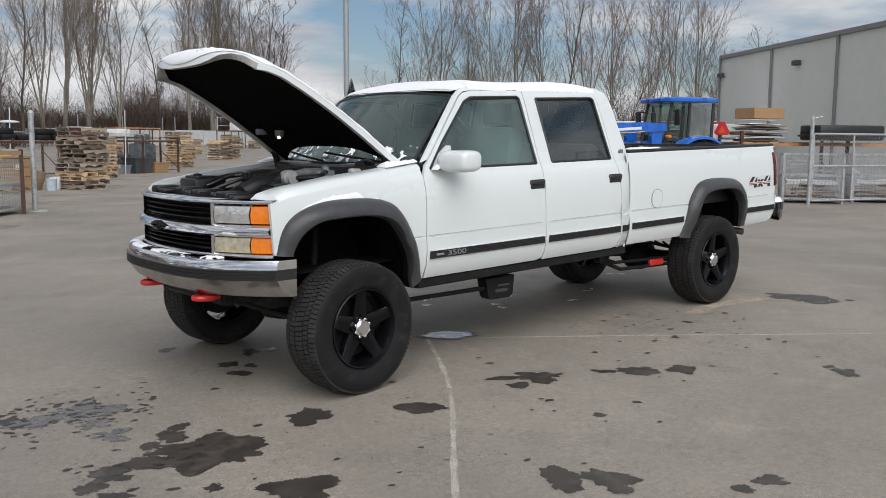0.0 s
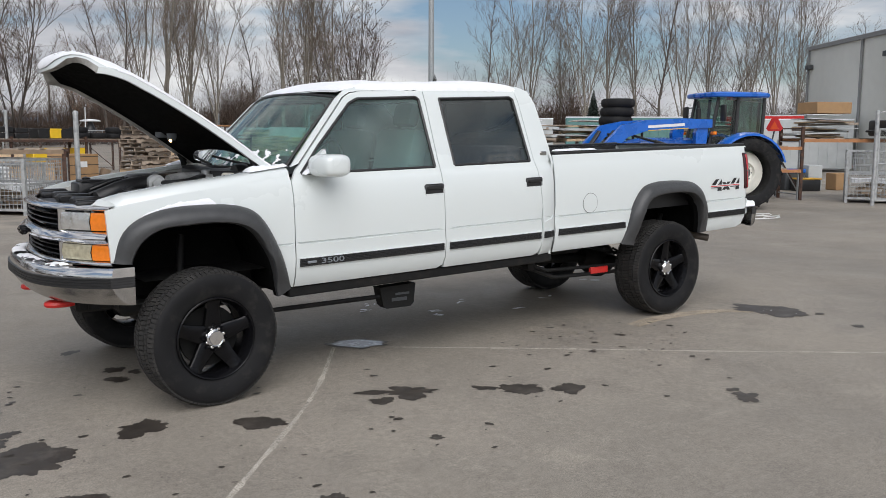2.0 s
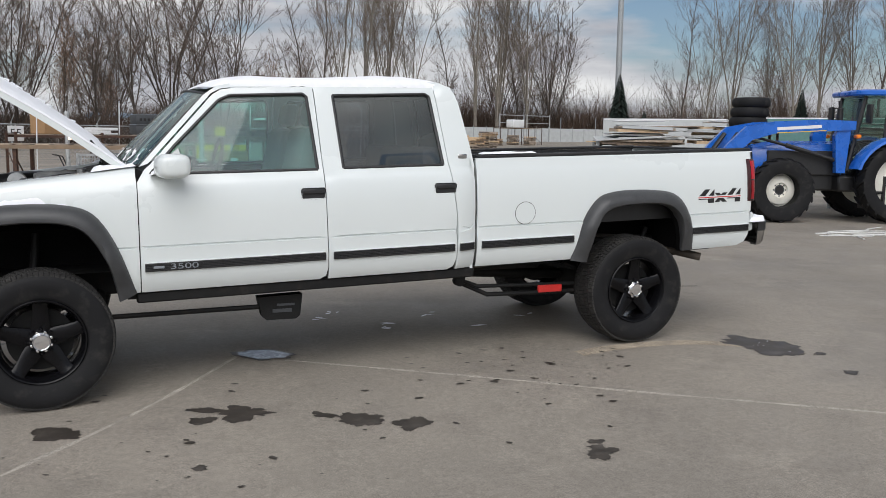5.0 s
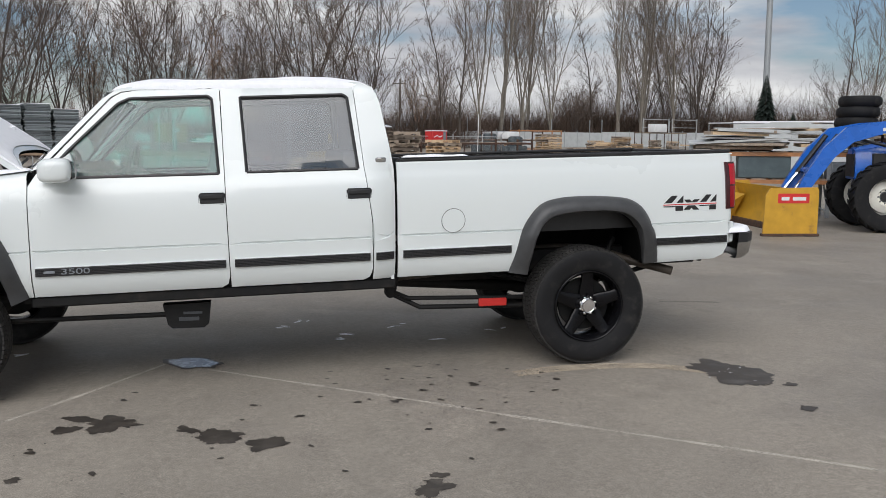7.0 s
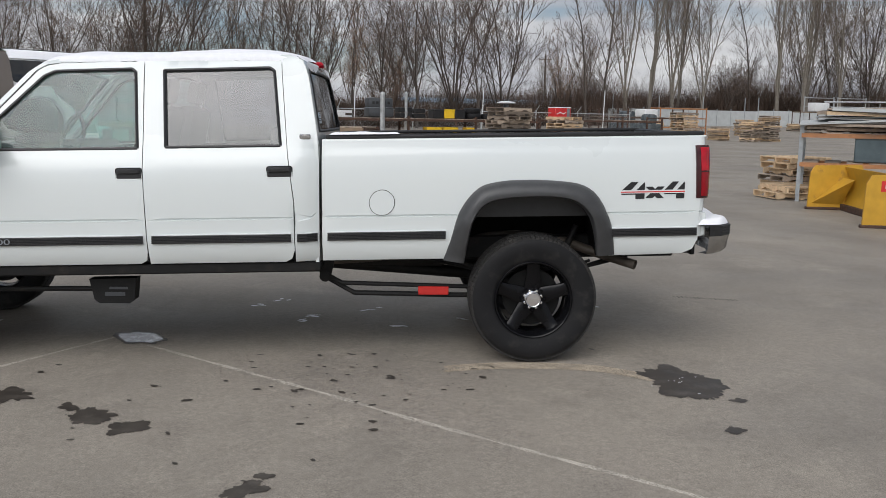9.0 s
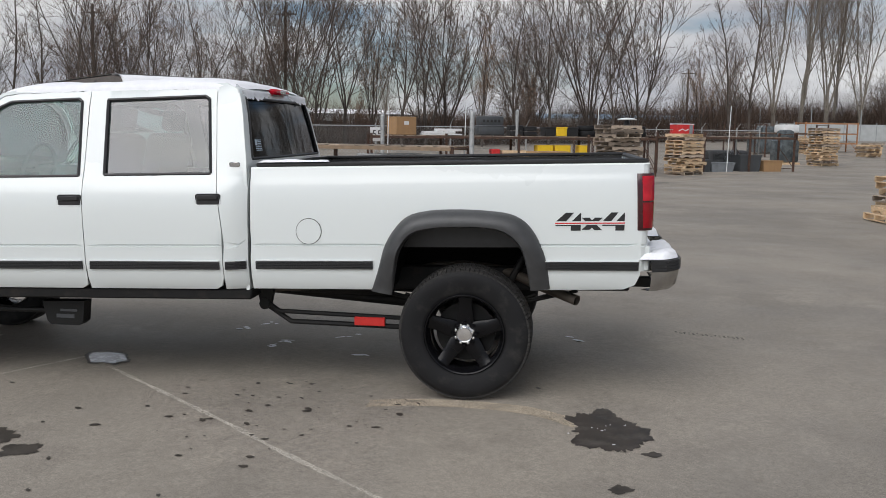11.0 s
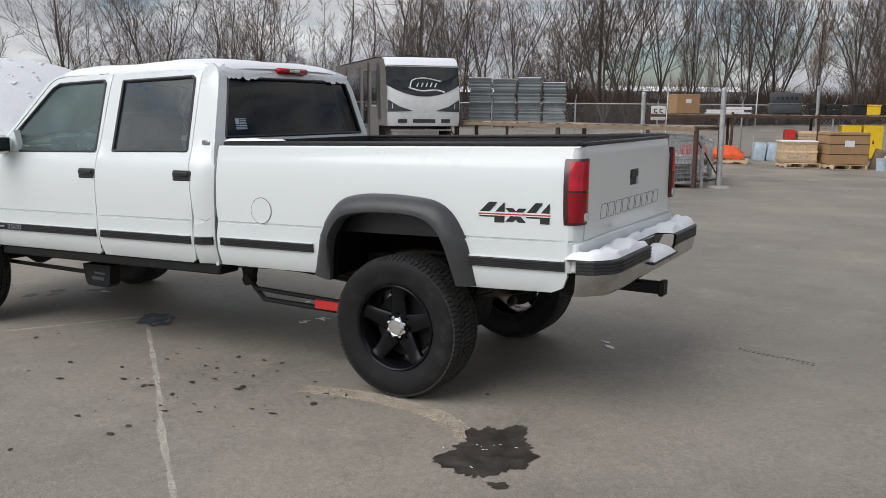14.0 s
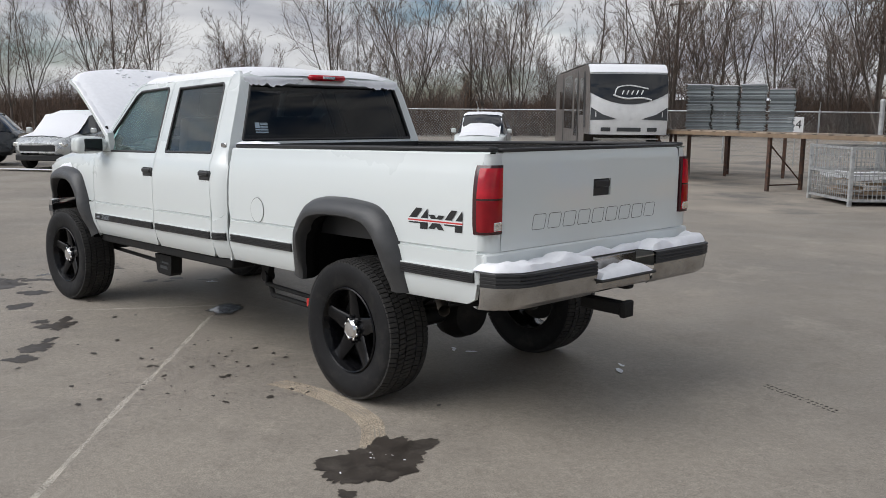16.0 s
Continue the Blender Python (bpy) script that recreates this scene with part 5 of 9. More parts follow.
    part("hub", bm, "gloss_black", rim, smooth=True)
    bm = B()
    lathe(bm, [(0.062, -0.085), (0.060, -0.118), (0.052, -0.126), (0.048, -0.124), (0.044, -0.130), (0.0, -0.133)], 32, "y")
    for k in range(8):
        a = 2 * math.pi * (k + 0.5) / 8
        box(bm, -0.011, 0.011, -0.120, -0.085, 0.055, 0.072, 0.004, m=pose(0, 0, 0, 0, math.degrees(a), 0))
    part("hub_cap", bm, "chrome", rim, "chrome hub cap", smooth=True)
    for k in range(8):
        bm = B()
        a = 2 * math.pi * k / 8
        lathe(bm, [(0.0115, -0.084), (0.011, -0.112), (0.006, -0.118), (0.0, -0.118)], 8, "y", at=(0.080 * math.cos(a), 0, 0.080 * math.sin(a)))
        part("lug_nut", bm, "gloss_black", rim, "black lug nut", smooth=True)
    return w


STEER = 5.0

wheel("wheel", (0.045, -0.895, 0.386), STEER, -1)
wheel("wheel", (4.28, -0.778, 0.457), 0.0, -1)
wheel("wheel", (0.045, 0.895, 0.386), STEER, 1)
wheel("wheel", (4.28, 0.778, 0.457), 0.0, 1)

# chassis
for s in (-1, 1):
    bm = B()
    box(bm, -0.55, 5.35, *sorted((s * 0.40, s * 0.47)), 0.60, 0.76, 0.01)
    for v in bm.verts:
        v.co = R(*v.co)
    part("frame_rail", bm, "frame_black", truck, smooth=True)
    bm = B()
    for k in range(4):
        L = 0.70 - 0.13 * k
        ring_tube(bm, [(4.28 - L, s * 0.52, 0.66 - 0.014 * k), (4.28 - L * 0.5, s * 0.52, 0.585 - 0.014 * k), (4.28, s * 0.52, 0.555 - 0.014 * k), (4.28 + L * 0.5, s * 0.52, 0.60 - 0.014 * k), (4.28 + L, s * 0.52, 0.69 - 0.014 * k)], 0.011, 6)
    box(bm, 4.20, 4.36, *sorted((s * 0.46, s * 0.58)), 0.50, 0.53, 0.004)
    part("leaf_spring", bm, "frame_black", truck, "black rear leaf spring pack", smooth=True)
    bm = B()
    ring_tube(bm, [(4.38, s * 0.60, 0.42), (4.62, s * 0.50, 0.90)], [0.03, 0.022], 10)
    part("shock_absorber", bm, "frame_black", truck, "black shock absorber", smooth=True)
    bm = B()
    ring_tube(bm, [(-0.02, s * 0.55, 0.50), (0.02, s * 0.52, 0.98)], [0.032, 0.022], 10)
    part("shock_absorber", bm, "frame_black", truck, smooth=True)
    # traction bars and their brackets
    bm = B()
    ring_tube(bm, [(0.12, s * 0.62, 0.43), (1.40, s * 0.72, 0.465)], 0.017, 8)
    part("torsion_bar_link", bm, "frame_black", truck, "black control bar")
    bm = B()
    prism(bm, [(1.37, 0.535), (1.40, 0.40), (1.43, 0.375), (1.63, 0.375), (1.66, 0.40), (1.675, 0.545)], s * 0.66, s * 0.755)
    br = part("link_bracket", bm, "frame_black", truck, "black steel bracket with cut-outs", smooth=True)
    bm = B()
    box(bm, 1.47, 1.60, *sorted((s * 0.755, s * 0.758)), 0.425, 0.45)
    box(bm, 1.50, 1.62, *sorted((s * 0.755, s * 0.758)), 0.47, 0.485)
    part("bracket_slot", bm, "dark_grey", br, "light cut-out marks")
    bm = B()
    ring_tube(bm, [(2.90, s * 0.60, 0.56), (3.02, s * 0.68, 0.515), (3.80, s * 0.66, 0.495), (4.1, s * 0.6, 0.48)], 0.016, 8)
    ring_tube(bm, [(2.92, s * 0.60, 0.53), (3.10, s * 0.68, 0.448), (3.80, s * 0.66, 0.435), (4.1, s * 0.6, 0.43)], 0.018, 8)
    ring_tube(bm, [(2.90, s * 0.565, 0.548), (2.90, s * 0.635, 0.548)], 0.038, 12)
    prism(bm, [(2.84, 0.70), (2.97, 0.70), (2.935, 0.53), (2.87, 0.53)], s * 0.575, s * 0.625)
    tb = part("traction_bar", bm, "frame_black", truck, "black twin-tube traction bar", smooth=True)
    bm = B()
    box(bm, 3.53, 3.735, *sorted((s * 0.665, s * 0.695)), 0.440, 0.497, 0.004)
    part("bar_plate", bm, "red_metal", tb, "red plate with unreadable maker lettering", smooth=True)
bm = B()
ring_tube(bm, [(4.28, -0.70, 0.441), (4.28, 0.70, 0.441)], 0.055, 12)
lathe(bm, [(0.0, 4.08), (0.10, 4.12), (0.17, 4.22), (0.18, 4.30), (0.14, 4.40), (0.0, 4.44)], 20, "x", at=(0, 0, 0.441))
part("rear_axle", bm, "frame_black", truck, smooth=True)
bm = B()
ring_tube(bm, [(0.0, -0.80, 0.441), (0.0, 0.80, 0.441)], 0.05, 12)
lathe(bm, [(0.0, -0.18), (0.12, -0.12), (0.15, 0.0), (0.10, 0.12), (0.0, 0.16)], 16, "x", at=(0, -0.12, 0.46))
box(bm, -0.40, 0.42, -0.62, 0.62, 0.50, 0.60, 0.03)
box(bm, -0.62, -0.35, -0.45, 0.45, 0.52, 0.62, 0.02)
ring_tube(bm, [(-0.22, -0.75, 0.43), (-0.22, 0.75, 0.43)], 0.022, 8)
part("front_axle", bm, "frame_black", truck, "black front axle, crossmember and skid plate", smooth=True)
bm = B()
ring_tube(bm, [(0.9, 0.0, 0.60), (2.3, 0.0, 0.58), (4.1, 0.0, 0.46)], 0.045, 10)
box(bm, 0.6, 1.9, -0.30, 0.30, 0.55, 0.75, 0.05)
box(bm, 1.6, 2.6, -0.42, -0.20, 0.56, 0.72, 0.04)
box(bm, 2.95, 3.75, -0.40, 0.10, 0.58, 0.80, 0.05)
part("driveline", bm, "frame_black", truck, "black transmission, driveshaft and tank", smooth=True)
bm = B()
ring_tube(bm, smooth_line([(2.3, -0.50, 0.60), (3.4, -0.36, 0.66), (4.0, -0.35, 0.80), (4.45, -0.42, 0.80), (4.72, -0.60, 0.735), (4.97, -0.78, 0.675)], 5), 0.033, 12, caps=False)
part("exhaust_pipe", bm, "exhaust", truck, "sooty grey-brown exhaust tailpipe", smooth=True)
bm = B()
grid(bm, [[R(x, y, 0.80) for y in (-0.80, 0.80)] for x in (-0.30, 0.56)])
grid(bm, [[R(x, y, 0.70) for y in (-0.86, 0.86)] for x in (0.56, 2.88)])
grid(bm, [[R(0.57, y, z) for y in (-0.74, 0.74)] for z in (0.70, 1.40)])
part("floor_pan", bm, "frame_black", truck)

# engine bay
for s in (-1, 1):
    bm = B()
    grid(bm, [[R(x, s * y, z) for y, z in ((0.742, interp(F_TOP, x) - 0.03), (0.70, interp(F_TOP, x) - 0.045), (0.67, interp(F_TOP, x) - 0.10), (0.66, interp(F_TOP, x) - 0.14))] for x in (-0.60, -0.3, 0, 0.3, 0.56)])
    part("inner_fender", bm, "under_white", truck, smooth=True)
bm = B()
rows = [[R(max(x, xfront(y) + 0.05), y, z - 0.03 * (y / 0.7) ** 2) for y in (-0.74, -0.62, -0.5, -0.35, -0.2, 0, 0.2, 0.35, 0.5, 0.62, 0.74)] for x, z in ((-0.70, 1.255), (-0.62, 1.268), (-0.50, 1.262), (-0.42, 1.22), (-0.42, 1.0))]
grid(bm, rows)
for k, y in enumerate((-0.60, -0.42, -0.27, -0.10, 0.06, 0.22, 0.40, 0.56)):
    wd = (0.05, 0.09, 0.04, 0.07, 0.05, 0.08, 0.05, 0.07)[k]
    box(bm, -0.63 + 0.02 * (k % 3), -0.44, y - wd, y + wd * 0.6, 1.185, 1.225 + 0.014 * (k % 2), 0.012)
part("radiator_support", bm, "black_plastic", truck, "black radiator support cover", smooth=True)
# flat dark sheet added to paint the shade below the engine parts
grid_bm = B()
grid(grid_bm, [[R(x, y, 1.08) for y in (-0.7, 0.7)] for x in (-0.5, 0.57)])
part("engine_bay_shade_sheet", grid_bm, "dark_liner", truck, "flat near-black sheet standing in for shade deep in the engine bay")
bm = B()
lathe(bm, [(0.0, 0.0), (0.19, 0.0), (0.20, 0.02), (0.20, 0.075), (0.17, 0.095), (0.05, 0.10), (0.0, 0.10)], 32, "z", at=(0.02, 0.02, 1.255))
for k in range(24):
    a = 2 * math.pi * k / 24
    box(bm, 0.19, 0.208, -0.006, 0.006, 1.265, 1.335, m=pose(0.02, 0.02, 0, 0, 0, math.degrees(a)))
part("air_cleaner", bm, "black_plastic", truck, "round black air cleaner housing", smooth=True)
for nm, x0, x1, y0, y1, z0, z1 in (("battery", -0.40, -0.16, 0.34, 0.60, 1.10, 1.285), ("coolant_tank", 0.10, 0.34, 0.40, 0.64, 1.10, 1.31), ("fuse_box", 0.22, 0.42, -0.64, -0.46, 1.15, 1.31), ("washer_tank", -0.36, -0.16, -0.64, -0.46, 1.10, 1.265)):
    bm = B()
    box(bm, x0, x1, y0, y1, z0, z1, 0.018, seg=2)
    box(bm, x0 + 0.03, x1 - 0.03, y0 + 0.03, y1 - 0.03, z1 - 0.002, z1 + 0.018, 0.006)
    lathe(bm, [(0.0, 0.0), (0.028, 0.0), (0.03, 0.02), (0.0, 0.03)], 12, "z", at=((x0 + x1) / 2 - 0.04, (y0 + y1) / 2, z1 + 0.01))
    part(nm, bm, "black_plastic" if nm != "coolant_tank" else "mid_grey", truck, smooth=True)
bm = B()
ring_tube(bm, smooth_line([(-0.03, -0.18, 1.30), (-0.16, -0.32, 1.30), (-0.32, -0.42, 1.275), (-0.46, -0.44, 1.22)], 5), 0.055, 14)
part("intake_duct", bm, "black_plastic", truck, "ribbed black intake duct", smooth=True)
for k, (y, r0) in enumerate(((-0.40, 0.016), (-0.30, 0.011), (0.26, 0.018), (0.33, 0.010), (-0.12, 0.009), (0.15, 0.012))):
    bm = B()
    rh = random.Random(k)
    ring_tube(bm, smooth_line([(-0.42, y, 1.20), (-0.2, y * 0.8 + rh.gauss(0, 0.06), 1.29), (0.05, y * 1.1 + rh.gauss(0, 0.05), 1.32), (0.28, y * 0.7, 1.33 + 0.02 * rh.random()), (0.5, y * 0.9, 1.27)], 5), r0, 8)
    part("engine_hose", bm, "black_plastic", truck, "black rubber hose", smooth=True)
bm = B()
lathe(bm, [(0.0, 0.0), (0.055, 0.0), (0.06, 0.03), (0.058, 0.06), (0.045, 0.10), (0.0, 0.11)], 18, "y", at=(-0.08, -0.40, 1.305))
lathe(bm, [(0.0, 0.0), (0.035, 0.0), (0.035, 0.02), (0.0, 0.022)], 14, "y", at=(-0.08, -0.43, 1.305))
part("alternator", bm, "steel", truck, "bare aluminium alternator", smooth=True)
bm = B()
ring_tube(bm, [(0.02, -0.30, 1.325), (0.10, -0.27, 1.335), (0.26, -0.22, 1.34)], [0.03, 0.034, 0.028], 12)
part("intake_pipe", bm, "steel", truck, "bare aluminium intake pipe", smooth=True)
bm = B()
box(bm, 0.24, 0.36, -0.30, -0.17, 1.285, 1.355, 0.014, seg=2)
lathe(bm, [(0.0, 0.0), (0.03, 0.0), (0.03, 0.03), (0.0, 0.034)], 12, "z", at=(0.30, -0.235, 1.352))
part("throttle_body", bm, "steel", truck, "bare aluminium throttle body", smooth=True)
bm = B()
lathe(bm, [(0.0, 0.0), (0.09, 0.0), (0.10, 0.03), (0.10, 0.08), (0.06, 0.11), (0.0, 0.12)], 20, "x", at=(0.40, -0.50, 1.33))
part("brake_booster", bm, "black_plastic", truck, "black brake booster", smooth=True)
bm = B()
box(bm, 0.32, 0.42, -0.53, -0.47, 1.32, 1.37, 0.01)
part("brake_reservoir", bm, "cream", truck, "pale brake fluid reservoir", smooth=True)
bm = B()
box(bm, 0.47, 0.56, -0.72, 0.72, 1.10, 1.40, 0.01)
part("firewall", bm, "under_white", truck)

# cabin
bm = B()
rows = [[R(x + 0.12 * (y / 0.75) ** 2, y, z) for y in (-0.76, -0.4, 0, 0.4, 0.76)] for x, z in ((0.56, 1.40), (0.72, 1.44), (0.95, 1.43), (1.02, 1.36), (1.0, 1.10))]
grid(bm, rows)
box(bm, 0.86, 1.02, -0.60, -0.16, 1.40, 1.47, 0.02)
part("dashboard", bm, "dash", truck, "dark dashboard", smooth=True)
bm = B()
ring = [(1.16 + 0.085 * math.sin(a) * 0.45, -0.38 + 0.19 * math.cos(a), 1.42 + 0.19 * math.sin(a) * 0.9) for a in [2 * math.pi * k / 28 for k in range(29)]]
ring_tube(bm, ring, 0.014, 8)
ring_tube(bm, [(0.98, -0.38, 1.32), (1.15, -0.38, 1.41)], 0.03, 8)
ring_tube(bm, [(1.16, -0.56, 1.42), (1.14, -0.38, 1.40), (1.16, -0.20, 1.42)], 0.016, 6)
part("steering_wheel", bm, "dash", truck, "black steering wheel", smooth=True)


def cab_seat(x, y, w):
    bm = B()
    box(bm, x - 0.25, x + 0.28, y - w, y + w, 0.92, 1.12, 0.05, seg=2)
    m = pose(x + 0.30, y, 1.10, 0, 12, 0)
    box(bm, -0.08, 0.08, -w, w, -0.05, 0.58, 0.05, m=m, seg=2)
    st = part("seat", bm, "interior", truck, "grey cloth seat", smooth=True)
    bm = B()
    box(bm, -0.05, 0.05, -0.13, 0.13, 0.60, 0.78, 0.04, m=m, seg=2)
    part("headrest", bm, "interior", st, smooth=True)


cab_seat(1.38, -0.40, 0.27)
cab_seat(1.38, 0.40, 0.27)
bm = B()
box(bm, 2.15, 2.62, -0.72, 0.72, 0.94, 1.14, 0.05, seg=2)
box(bm, 2.55, 2.72, -0.72, 0.72, 1.05, 1.55, 0.05, seg=2)
part("rear_bench_seat", bm, "interior", truck, "grey rear bench seat", smooth=True)


# ---- snow on the truck ----
def snow_sheet(rows, thick, name, label, freq=5.0, edge=True, cut=-9.0, seed=0.0):
    """A lumpy layer over rows of points; it thins to nothing at its borders and where the noise falls below cut."""
    bm = B()
    n, m = len(rows), len(rows[0])
    keep = [[True] * m for _ in range(n)]
    out = []
    for i, row in enumerate(rows):
        line = []
        for j, p in enumerate(row):
            p = Vector(p)
            a = Vector(rows[min(n - 1, i + 1)][j]) - Vector(rows[max(0, i - 1)][j])
            b = Vector(row[min(m - 1, j + 1)]) - Vector(row[max(0, j - 1)])
            nr = a.cross(b).normalized()
            if nr.z < 0:
                nr = -nr
            e = min(1.0, min(i, n - 1 - i, j, m - 1 - j) / 4.0)
            e = math.sqrt(1 - (1 - e) ** 2)
            q = noise.noise(p * freq + Vector((seed, 0, 0))) + 0.5 * noise.noise(p * freq * 2.6 + Vector((0, seed, 0)))
            keep[i][j] = q > cut
            h = thick * e * (0.75 + 0.55 * q) if edge else thick * (0.8 + 0.5 * q)
            line.append(bm.verts.new(p + nr * (max(0.0, h) + 0.0015)))
        out.append(line)
    for i in range(n - 1):
        for j in range(m - 1):
            if keep[i][j] and keep[i + 1][j] and keep[i][j + 1] and keep[i + 1][j + 1]:
                bm.faces.new((out[i][j], out[i][j + 1], out[i + 1][j + 1], out[i + 1][j]))
    bmesh.ops.delete(bm, geom=[v for v in bm.verts if not v.link_faces], context="VERTS")
    ob = part(name, bm, "snow", truck, label, smooth=True)
    if cut > -9:
        ob["kind"] = "stuff"


def lerp_rows(a, b, n):
    return [[Vector(p).lerp(Vector(q), k / (n - 1)) for p, q in zip(a, b)] for k in range(n)]


# roof: a thin even sheet, ragged along the sides and over the rear glass
rows = []
for k in range(56):
    u = k / 55
    row = []
    for j in range(49):
        v = -1 + 2 * j / 48
        x = (1.02 + 0.09 * v * v) * (1 - u) + (2.80 - 0.03 * v * v) * u
        z = 2.022 - 0.034 * abs(v) ** 3.2
        if x < 1.45:
            z -= 0.36 * (1.45 - x) ** 2
        if x > 2.45:
            z -= 0.50 * (x - 2.45) ** 2
        row.append(R(x, 0.675 * v, z))
    rows.append(row)
snow_sheet(rows, 0.024, "roof_snow", "thin snow over the cab roof", 2.2)
# soft fringe along the roof rails
for s in (-1, 1):
    rows = []
    for k in range(80):
        x = 1.22 + 1.52 * k / 79
        fall = 0.36 * max(0, 1.45 - x) ** 2 + 0.50 * max(0, x - 2.45) ** 2
        drop = max(0.004, 0.020 + 0.022 * noise.noise(Vector((x * 7, s, 0))) + 0.010 * noise.noise(Vector((x * 22, s, 4))))
        h = 0.012 + 0.006 * noise.noise(Vector((x * 5, s, 8)))
        rows.append([R(x, s * y, z - fall * 0.9) for y, z in ((0.56, 2.004 + h), (0.62, 2.000 + h), (0.655, 1.993 + h), (0.684, 1.984 + h * 0.7), (0.697, 1.970), (0.703, 1.968 - drop), (0.694, 1.966 - drop))])
    bm = B()
    grid(bm, rows)
    part("rail_snow", bm, "snow", truck, "soft snow along the roof rail", smooth=True)
# fringe hanging over the rear window
for y0, y1, amp in ((-0.70, -0.22, 0.075), (0.20, 0.70, 0.075)):
    rows = []
    for k in range(50):
        y = y0 + (y1 - y0) * k / 49
        w = math.sin(math.pi * k / 49) ** 0.4
        outer = abs(y) / 0.7
        drop = 0.02 + amp * w * outer * (0.8 + 0.7 * noise.noise(Vector((y * 16, 2, 0))) + 0.4 * noise.noise(Vector((y * 45, 3, 0))))
        rows.append([Vector(backp(y, 1.945 - drop * t)) + Vector((0.012 + 0.010 * math.sin(math.pi * min(1, t + 0.25)), 0, 0)) for t in (0, 0.3, 0.6, 0.85, 1.0)])
    bm = B()
    grid(bm, rows)
    part("window_snow", bm, "snow", truck, "ragged snow over the rear window's upper edge", smooth=True)
# cab corner frost strip and bed rail snow
rows = [[R(2.95 + 0.45 * k / 24, -0.862 + 0.075 * j / 6, 1.476) for j in range(7)] for k in range(25)]
snow_sheet(rows, 0.018, "rail_cap_snow", "line of snow on the front of the bed rail", 9.0)
# hood outside: thin patchy sheet
hr2 = []
fine = hood_rows(0.004, 0.985, CROWN)
for a, b in zip(fine[1:-3], fine[2:-2]):
    hr2 += [[Vector(p).lerp(Vector(q), t) for p, q in zip(a, b)] for t in (0, 0.5)]
hr3 = []
for row in hr2:
    r2 = []
    for p, q in zip(row, row[1:]):
        r2 += [p, p.lerp(q, 0.33), p.lerp(q, 0.66)]
    hr3.append(r2 + [row[-1]])
snow_sheet(hr3, 0.005, "hood_snow", "thin streaked snow over the raised hood", 3.0)
# lumps along the hood's near edge
for s in (-1, 1):
    rows = []
    e = [r[0 if s < 0 else -1] for r in hood_rows(0.0, 1.0, CROWN)][:-5]
    for i in range(len(e) - 1):
        for t in (0, 0.33, 0.66):
            p = Vector(e[i]).lerp(Vector(e[i + 1]), t)
            h = 0.005 + 0.006 * noise.noise(p * 14)
            rows.append([p + Vector((0.0, -s * dy, dz)) for dy, dz in ((0.07, 0.012), (0.035, 0.012 + h), (0.005, 0.008 + h), (-0.004, 0.0), (0.004, -0.012))])
    bm = B()
    grid(bm, rows)
    part("hood_edge_snow", bm, "snow", truck, "lumpy snow along the hood edge", smooth=True)
# clumps slid down the hood
rl = random.Random(5)
bm = B()
hs = hood_rows(0.006, 0.985, CROWN)
for k in range(46):
    lane = rl.choice((5, 5, 5, 8, 8, 11))
    i = min(len(hs) - 6, int(4 + 30 * rl.random() ** 0.7))
    p = Vector(hs[i][lane]).lerp(Vector(hs[i + 1][lane + 1]), rl.random())
    c = rl.uniform(0.010, 0.026)
    r3 = bmesh.ops.create_icosphere(bm, subdivisions=1, radius=c)
    for v in r3["verts"]:
        v.co = Vector((v.co.x * 1.3, v.co.y * 1.2, v.co.z * 0.7)) * (1 + 0.3 * noise.noise(v.co * 60 + p)) + p
part("snow_clump", bm, "snow", truck, "small snow clumps slid down the hood", smooth=True)["kind"] = "stuff"
# front fender: patches sliding over the flare
for s in (-1, 1):
    rows = []
    for k in range(60):
        x = -0.34 + 0.62 * k / 59
        t0 = interp(F_TOP, x)
        zl = 1.243 - 0.25 * abs(x + 0.02) ** 1.6 + 0.012 * noise.noise(Vector((x * 10, s, 0))) + 0.004 * noise.noise(Vector((x * 40, s, 5))) - 0.030 * math.exp(-((x - 0.13) / 0.03) ** 2)
        zu = zl + 0.004 + 0.050 * max(0, math.sin((x + 0.34) / 0.62 * math.pi)) ** 0.7 * (0.75 + 0.5 * noise.noise(Vector((x * 9, 3, s))) + 0.12 * noise.noise(Vector((x * 31, 7, s))))
        rows.append([R(x, s * (cab_side(x, z) + 0.002), z) for z in [zl + (zu - zl) * j / 9 for j in range(10)]])
    bm = B()
    n, m = len(rows), 10
    vs = [[bm.verts.new(Vector(p) + Vector((0, s * 0.005 * min(1, min(j, m - 1 - j) / 2) * min(1, min(i, n - 1 - i) / 3) * (0.7 + 0.6 * noise.noise(Vector(p) * 14)), 0))) for j, p in enumerate(r)] for i, r in enumerate(rows)]
    for i in range(n - 1):
        for j in range(m - 1):
            bm.faces.new((vs[i][j], vs[i][j + 1], vs[i + 1][j + 1], vs[i + 1][j]))
    part("fender_snow", bm, "snow", truck, "snow sliding down the front fender", smooth=True)
    # frozen slush where fender, hood and pillar meet
    rows = [[R(0.36 + 0.26 * i / 13, s * (0.74 + 0.12 * j / 8), interp(F_TOP, 0.36 + 0.26 * i / 13) + 0.003) for j in range(9)] for i in range(14)]
    snow_sheet(rows, 0.03, "cowl_corner_snow", "snow caught at the cowl corner", 12.0, seed=s)
# windshield: frost along its base
rows = []
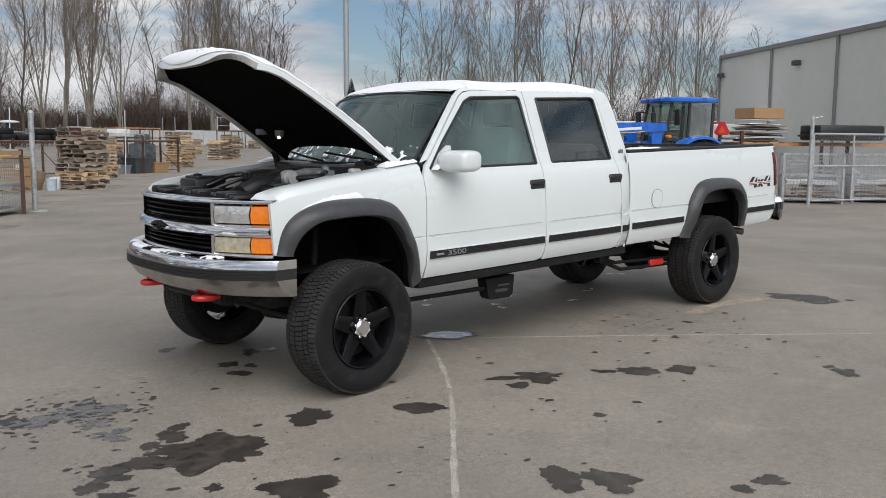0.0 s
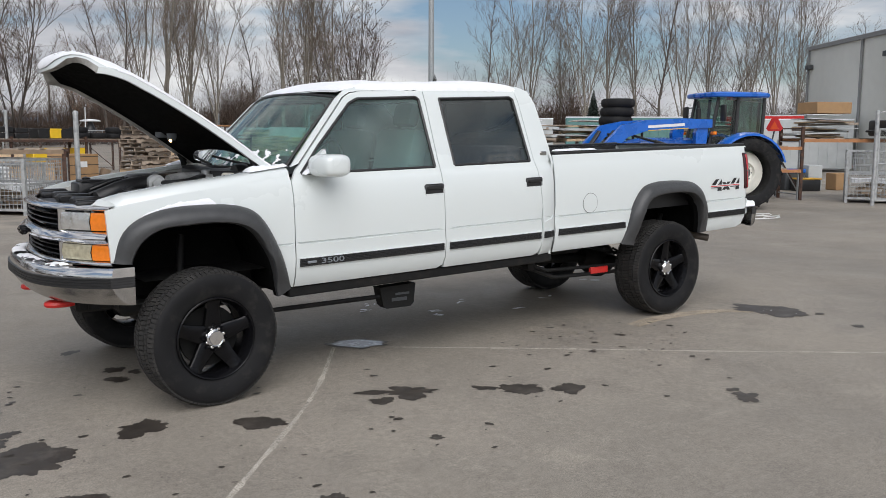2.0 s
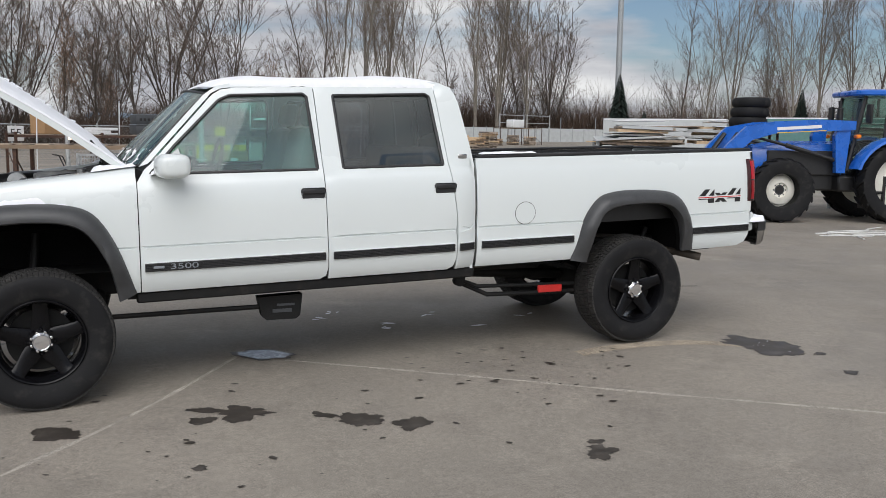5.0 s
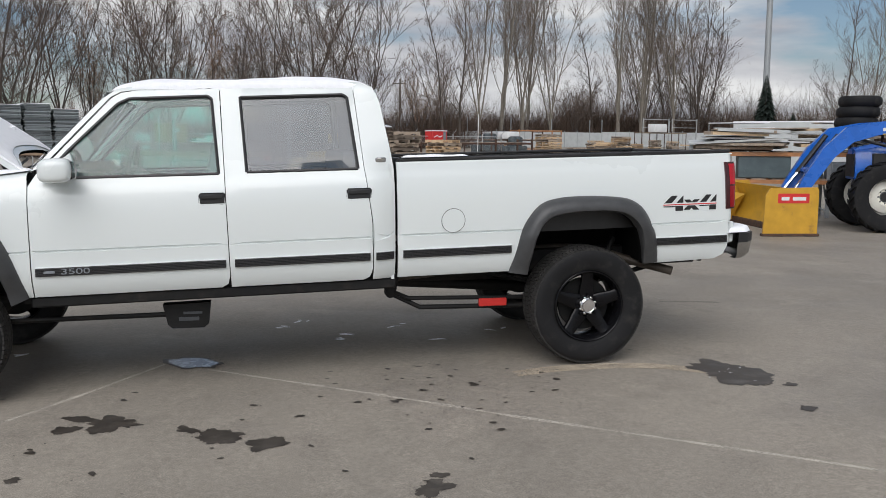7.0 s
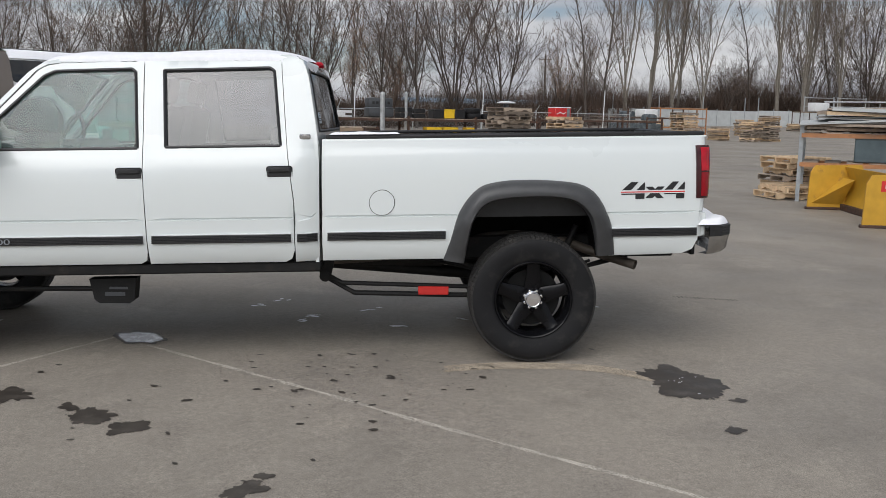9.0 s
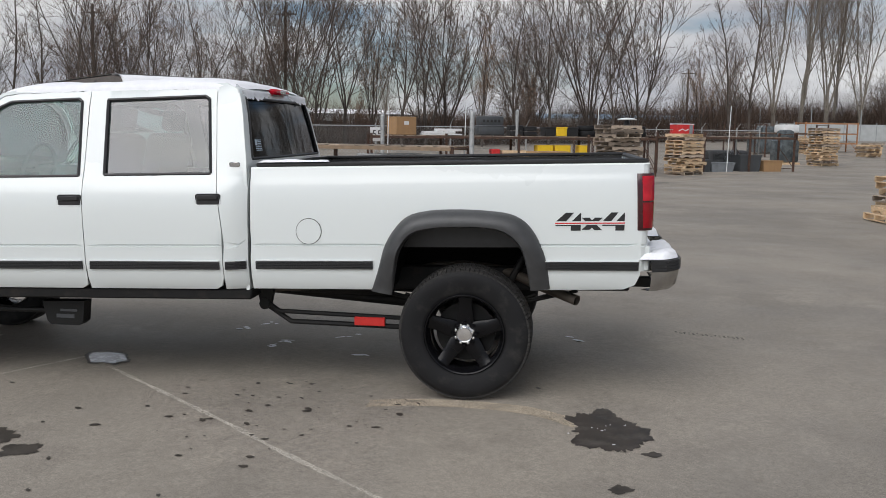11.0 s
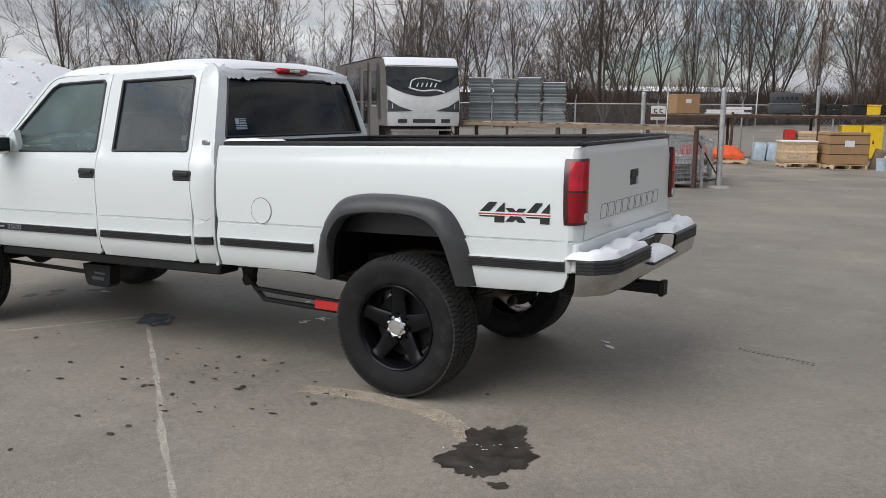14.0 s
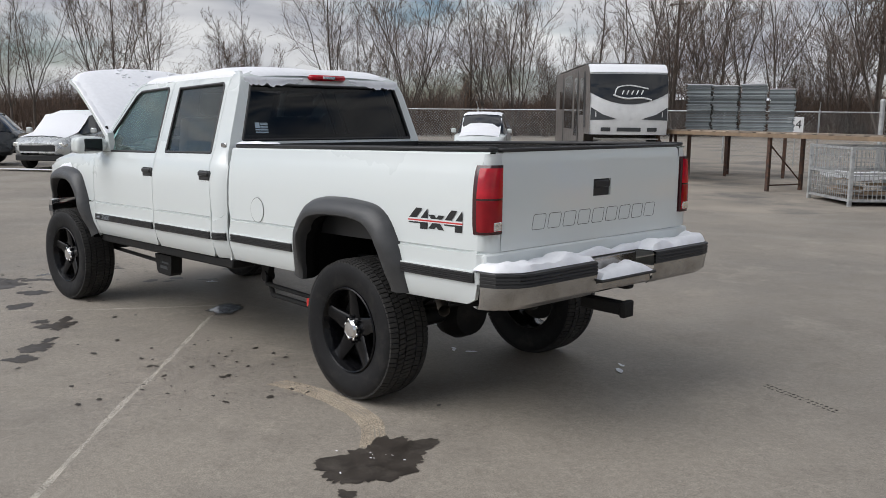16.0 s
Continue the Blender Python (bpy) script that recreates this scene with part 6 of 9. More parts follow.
for k in range(70):
    u = 0.02 + 0.20 * k / 69
    rows.append([R((0.47 + 0.18 * v * v) * (1 - u) + (0.99 + 0.075 * v * v) * u - 0.008, (0.775 * (1 - u) + 0.685 * u) * v, (1.435 + 0.02 * v * v) * (1 - u) + (1.945 - 0.04 * v * v) * u + 0.012 * math.sin(math.pi * u)) for v in [-0.98 + 1.96 * j / 240 for j in range(241)]])
snow_sheet(rows, 0.006, "windshield_frost", "crusted frost and slush on the windshield base", 19.0, cut=0.22)
# bumper ledges
rows = [[Vector(R(xbump(y) + 0.012 + 0.085 * j / 14, y, 0.922)) for j in range(15)] for y in [-0.62 + 1.24 * k / 200 for k in range(201)]]
snow_sheet(rows, 0.014, "bumper_snow", "thin icy snow on the front bumper ledge", 9.0, cut=-0.12)
for y0, y1, x0, x1, z, th, sd in ((-0.93, -0.27, 5.45, 5.605, 0.874, 0.060, 1), (0.27, 0.93, 5.45, 5.605, 0.874, 0.055, 5), (-0.24, 0.22, 5.50, 5.64, 0.772, 0.06, 9), (-0.85, 0.85, 5.44, 5.50, 0.874, 0.035, 3)):
    ny = int((y1 - y0) / 0.022)
    rows = [[Vector(R(x0 + (x1 - x0) * j / 12 - (0.10 * max(0, (abs(y) - 0.78) / 0.15) ** 2 if abs(y) > 0.78 else 0), y, z)) for j in range(13)] for y in [y0 + (y1 - y0) * k / ny for k in range(ny + 1)]]
    snow_sheet(rows, th, "step_snow", "thick snow on the rear bumper step", 7.0, seed=sd)
# mirror foot
for s in (-1, 1):
    rows = [[R(0.70 + 0.12 * i / 9, s * (0.90 + 0.07 * j / 6), 1.40 + 0.5 * (0.12 * i / 9)) for j in range(7)] for i in range(10)]
    snow_sheet(rows, 0.02, "mirror_foot_snow", "snow at the mirror's foot", 14.0, seed=s * 2)


# ---- the yard behind ----
def on(bm, m):
    for v in bm.verts:
        v.co = m @ v.co
    return bm


def at(x, y, turn=0.0, z=None):
    return pose(x, y, gz(x, y) if z is None else z, 0, 0, turn)


def build_pallet(name, wood, label):
    """A wooden pallet, 1.2 by 1.0 by 0.14 m: deck boards on stringers."""
    p = empty(name, label, "pallet", "stacked pallets")
    for i, y in enumerate((-0.48, 0.0, 0.48)):
        bm = B()
        prism(bm, [(-0.6, 0.02), (-0.6, 0.12), (0.6, 0.12), (0.6, 0.02), (0.42, 0.02), (0.38, 0.055), (0.18, 0.055), (0.14, 0.02), (-0.14, 0.02), (-0.18, 0.055), (-0.38, 0.055), (-0.42, 0.02)], y - 0.019, y + 0.019)
        part("stringer", bm, wood, p)
    for x in (-0.55, -0.37, -0.19, 0.0, 0.19, 0.37, 0.55):
        bm = B()
        box(bm, x - 0.045, x + 0.045, -0.5, 0.5, 0.121, 0.139)
        part("deck_board", bm, wood, p)
    for x in (-0.54, 0.0, 0.54):
        bm = B()
        box(bm, x - 0.045, x + 0.045, -0.5, 0.5, 0.001, 0.019)
        part("bottom_board", bm, wood, p)
    return p


pal_new = build_pallet("pallet", "wood_new", "pale new wooden pallet in a stack")
pal_old = build_pallet("pallet", "wood_old", "weathered grey-brown wooden pallet in a stack")
rp = random.Random(11)
first = {pal_new: True, pal_old: True}


def pallet_stack(x, y, turn, n, z0=None, old=0.6, pitch=0.138, lean=0.0):
    z = gz(x, y) if z0 is None else z0
    for k in range(n):
        src = pal_old if rp.random() < old else pal_new
        m = pose(x + rp.gauss(0, 0.055) + lean * k, y + rp.gauss(0, 0.05), z + 0.013 + k * pitch * 1.015, rp.gauss(0, 0.5), rp.gauss(0, 0.5), turn + rp.gauss(0, 3.5) + rp.choice((0, 0, 180, 90, 270)))
        if first[src]:
            src.matrix_basis = m
            first[src] = False
        else:
            copy_thing(src, m)
    return z + n * pitch * 1.015


pallet_stack(6.75, 23.35, 30, 14)
pallet_stack(9.95, 30.95, 35, 12, old=0.4)
pallet_stack(18.55, 42.1, 30, 14, old=0.5)
pallet_stack(27.3, 54.5, 35, 10, old=0.6)
pallet_stack(29.2, 56.2, 30, 13, old=0.6)
pallet_stack(25.6, 56.5, 20, 6, old=0.5)
pallet_stack(32.2, 69.0, 20, 10, old=0.6)
pallet_stack(27.5, 61.5, 10, 6, old=0.3)
pallet_stack(46.3, 91.0, 10, 6, old=0.8)
pallet_stack(50.5, 95.0, 20, 9, old=0.8)
pallet_stack(52.4, 94.0, 20, 8, old=0.8)
pallet_stack(22.6, 63.0, 30, 9, old=0.5)
pallet_stack(12.4, 13.6, 12, 6, old=0.4)
pallet_stack(11.75, 12.15, 5, 2, old=0.0)
pallet_stack(4.45, 23.3, 27, 1, old=0.0)
pallet_stack(3.2, 23.1, 20, 1, old=0.0)
pallet_stack(1.0, 23.8, 10, 1, old=0.5)


def simple(name, bm, material, m, label, category, group="", smooth=True):
    o = ob_from(name, bm, material, smooth=smooth)
    o.matrix_basis = m
    return tagged(o, label, category, group)


# cardboard gaylord on a pallet, strapped
def carton(x, y, turn, w, d, h, z, label, flaps=True):
    e = empty("cardboard_box", label, "cardboard box", at=at(x, y, turn, z))
    bm = B()
    box(bm, -w / 2, w / 2, -d / 2, d / 2, 0, h, 0.012)
    part("carton_body", bm, "cardboard", e, smooth=True)
    for zz in (h * 0.3, h * 0.62, h * 0.9):
        bm = B()
        box(bm, -w / 2 - 0.004, w / 2 + 0.004, -d / 2 - 0.004, d / 2 + 0.004, zz, zz + 0.02)
        part("strap", bm, "trim_black" if h > 0.8 else "cardboard", e)
    bm = B()
    box(bm, -w * 0.12, w * 0.12, -d / 2 - 0.006, -d / 2 - 0.002, h * 0.55, h * 0.75)
    part("paper_label", bm, "white", e, "white paper label")
    return e


carton(4.45, 23.3, 27, 1.15, 0.95, 0.92, 0.16, "large strapped cardboard box on a pallet")
e = empty("wooden_crate", "pale plywood crate with painted marks", "crate", at=at(3.2, 23.1, 20, 0.16))
bm = B()
box(bm, -0.5, 0.5, -0.4, 0.4, 0, 0.62, 0.01)
part("crate_body", bm, M["wood_new"], e)
for zz in (0.03, 0.3, 0.56):
    bm = B()
    box(bm, -0.515, 0.515, -0.415, 0.415, zz, zz + 0.06)
    part("crate_batten", bm, M["wood_new"], e)
bm = B()
box(bm, -0.52, 0.52, -0.42, 0.42, 0.622, 0.65, 0.005)
part("snow_cap", bm, "snow", e)
bm = B()
for x0 in (-0.36, -0.20, -0.02, 0.16):
    ring_tube(bm, [(x0, -0.419, 0.14), (x0 + 0.04, -0.419, 0.26), (x0 + 0.10, -0.419, 0.16)], 0.012, 5)
part("painted_marks", bm, "blue_wrap", e, "unreadable blue-green painted marks")


# wire mesh containers
def mesh_cage(x, y, turn, w, d, h, label="grey wire mesh stillage with snow-covered goods", fill=True):
    e = empty("wire_container", label, "wire container", "wire mesh containers", at=at(x, y, turn))
    for sx in (-1, 1):
        for sy in (-1, 1):
            bm = B()
            box(bm, sx * w / 2 - 0.035, sx * w / 2 + 0.035, sy * d / 2 - 0.035, sy * d / 2 + 0.035, 0, h, 0.005)
            part("corner_post", bm, "steel", e)
    for z in (0.12, h * 0.55, h - 0.03):
        bm = B()
        for sy in (-1, 1):
            box(bm, -w / 2 + 0.035, w / 2 - 0.035, sy * d / 2 - 0.02, sy * d / 2 + 0.02, z - 0.022, z + 0.022)
        for sx in (-1, 1):
            box(bm, sx * w / 2 - 0.02, sx * w / 2 + 0.02, -d / 2 + 0.035, d / 2 - 0.035, z - 0.022, z + 0.022)
        part("frame_rail", bm, "steel", e)
    for sy in (-1, 1):
        bm = B()
        n = int(w / 0.085)
        for k in range(1, n):
            xx = -w / 2 + w * k / n
            box(bm, xx - 0.005, xx + 0.005, sy * d / 2 - 0.005, sy * d / 2 + 0.005, 0.14, h - 0.04)
        for k in range(1, int(h / 0.09)):
            box(bm, -w / 2, w / 2, sy * d / 2 + 0.005, sy * d / 2 + 0.011, 0.09 * k + 0.05, 0.09 * k + 0.06)
        part("mesh_panel", bm, "steel", e)["kind"] = "stuff"
    for sx in (-1, 1):
        bm = B()
        n = int(d / 0.085)
        for k in range(1, n):
            yy = -d / 2 + d * k / n
            box(bm, sx * w / 2 - 0.005, sx * w / 2 + 0.005, yy - 0.005, yy + 0.005, 0.14, h - 0.04)
        for k in range(1, int(h / 0.09)):
            box(bm, sx * w / 2 + 0.005, sx * w / 2 + 0.011, -d / 2, d / 2, 0.09 * k + 0.05, 0.09 * k + 0.06)
        part("mesh_panel", bm, "steel", e)["kind"] = "stuff"
    bm = B()
    box(bm, -w / 2, w / 2, -d / 2, d / 2, 0.10, 0.13)
    part("deck", bm, "wood_old", e)
    if fill:
        for k in range(5):
            bm = B()
            xx, yy = rp.uniform(-w * 0.3, w * 0.3), rp.uniform(-d * 0.25, d * 0.25)
            box(bm, xx - 0.3, xx + 0.3, yy - 0.2, yy + 0.2, 0.14 + 0.07 * k, 0.19 + 0.07 * k, m=pose(0, 0, 0, rp.uniform(-4, 4), rp.uniform(-4, 4), rp.uniform(-30, 30)))
            part("stored_board", bm, "wood_isl", e)
        bm = B()
        rows = [[(w * 0.42 * u, d * 0.4 * v, 0.60 + 0.05 * noise.noise(Vector((u * 3, v * 3, x)))) for u in [-1 + i / 5 for i in range(11)]] for v in [-1 + i / 4 for i in range(9)]]
        grid(bm, rows, thick=(0, 0, -0.08))
        part("snow_sheet", bm, "snow", e, "snow lying on the goods", smooth=True)
    return e


mesh_cage(1.23, 14.45, 49, 1.6, 1.75, 1.16)
mesh_cage(20.4, 6.0, -58, 1.5, 1.2, 1.35, fill=True)
mesh_cage(22.2, 4.9, -58, 1.5, 1.2, 1.35, fill=True)
mesh_cage(1.55, 16.4, 15, 1.2, 1.0, 1.0)


def pipe_post(x, y, h, r=0.058, label="galvanised steel pipe post with a concrete collar"):
    e = empty("steel_post", label, "post", "yard posts", at=at(x, y))
    bm = B()
    lathe(bm, [(r, 0), (r, h - 0.04), (r * 1.12, h - 0.035), (r * 1.12, h - 0.01), (r * 0.7, h + 0.03), (0, h + 0.035)], 14, "z")
    part("pipe", bm, "steel", e, smooth=True)
    bm = B()
    lathe(bm, [(0.26, 0.0), (0.24, 0.035), (0.08, 0.04), (0.0, 0.04)], 16, "z")
    part("collar", bm, "concrete", e, smooth=True)


pipe_post(2.74, 14.8, 2.16)
pipe_post(-0.28, 18.87, 2.14)
pipe_post(3.2, 27.4, 2.5)
pipe_post(-7.0, 19.0, 1.9, 0.04)
# swung-open chain-link gate by the wire containers
gate_ob = empty("yard_gate", "grey chain-link yard gate standing open", "gate", at=pose(19.1, 5.4, 0, 0, 0, -20))
bm = B()
lathe(bm, [(0.05, 0), (0.05, 2.3), (0.0, 2.33)], 10, "z")
for k in range(4):
    ring_tube(bm, [(0, 0, 2.25), (0.28, -0.05, 2.30 + 0.001 * k)], 0.012, 5)
part("gate_post", bm, "steel", gate_ob, smooth=True)
bm = B()
for z in (0.12, 1.02, 1.86):
    ring_tube(bm, [(0.08, 0, z), (4.2, 0, z)], 0.026, 8)
for x in (0.08, 1.45, 2.85, 4.2):
    ring_tube(bm, [(x, 0, 0.12), (x, 0, 1.86)], 0.024, 8)
part("gate_leaf_frame", bm, "steel", gate_ob, smooth=True)
bm = B()
for k in range(-14, 34):
    for dr in (1, -1):
        xa, xb = 0.1 + k * 0.12, 0.1 + k * 0.12 + 1.7
        za, zb = (0.14, 1.84) if dr > 0 else (1.84, 0.14)
        ca, cb = max(xa, 0.1), min(xb, 4.18)
        if ca < cb:
            fa, fb = (ca - xa) / 1.7, (cb - xa) / 1.7
            A, C = Vector((ca, 0, za + (zb - za) * fa)), Vector((cb, 0, za + (zb - za) * fb))
            w = Vector((0, 0, 0.004))
            bm.faces.new([bm.verts.new(q) for q in (A - w, C - w, C + w, A + w)])
part("gate_wire", bm, "steel", gate_ob)["kind"] = "stuff"
bm = B()
lathe(bm, [(0.11, 0), (0.11, 1.05), (0.10, 1.1), (0, 1.13)], 14, "z")
tagged(ob_from("yellow_bollard", bm, "yellow", smooth=True), "yellow painted steel bollard by the gate", "bollard").matrix_basis = at(22.6, 4.5)


def rack(p0, p1, depth, levels, h, bays, post="rust", beam="plank", label="rusty steel pallet rack with timber beams"):
    """Pallet racking from p0 to p1: posts, braces, beams with shelves."""
    a, b = Vector((*p0, 0)), Vector((*p1, 0))
    L = (b - a).length
    turn = math.degrees(math.atan2(b.y - a.y, b.x - a.x))
    e = empty("pallet_rack", label, "pallet rack", "pallet racks", at=at(a.x, a.y, turn))
    for k in range(bays + 1):
        x = L * k / bays
        for yy in (0, depth):
            bm = B()
            box(bm, x - 0.04, x + 0.04, yy - 0.035, yy + 0.035, 0, h)
            for j in range(int(h / 0.1)):
                box(bm, x - 0.012, x + 0.012, yy - 0.042, yy - 0.036, 0.05 + 0.1 * j, 0.09 + 0.1 * j)
            part("rack_post", bm, post, e)
        bm = B()
        for za, zb in ((0.2, min(h, 1.1)), (h - 0.05, h - 0.05), (0.15, 0.15)):
            bm = B()
            ring_tube(bm, [(x, 0, za), (x, depth, zb)], 0.018, 6)
            part("brace", bm, post, e)
    for z in levels:
        for yy in (-0.06, depth + 0.06):
            bm = B()
            box(bm, 0, L, yy - 0.025, yy + 0.025, z - 0.085, z)
            part("beam", bm, beam, e, "timber-coloured rack beam")
        for k in range(int(L / 0.42)):
            bm = B()
            box(bm, 0.05 + 0.42 * k, 0.05 + 0.42 * k + 0.30, -0.03, depth + 0.03, z + 0.001, z + 0.025)
            part("shelf_board", bm, "wood_old", e)
    return e


rack((2.62, 15.25), (-4.6, 17.2), 1.1, (1.33,), 1.35, 2)
rack((-5.85, 18.25), (-3.05, 19.55), 1.0, (1.26,), 1.28, 2, beam="rust")
rack((-2.0, 25.3), (8.6, 29.0), 1.1, (1.52,), 1.62, 4, beam="rust", label="rusty pallet rack holding bins and crates")
rack((6.3, 33.4), (9.0, 36.4), 1.1, (1.55,), 1.75, 1, beam="rust")
rack((9.0, 32.44), (15.4, 35.3), 1.1, (1.56,), 1.75, 3, beam="rust")
rack((11.55, 11.5), (19.3, 7.55), 1.1, (0.82, 1.42), 1.6, 3, post="steel_flat", beam="beam_orange", label="grey pallet rack with orange beams and lumber")
rack((19.3, 7.5), (25.6, 4.4), 1.1, (1.62,), 1.95, 2, post="rust", beam="beam_orange", label="pallet rack with orange beams beside the gate")


# grey wrapped stacks of folded crates
for k, (u, hh) in enumerate(((0.05, 1.52), (0.30, 1.48), (0.56, 1.52), (0.82, 1.36))):
    x, y = -5.75 + 2.62 * u + 0.2, 18.75 + 1.22 * u + 0.2
    e = empty("crate_stack", "grey folded plastic crates stacked in a wrapped column", "crate stack", "grey crate stacks", at=at(x, y, 26, 1.285))
    bm = B()
    n = int(hh * 0.88 / 0.045)
    for j in range(n):
        o = rp.gauss(0, 0.02)
        box(bm, -0.335 + o, 0.335 + o, -0.42, 0.42, 0.045 * j, 0.045 * j + 0.036)
    part("folded_crate_layer", bm, "layers", e)["kind"] = "stuff"
    bm = B()
    box(bm, -0.34, 0.34, -0.43, 0.43, 0.045 * n, 0.045 * n + 0.02, 0.01)
    part("snow_cap", bm, "snow", e)
    bm = B()
    box(bm, 0.300, 0.325, -0.41, 0.41, 0.02, 0.045 * n)
    part("corner_board", bm, "film", e)

# things on and under the back rack
RT = math.degrees(math.atan2(3.7, 10.6))


def rackpos(d, off=0.55):
    """A place along the back rack."""
    v = Vector((10.6, 3.7, 0)).normalized()
    n = Vector((-v.y, v.x, 0))
    p = Vector((-2.0, 25.3, 0)) + v * d + n * off
    return p.x, p.y


x, y = rackpos(1.2)
carton(x, y, RT + 20, 0.85, 0.75, 0.66, 1.56, "brown cardboard box on the rack shelf")
x, y = rackpos(2.7)
slabs = empty("panel_stack", "flat white panels piled on the rack shelf", "panels", at=at(x, y, RT, 1.56))
for x0, x1, z0, z1 in ((-0.75, 0.75, 0, 0.05), (-0.7, 0.5, 0.055, 0.14), (-0.2, 0.75, 0.145, 0.24)):
    bm = B()
    box(bm, x0, x1, -0.32, 0.32, z0, z1, 0.008)
    part("panel", bm, "white", slabs)


def dog_crate(x, y, turn, z):
    e = empty("plastic_kennel", "dark grey plastic kennel crate on the rack", "kennel", at=at(x, y, turn, z))
    bm = B()
    box(bm, -0.5, 0.5, -0.33, 0.33, 0.02, 0.36, 0.05, seg=2)
    part("lower_shell", bm, "dark_grey", e, smooth=True)
    bm = B()
    box(bm, -0.48, 0.48, -0.31, 0.31, 0.37, 0.74, 0.07, seg=2)
    part("upper_shell", bm, "dark_grey", e, smooth=True)
    for k in range(5):
        bm = B()
        box(bm, -0.35 + 0.15 * k, -0.26 + 0.15 * k, -0.322, -0.312, 0.50, 0.60, 0.004)
        part("vent", bm, "black_plastic", e)
    bm = B()
    box(bm, -0.51, 0.51, -0.34, 0.34, 0.355, 0.375, 0.005)
    part("seam_flange", bm, "mid_grey", e)


x, y = rackpos(4.6)
dog_crate(x, y, RT, 1.56)
for d, w, hh in ((5.6, 0.5, 0.42), (6.15, 0.5, 0.38)):
    x, y = rackpos(d)
    e = empty("stacked_tote", "black lidded storage totes", "tote", "totes on the rack", at=at(x, y, RT, 1.56))
    for j in range(2):
        bm = B()
        box(bm, -w / 2, w / 2, -0.3, 0.3, j * hh / 2, j * hh / 2 + hh / 2 - 0.02, 0.02)
        part("tote", bm, "black_plastic", e, smooth=True)
for d, col in ((6.95, "black_plastic"), (7.4, "yellow"), (7.85, "black_plastic")):
    x, y = rackpos(d)
    bm = B()
    box(bm, -0.22, 0.22, -0.3, 0.3, 0, 0.33, 0.02)
    box(bm, -0.235, 0.235, -0.315, 0.315, 0.29, 0.35, 0.01)
    simple("storage_bin", bm, col, at(x, y, RT, 1.56), "black storage bin with a lid" if col != "yellow" else "yellow storage bin with a lid", "bin", "bins on the rack")
for d, w in ((6.7, 0.62), (7.4, 0.62), (8.25, 0.35)):
    x, y = rackpos(d, 0.3)
    e = empty("yellow_cabinet", "yellow steel safety cabinet under the rack", "cabinet", "yellow cabinets", at=at(x, y, RT, 0.10))
    bm = B()
    box(bm, -w / 2, w / 2, -0.25, 0.25, 0, 1.12, 0.015)
    part("cabinet_body", bm, "yellow", e, smooth=True)
    bm = B()
    box(bm, -w / 2 + 0.02, w / 2 - 0.02, -0.262, -0.251, 0.03, 1.08, 0.004)
    dr = part("cabinet_door", bm, "yellow", e)
    bm = B()
    box(bm, -0.02, 0.02, -0.275, -0.262, 0.5, 0.62, 0.004)
    part("handle", bm, "black_plastic", dr, "black latch")
x, y = rackpos(5.5, 0.3)
timber = empty("timber_stack", "neat stack of short timber under the rack", "lumber", at=at(x, y, RT, 0.12))
for j in range(9):
    bm = B()
    box(bm, -0.5, 0.5, -0.3, 0.3, 0.10 * j, 0.10 * j + 0.085)
    part("timber_layer", bm, "wood_new", timber)
x, y = rackpos(4.75, 0.3)
bm = B()
box(bm, -0.16, 0.16, -0.2, 0.2, 0, 0.95, 0.02)
simple("red_cabinet", bm, "red", at(x, y, RT, 0.10), "narrow red steel cabinet under the rack", "cabinet")
# grill-like fitting with a white dome
x, y = 7.95, 35.9
e = empty("vent_stack", "black kitchen vent fan with a snowy white dome", "vent fan", at=at(x, y, RT, 1.80))
bm = B()
lathe(bm, [(0.0, 0.0), (0.20, 0.0), (0.24, 0.12), (0.16, 0.32), (0.10, 0.5), (0.0, 0.5)], 20, "z")
part("fan_body", bm, "black_plastic", e, smooth=True)
bm = B()
lathe(bm, [(0.0, 0.52), (0.45, 0.52), (0.46, 0.55), (0.30, 0.60), (0.0, 0.63)], 24, "z")
part("dome", bm, "white", e, smooth=True)
sheets = empty("sheet_pile", "thin pale sheets with snow on the shelf", "sheets", at=at(x - 0.2, y - 0.2, 48, 1.58))
for k in range(4):
    bm = B()
    box(bm, -1.3 + 0.06 * k, 1.2, -0.45, 0.45, 0.055 * k, 0.055 * k + 0.035)
    part("sheet", bm, "pale" if k < 3 else "snow", sheets)
def flat_tyre_stack(x, y, z, n, label):
    for k in range(n):
        bm = B()
        lathe(bm, [(0.19, -0.09), (0.25, -0.11), (0.31, -0.10), (0.335, -0.06), (0.335, 0.06), (0.31, 0.10), (0.25, 0.11), (0.19, 0.09)], 28, "z", closed=True)
        simple("loose_tyre", bm, "rubber", at(x + rp.gauss(0, 0.02), y + rp.gauss(0, 0.02), 0, z + 0.11 + 0.21 * k), label, "tyre", "tyres on the rack")


for d, n in ((8.5, 2), (9.2, 1), (9.95, 2), (10.65, 2)):
    x, y = rackpos(d)
    flat_tyre_stack(x, y, 1.55, n, "black tyre lying on the rack shelf")
# pails and sack beside the tall pallet stack
bm = B()
lathe(bm, [(0.0, 0.0), (0.14, 0.0), (0.16, 0.36), (0.165, 0.38), (0.0, 0.385)], 18, "z")
simple("pail", bm, "blue_wrap", at(5.55, 22.75), "pale blue open plastic pail", "pail", "pails")
bm = B()
lathe(bm, [(0.0, 0.0), (0.15, 0.0), (0.17, 0.42), (0.0, 0.43)], 18, "z")
simple("pail", bm, "white", at(5.75, 23.05), "white plastic pail with lid", "pail", "pails")
bm = B()
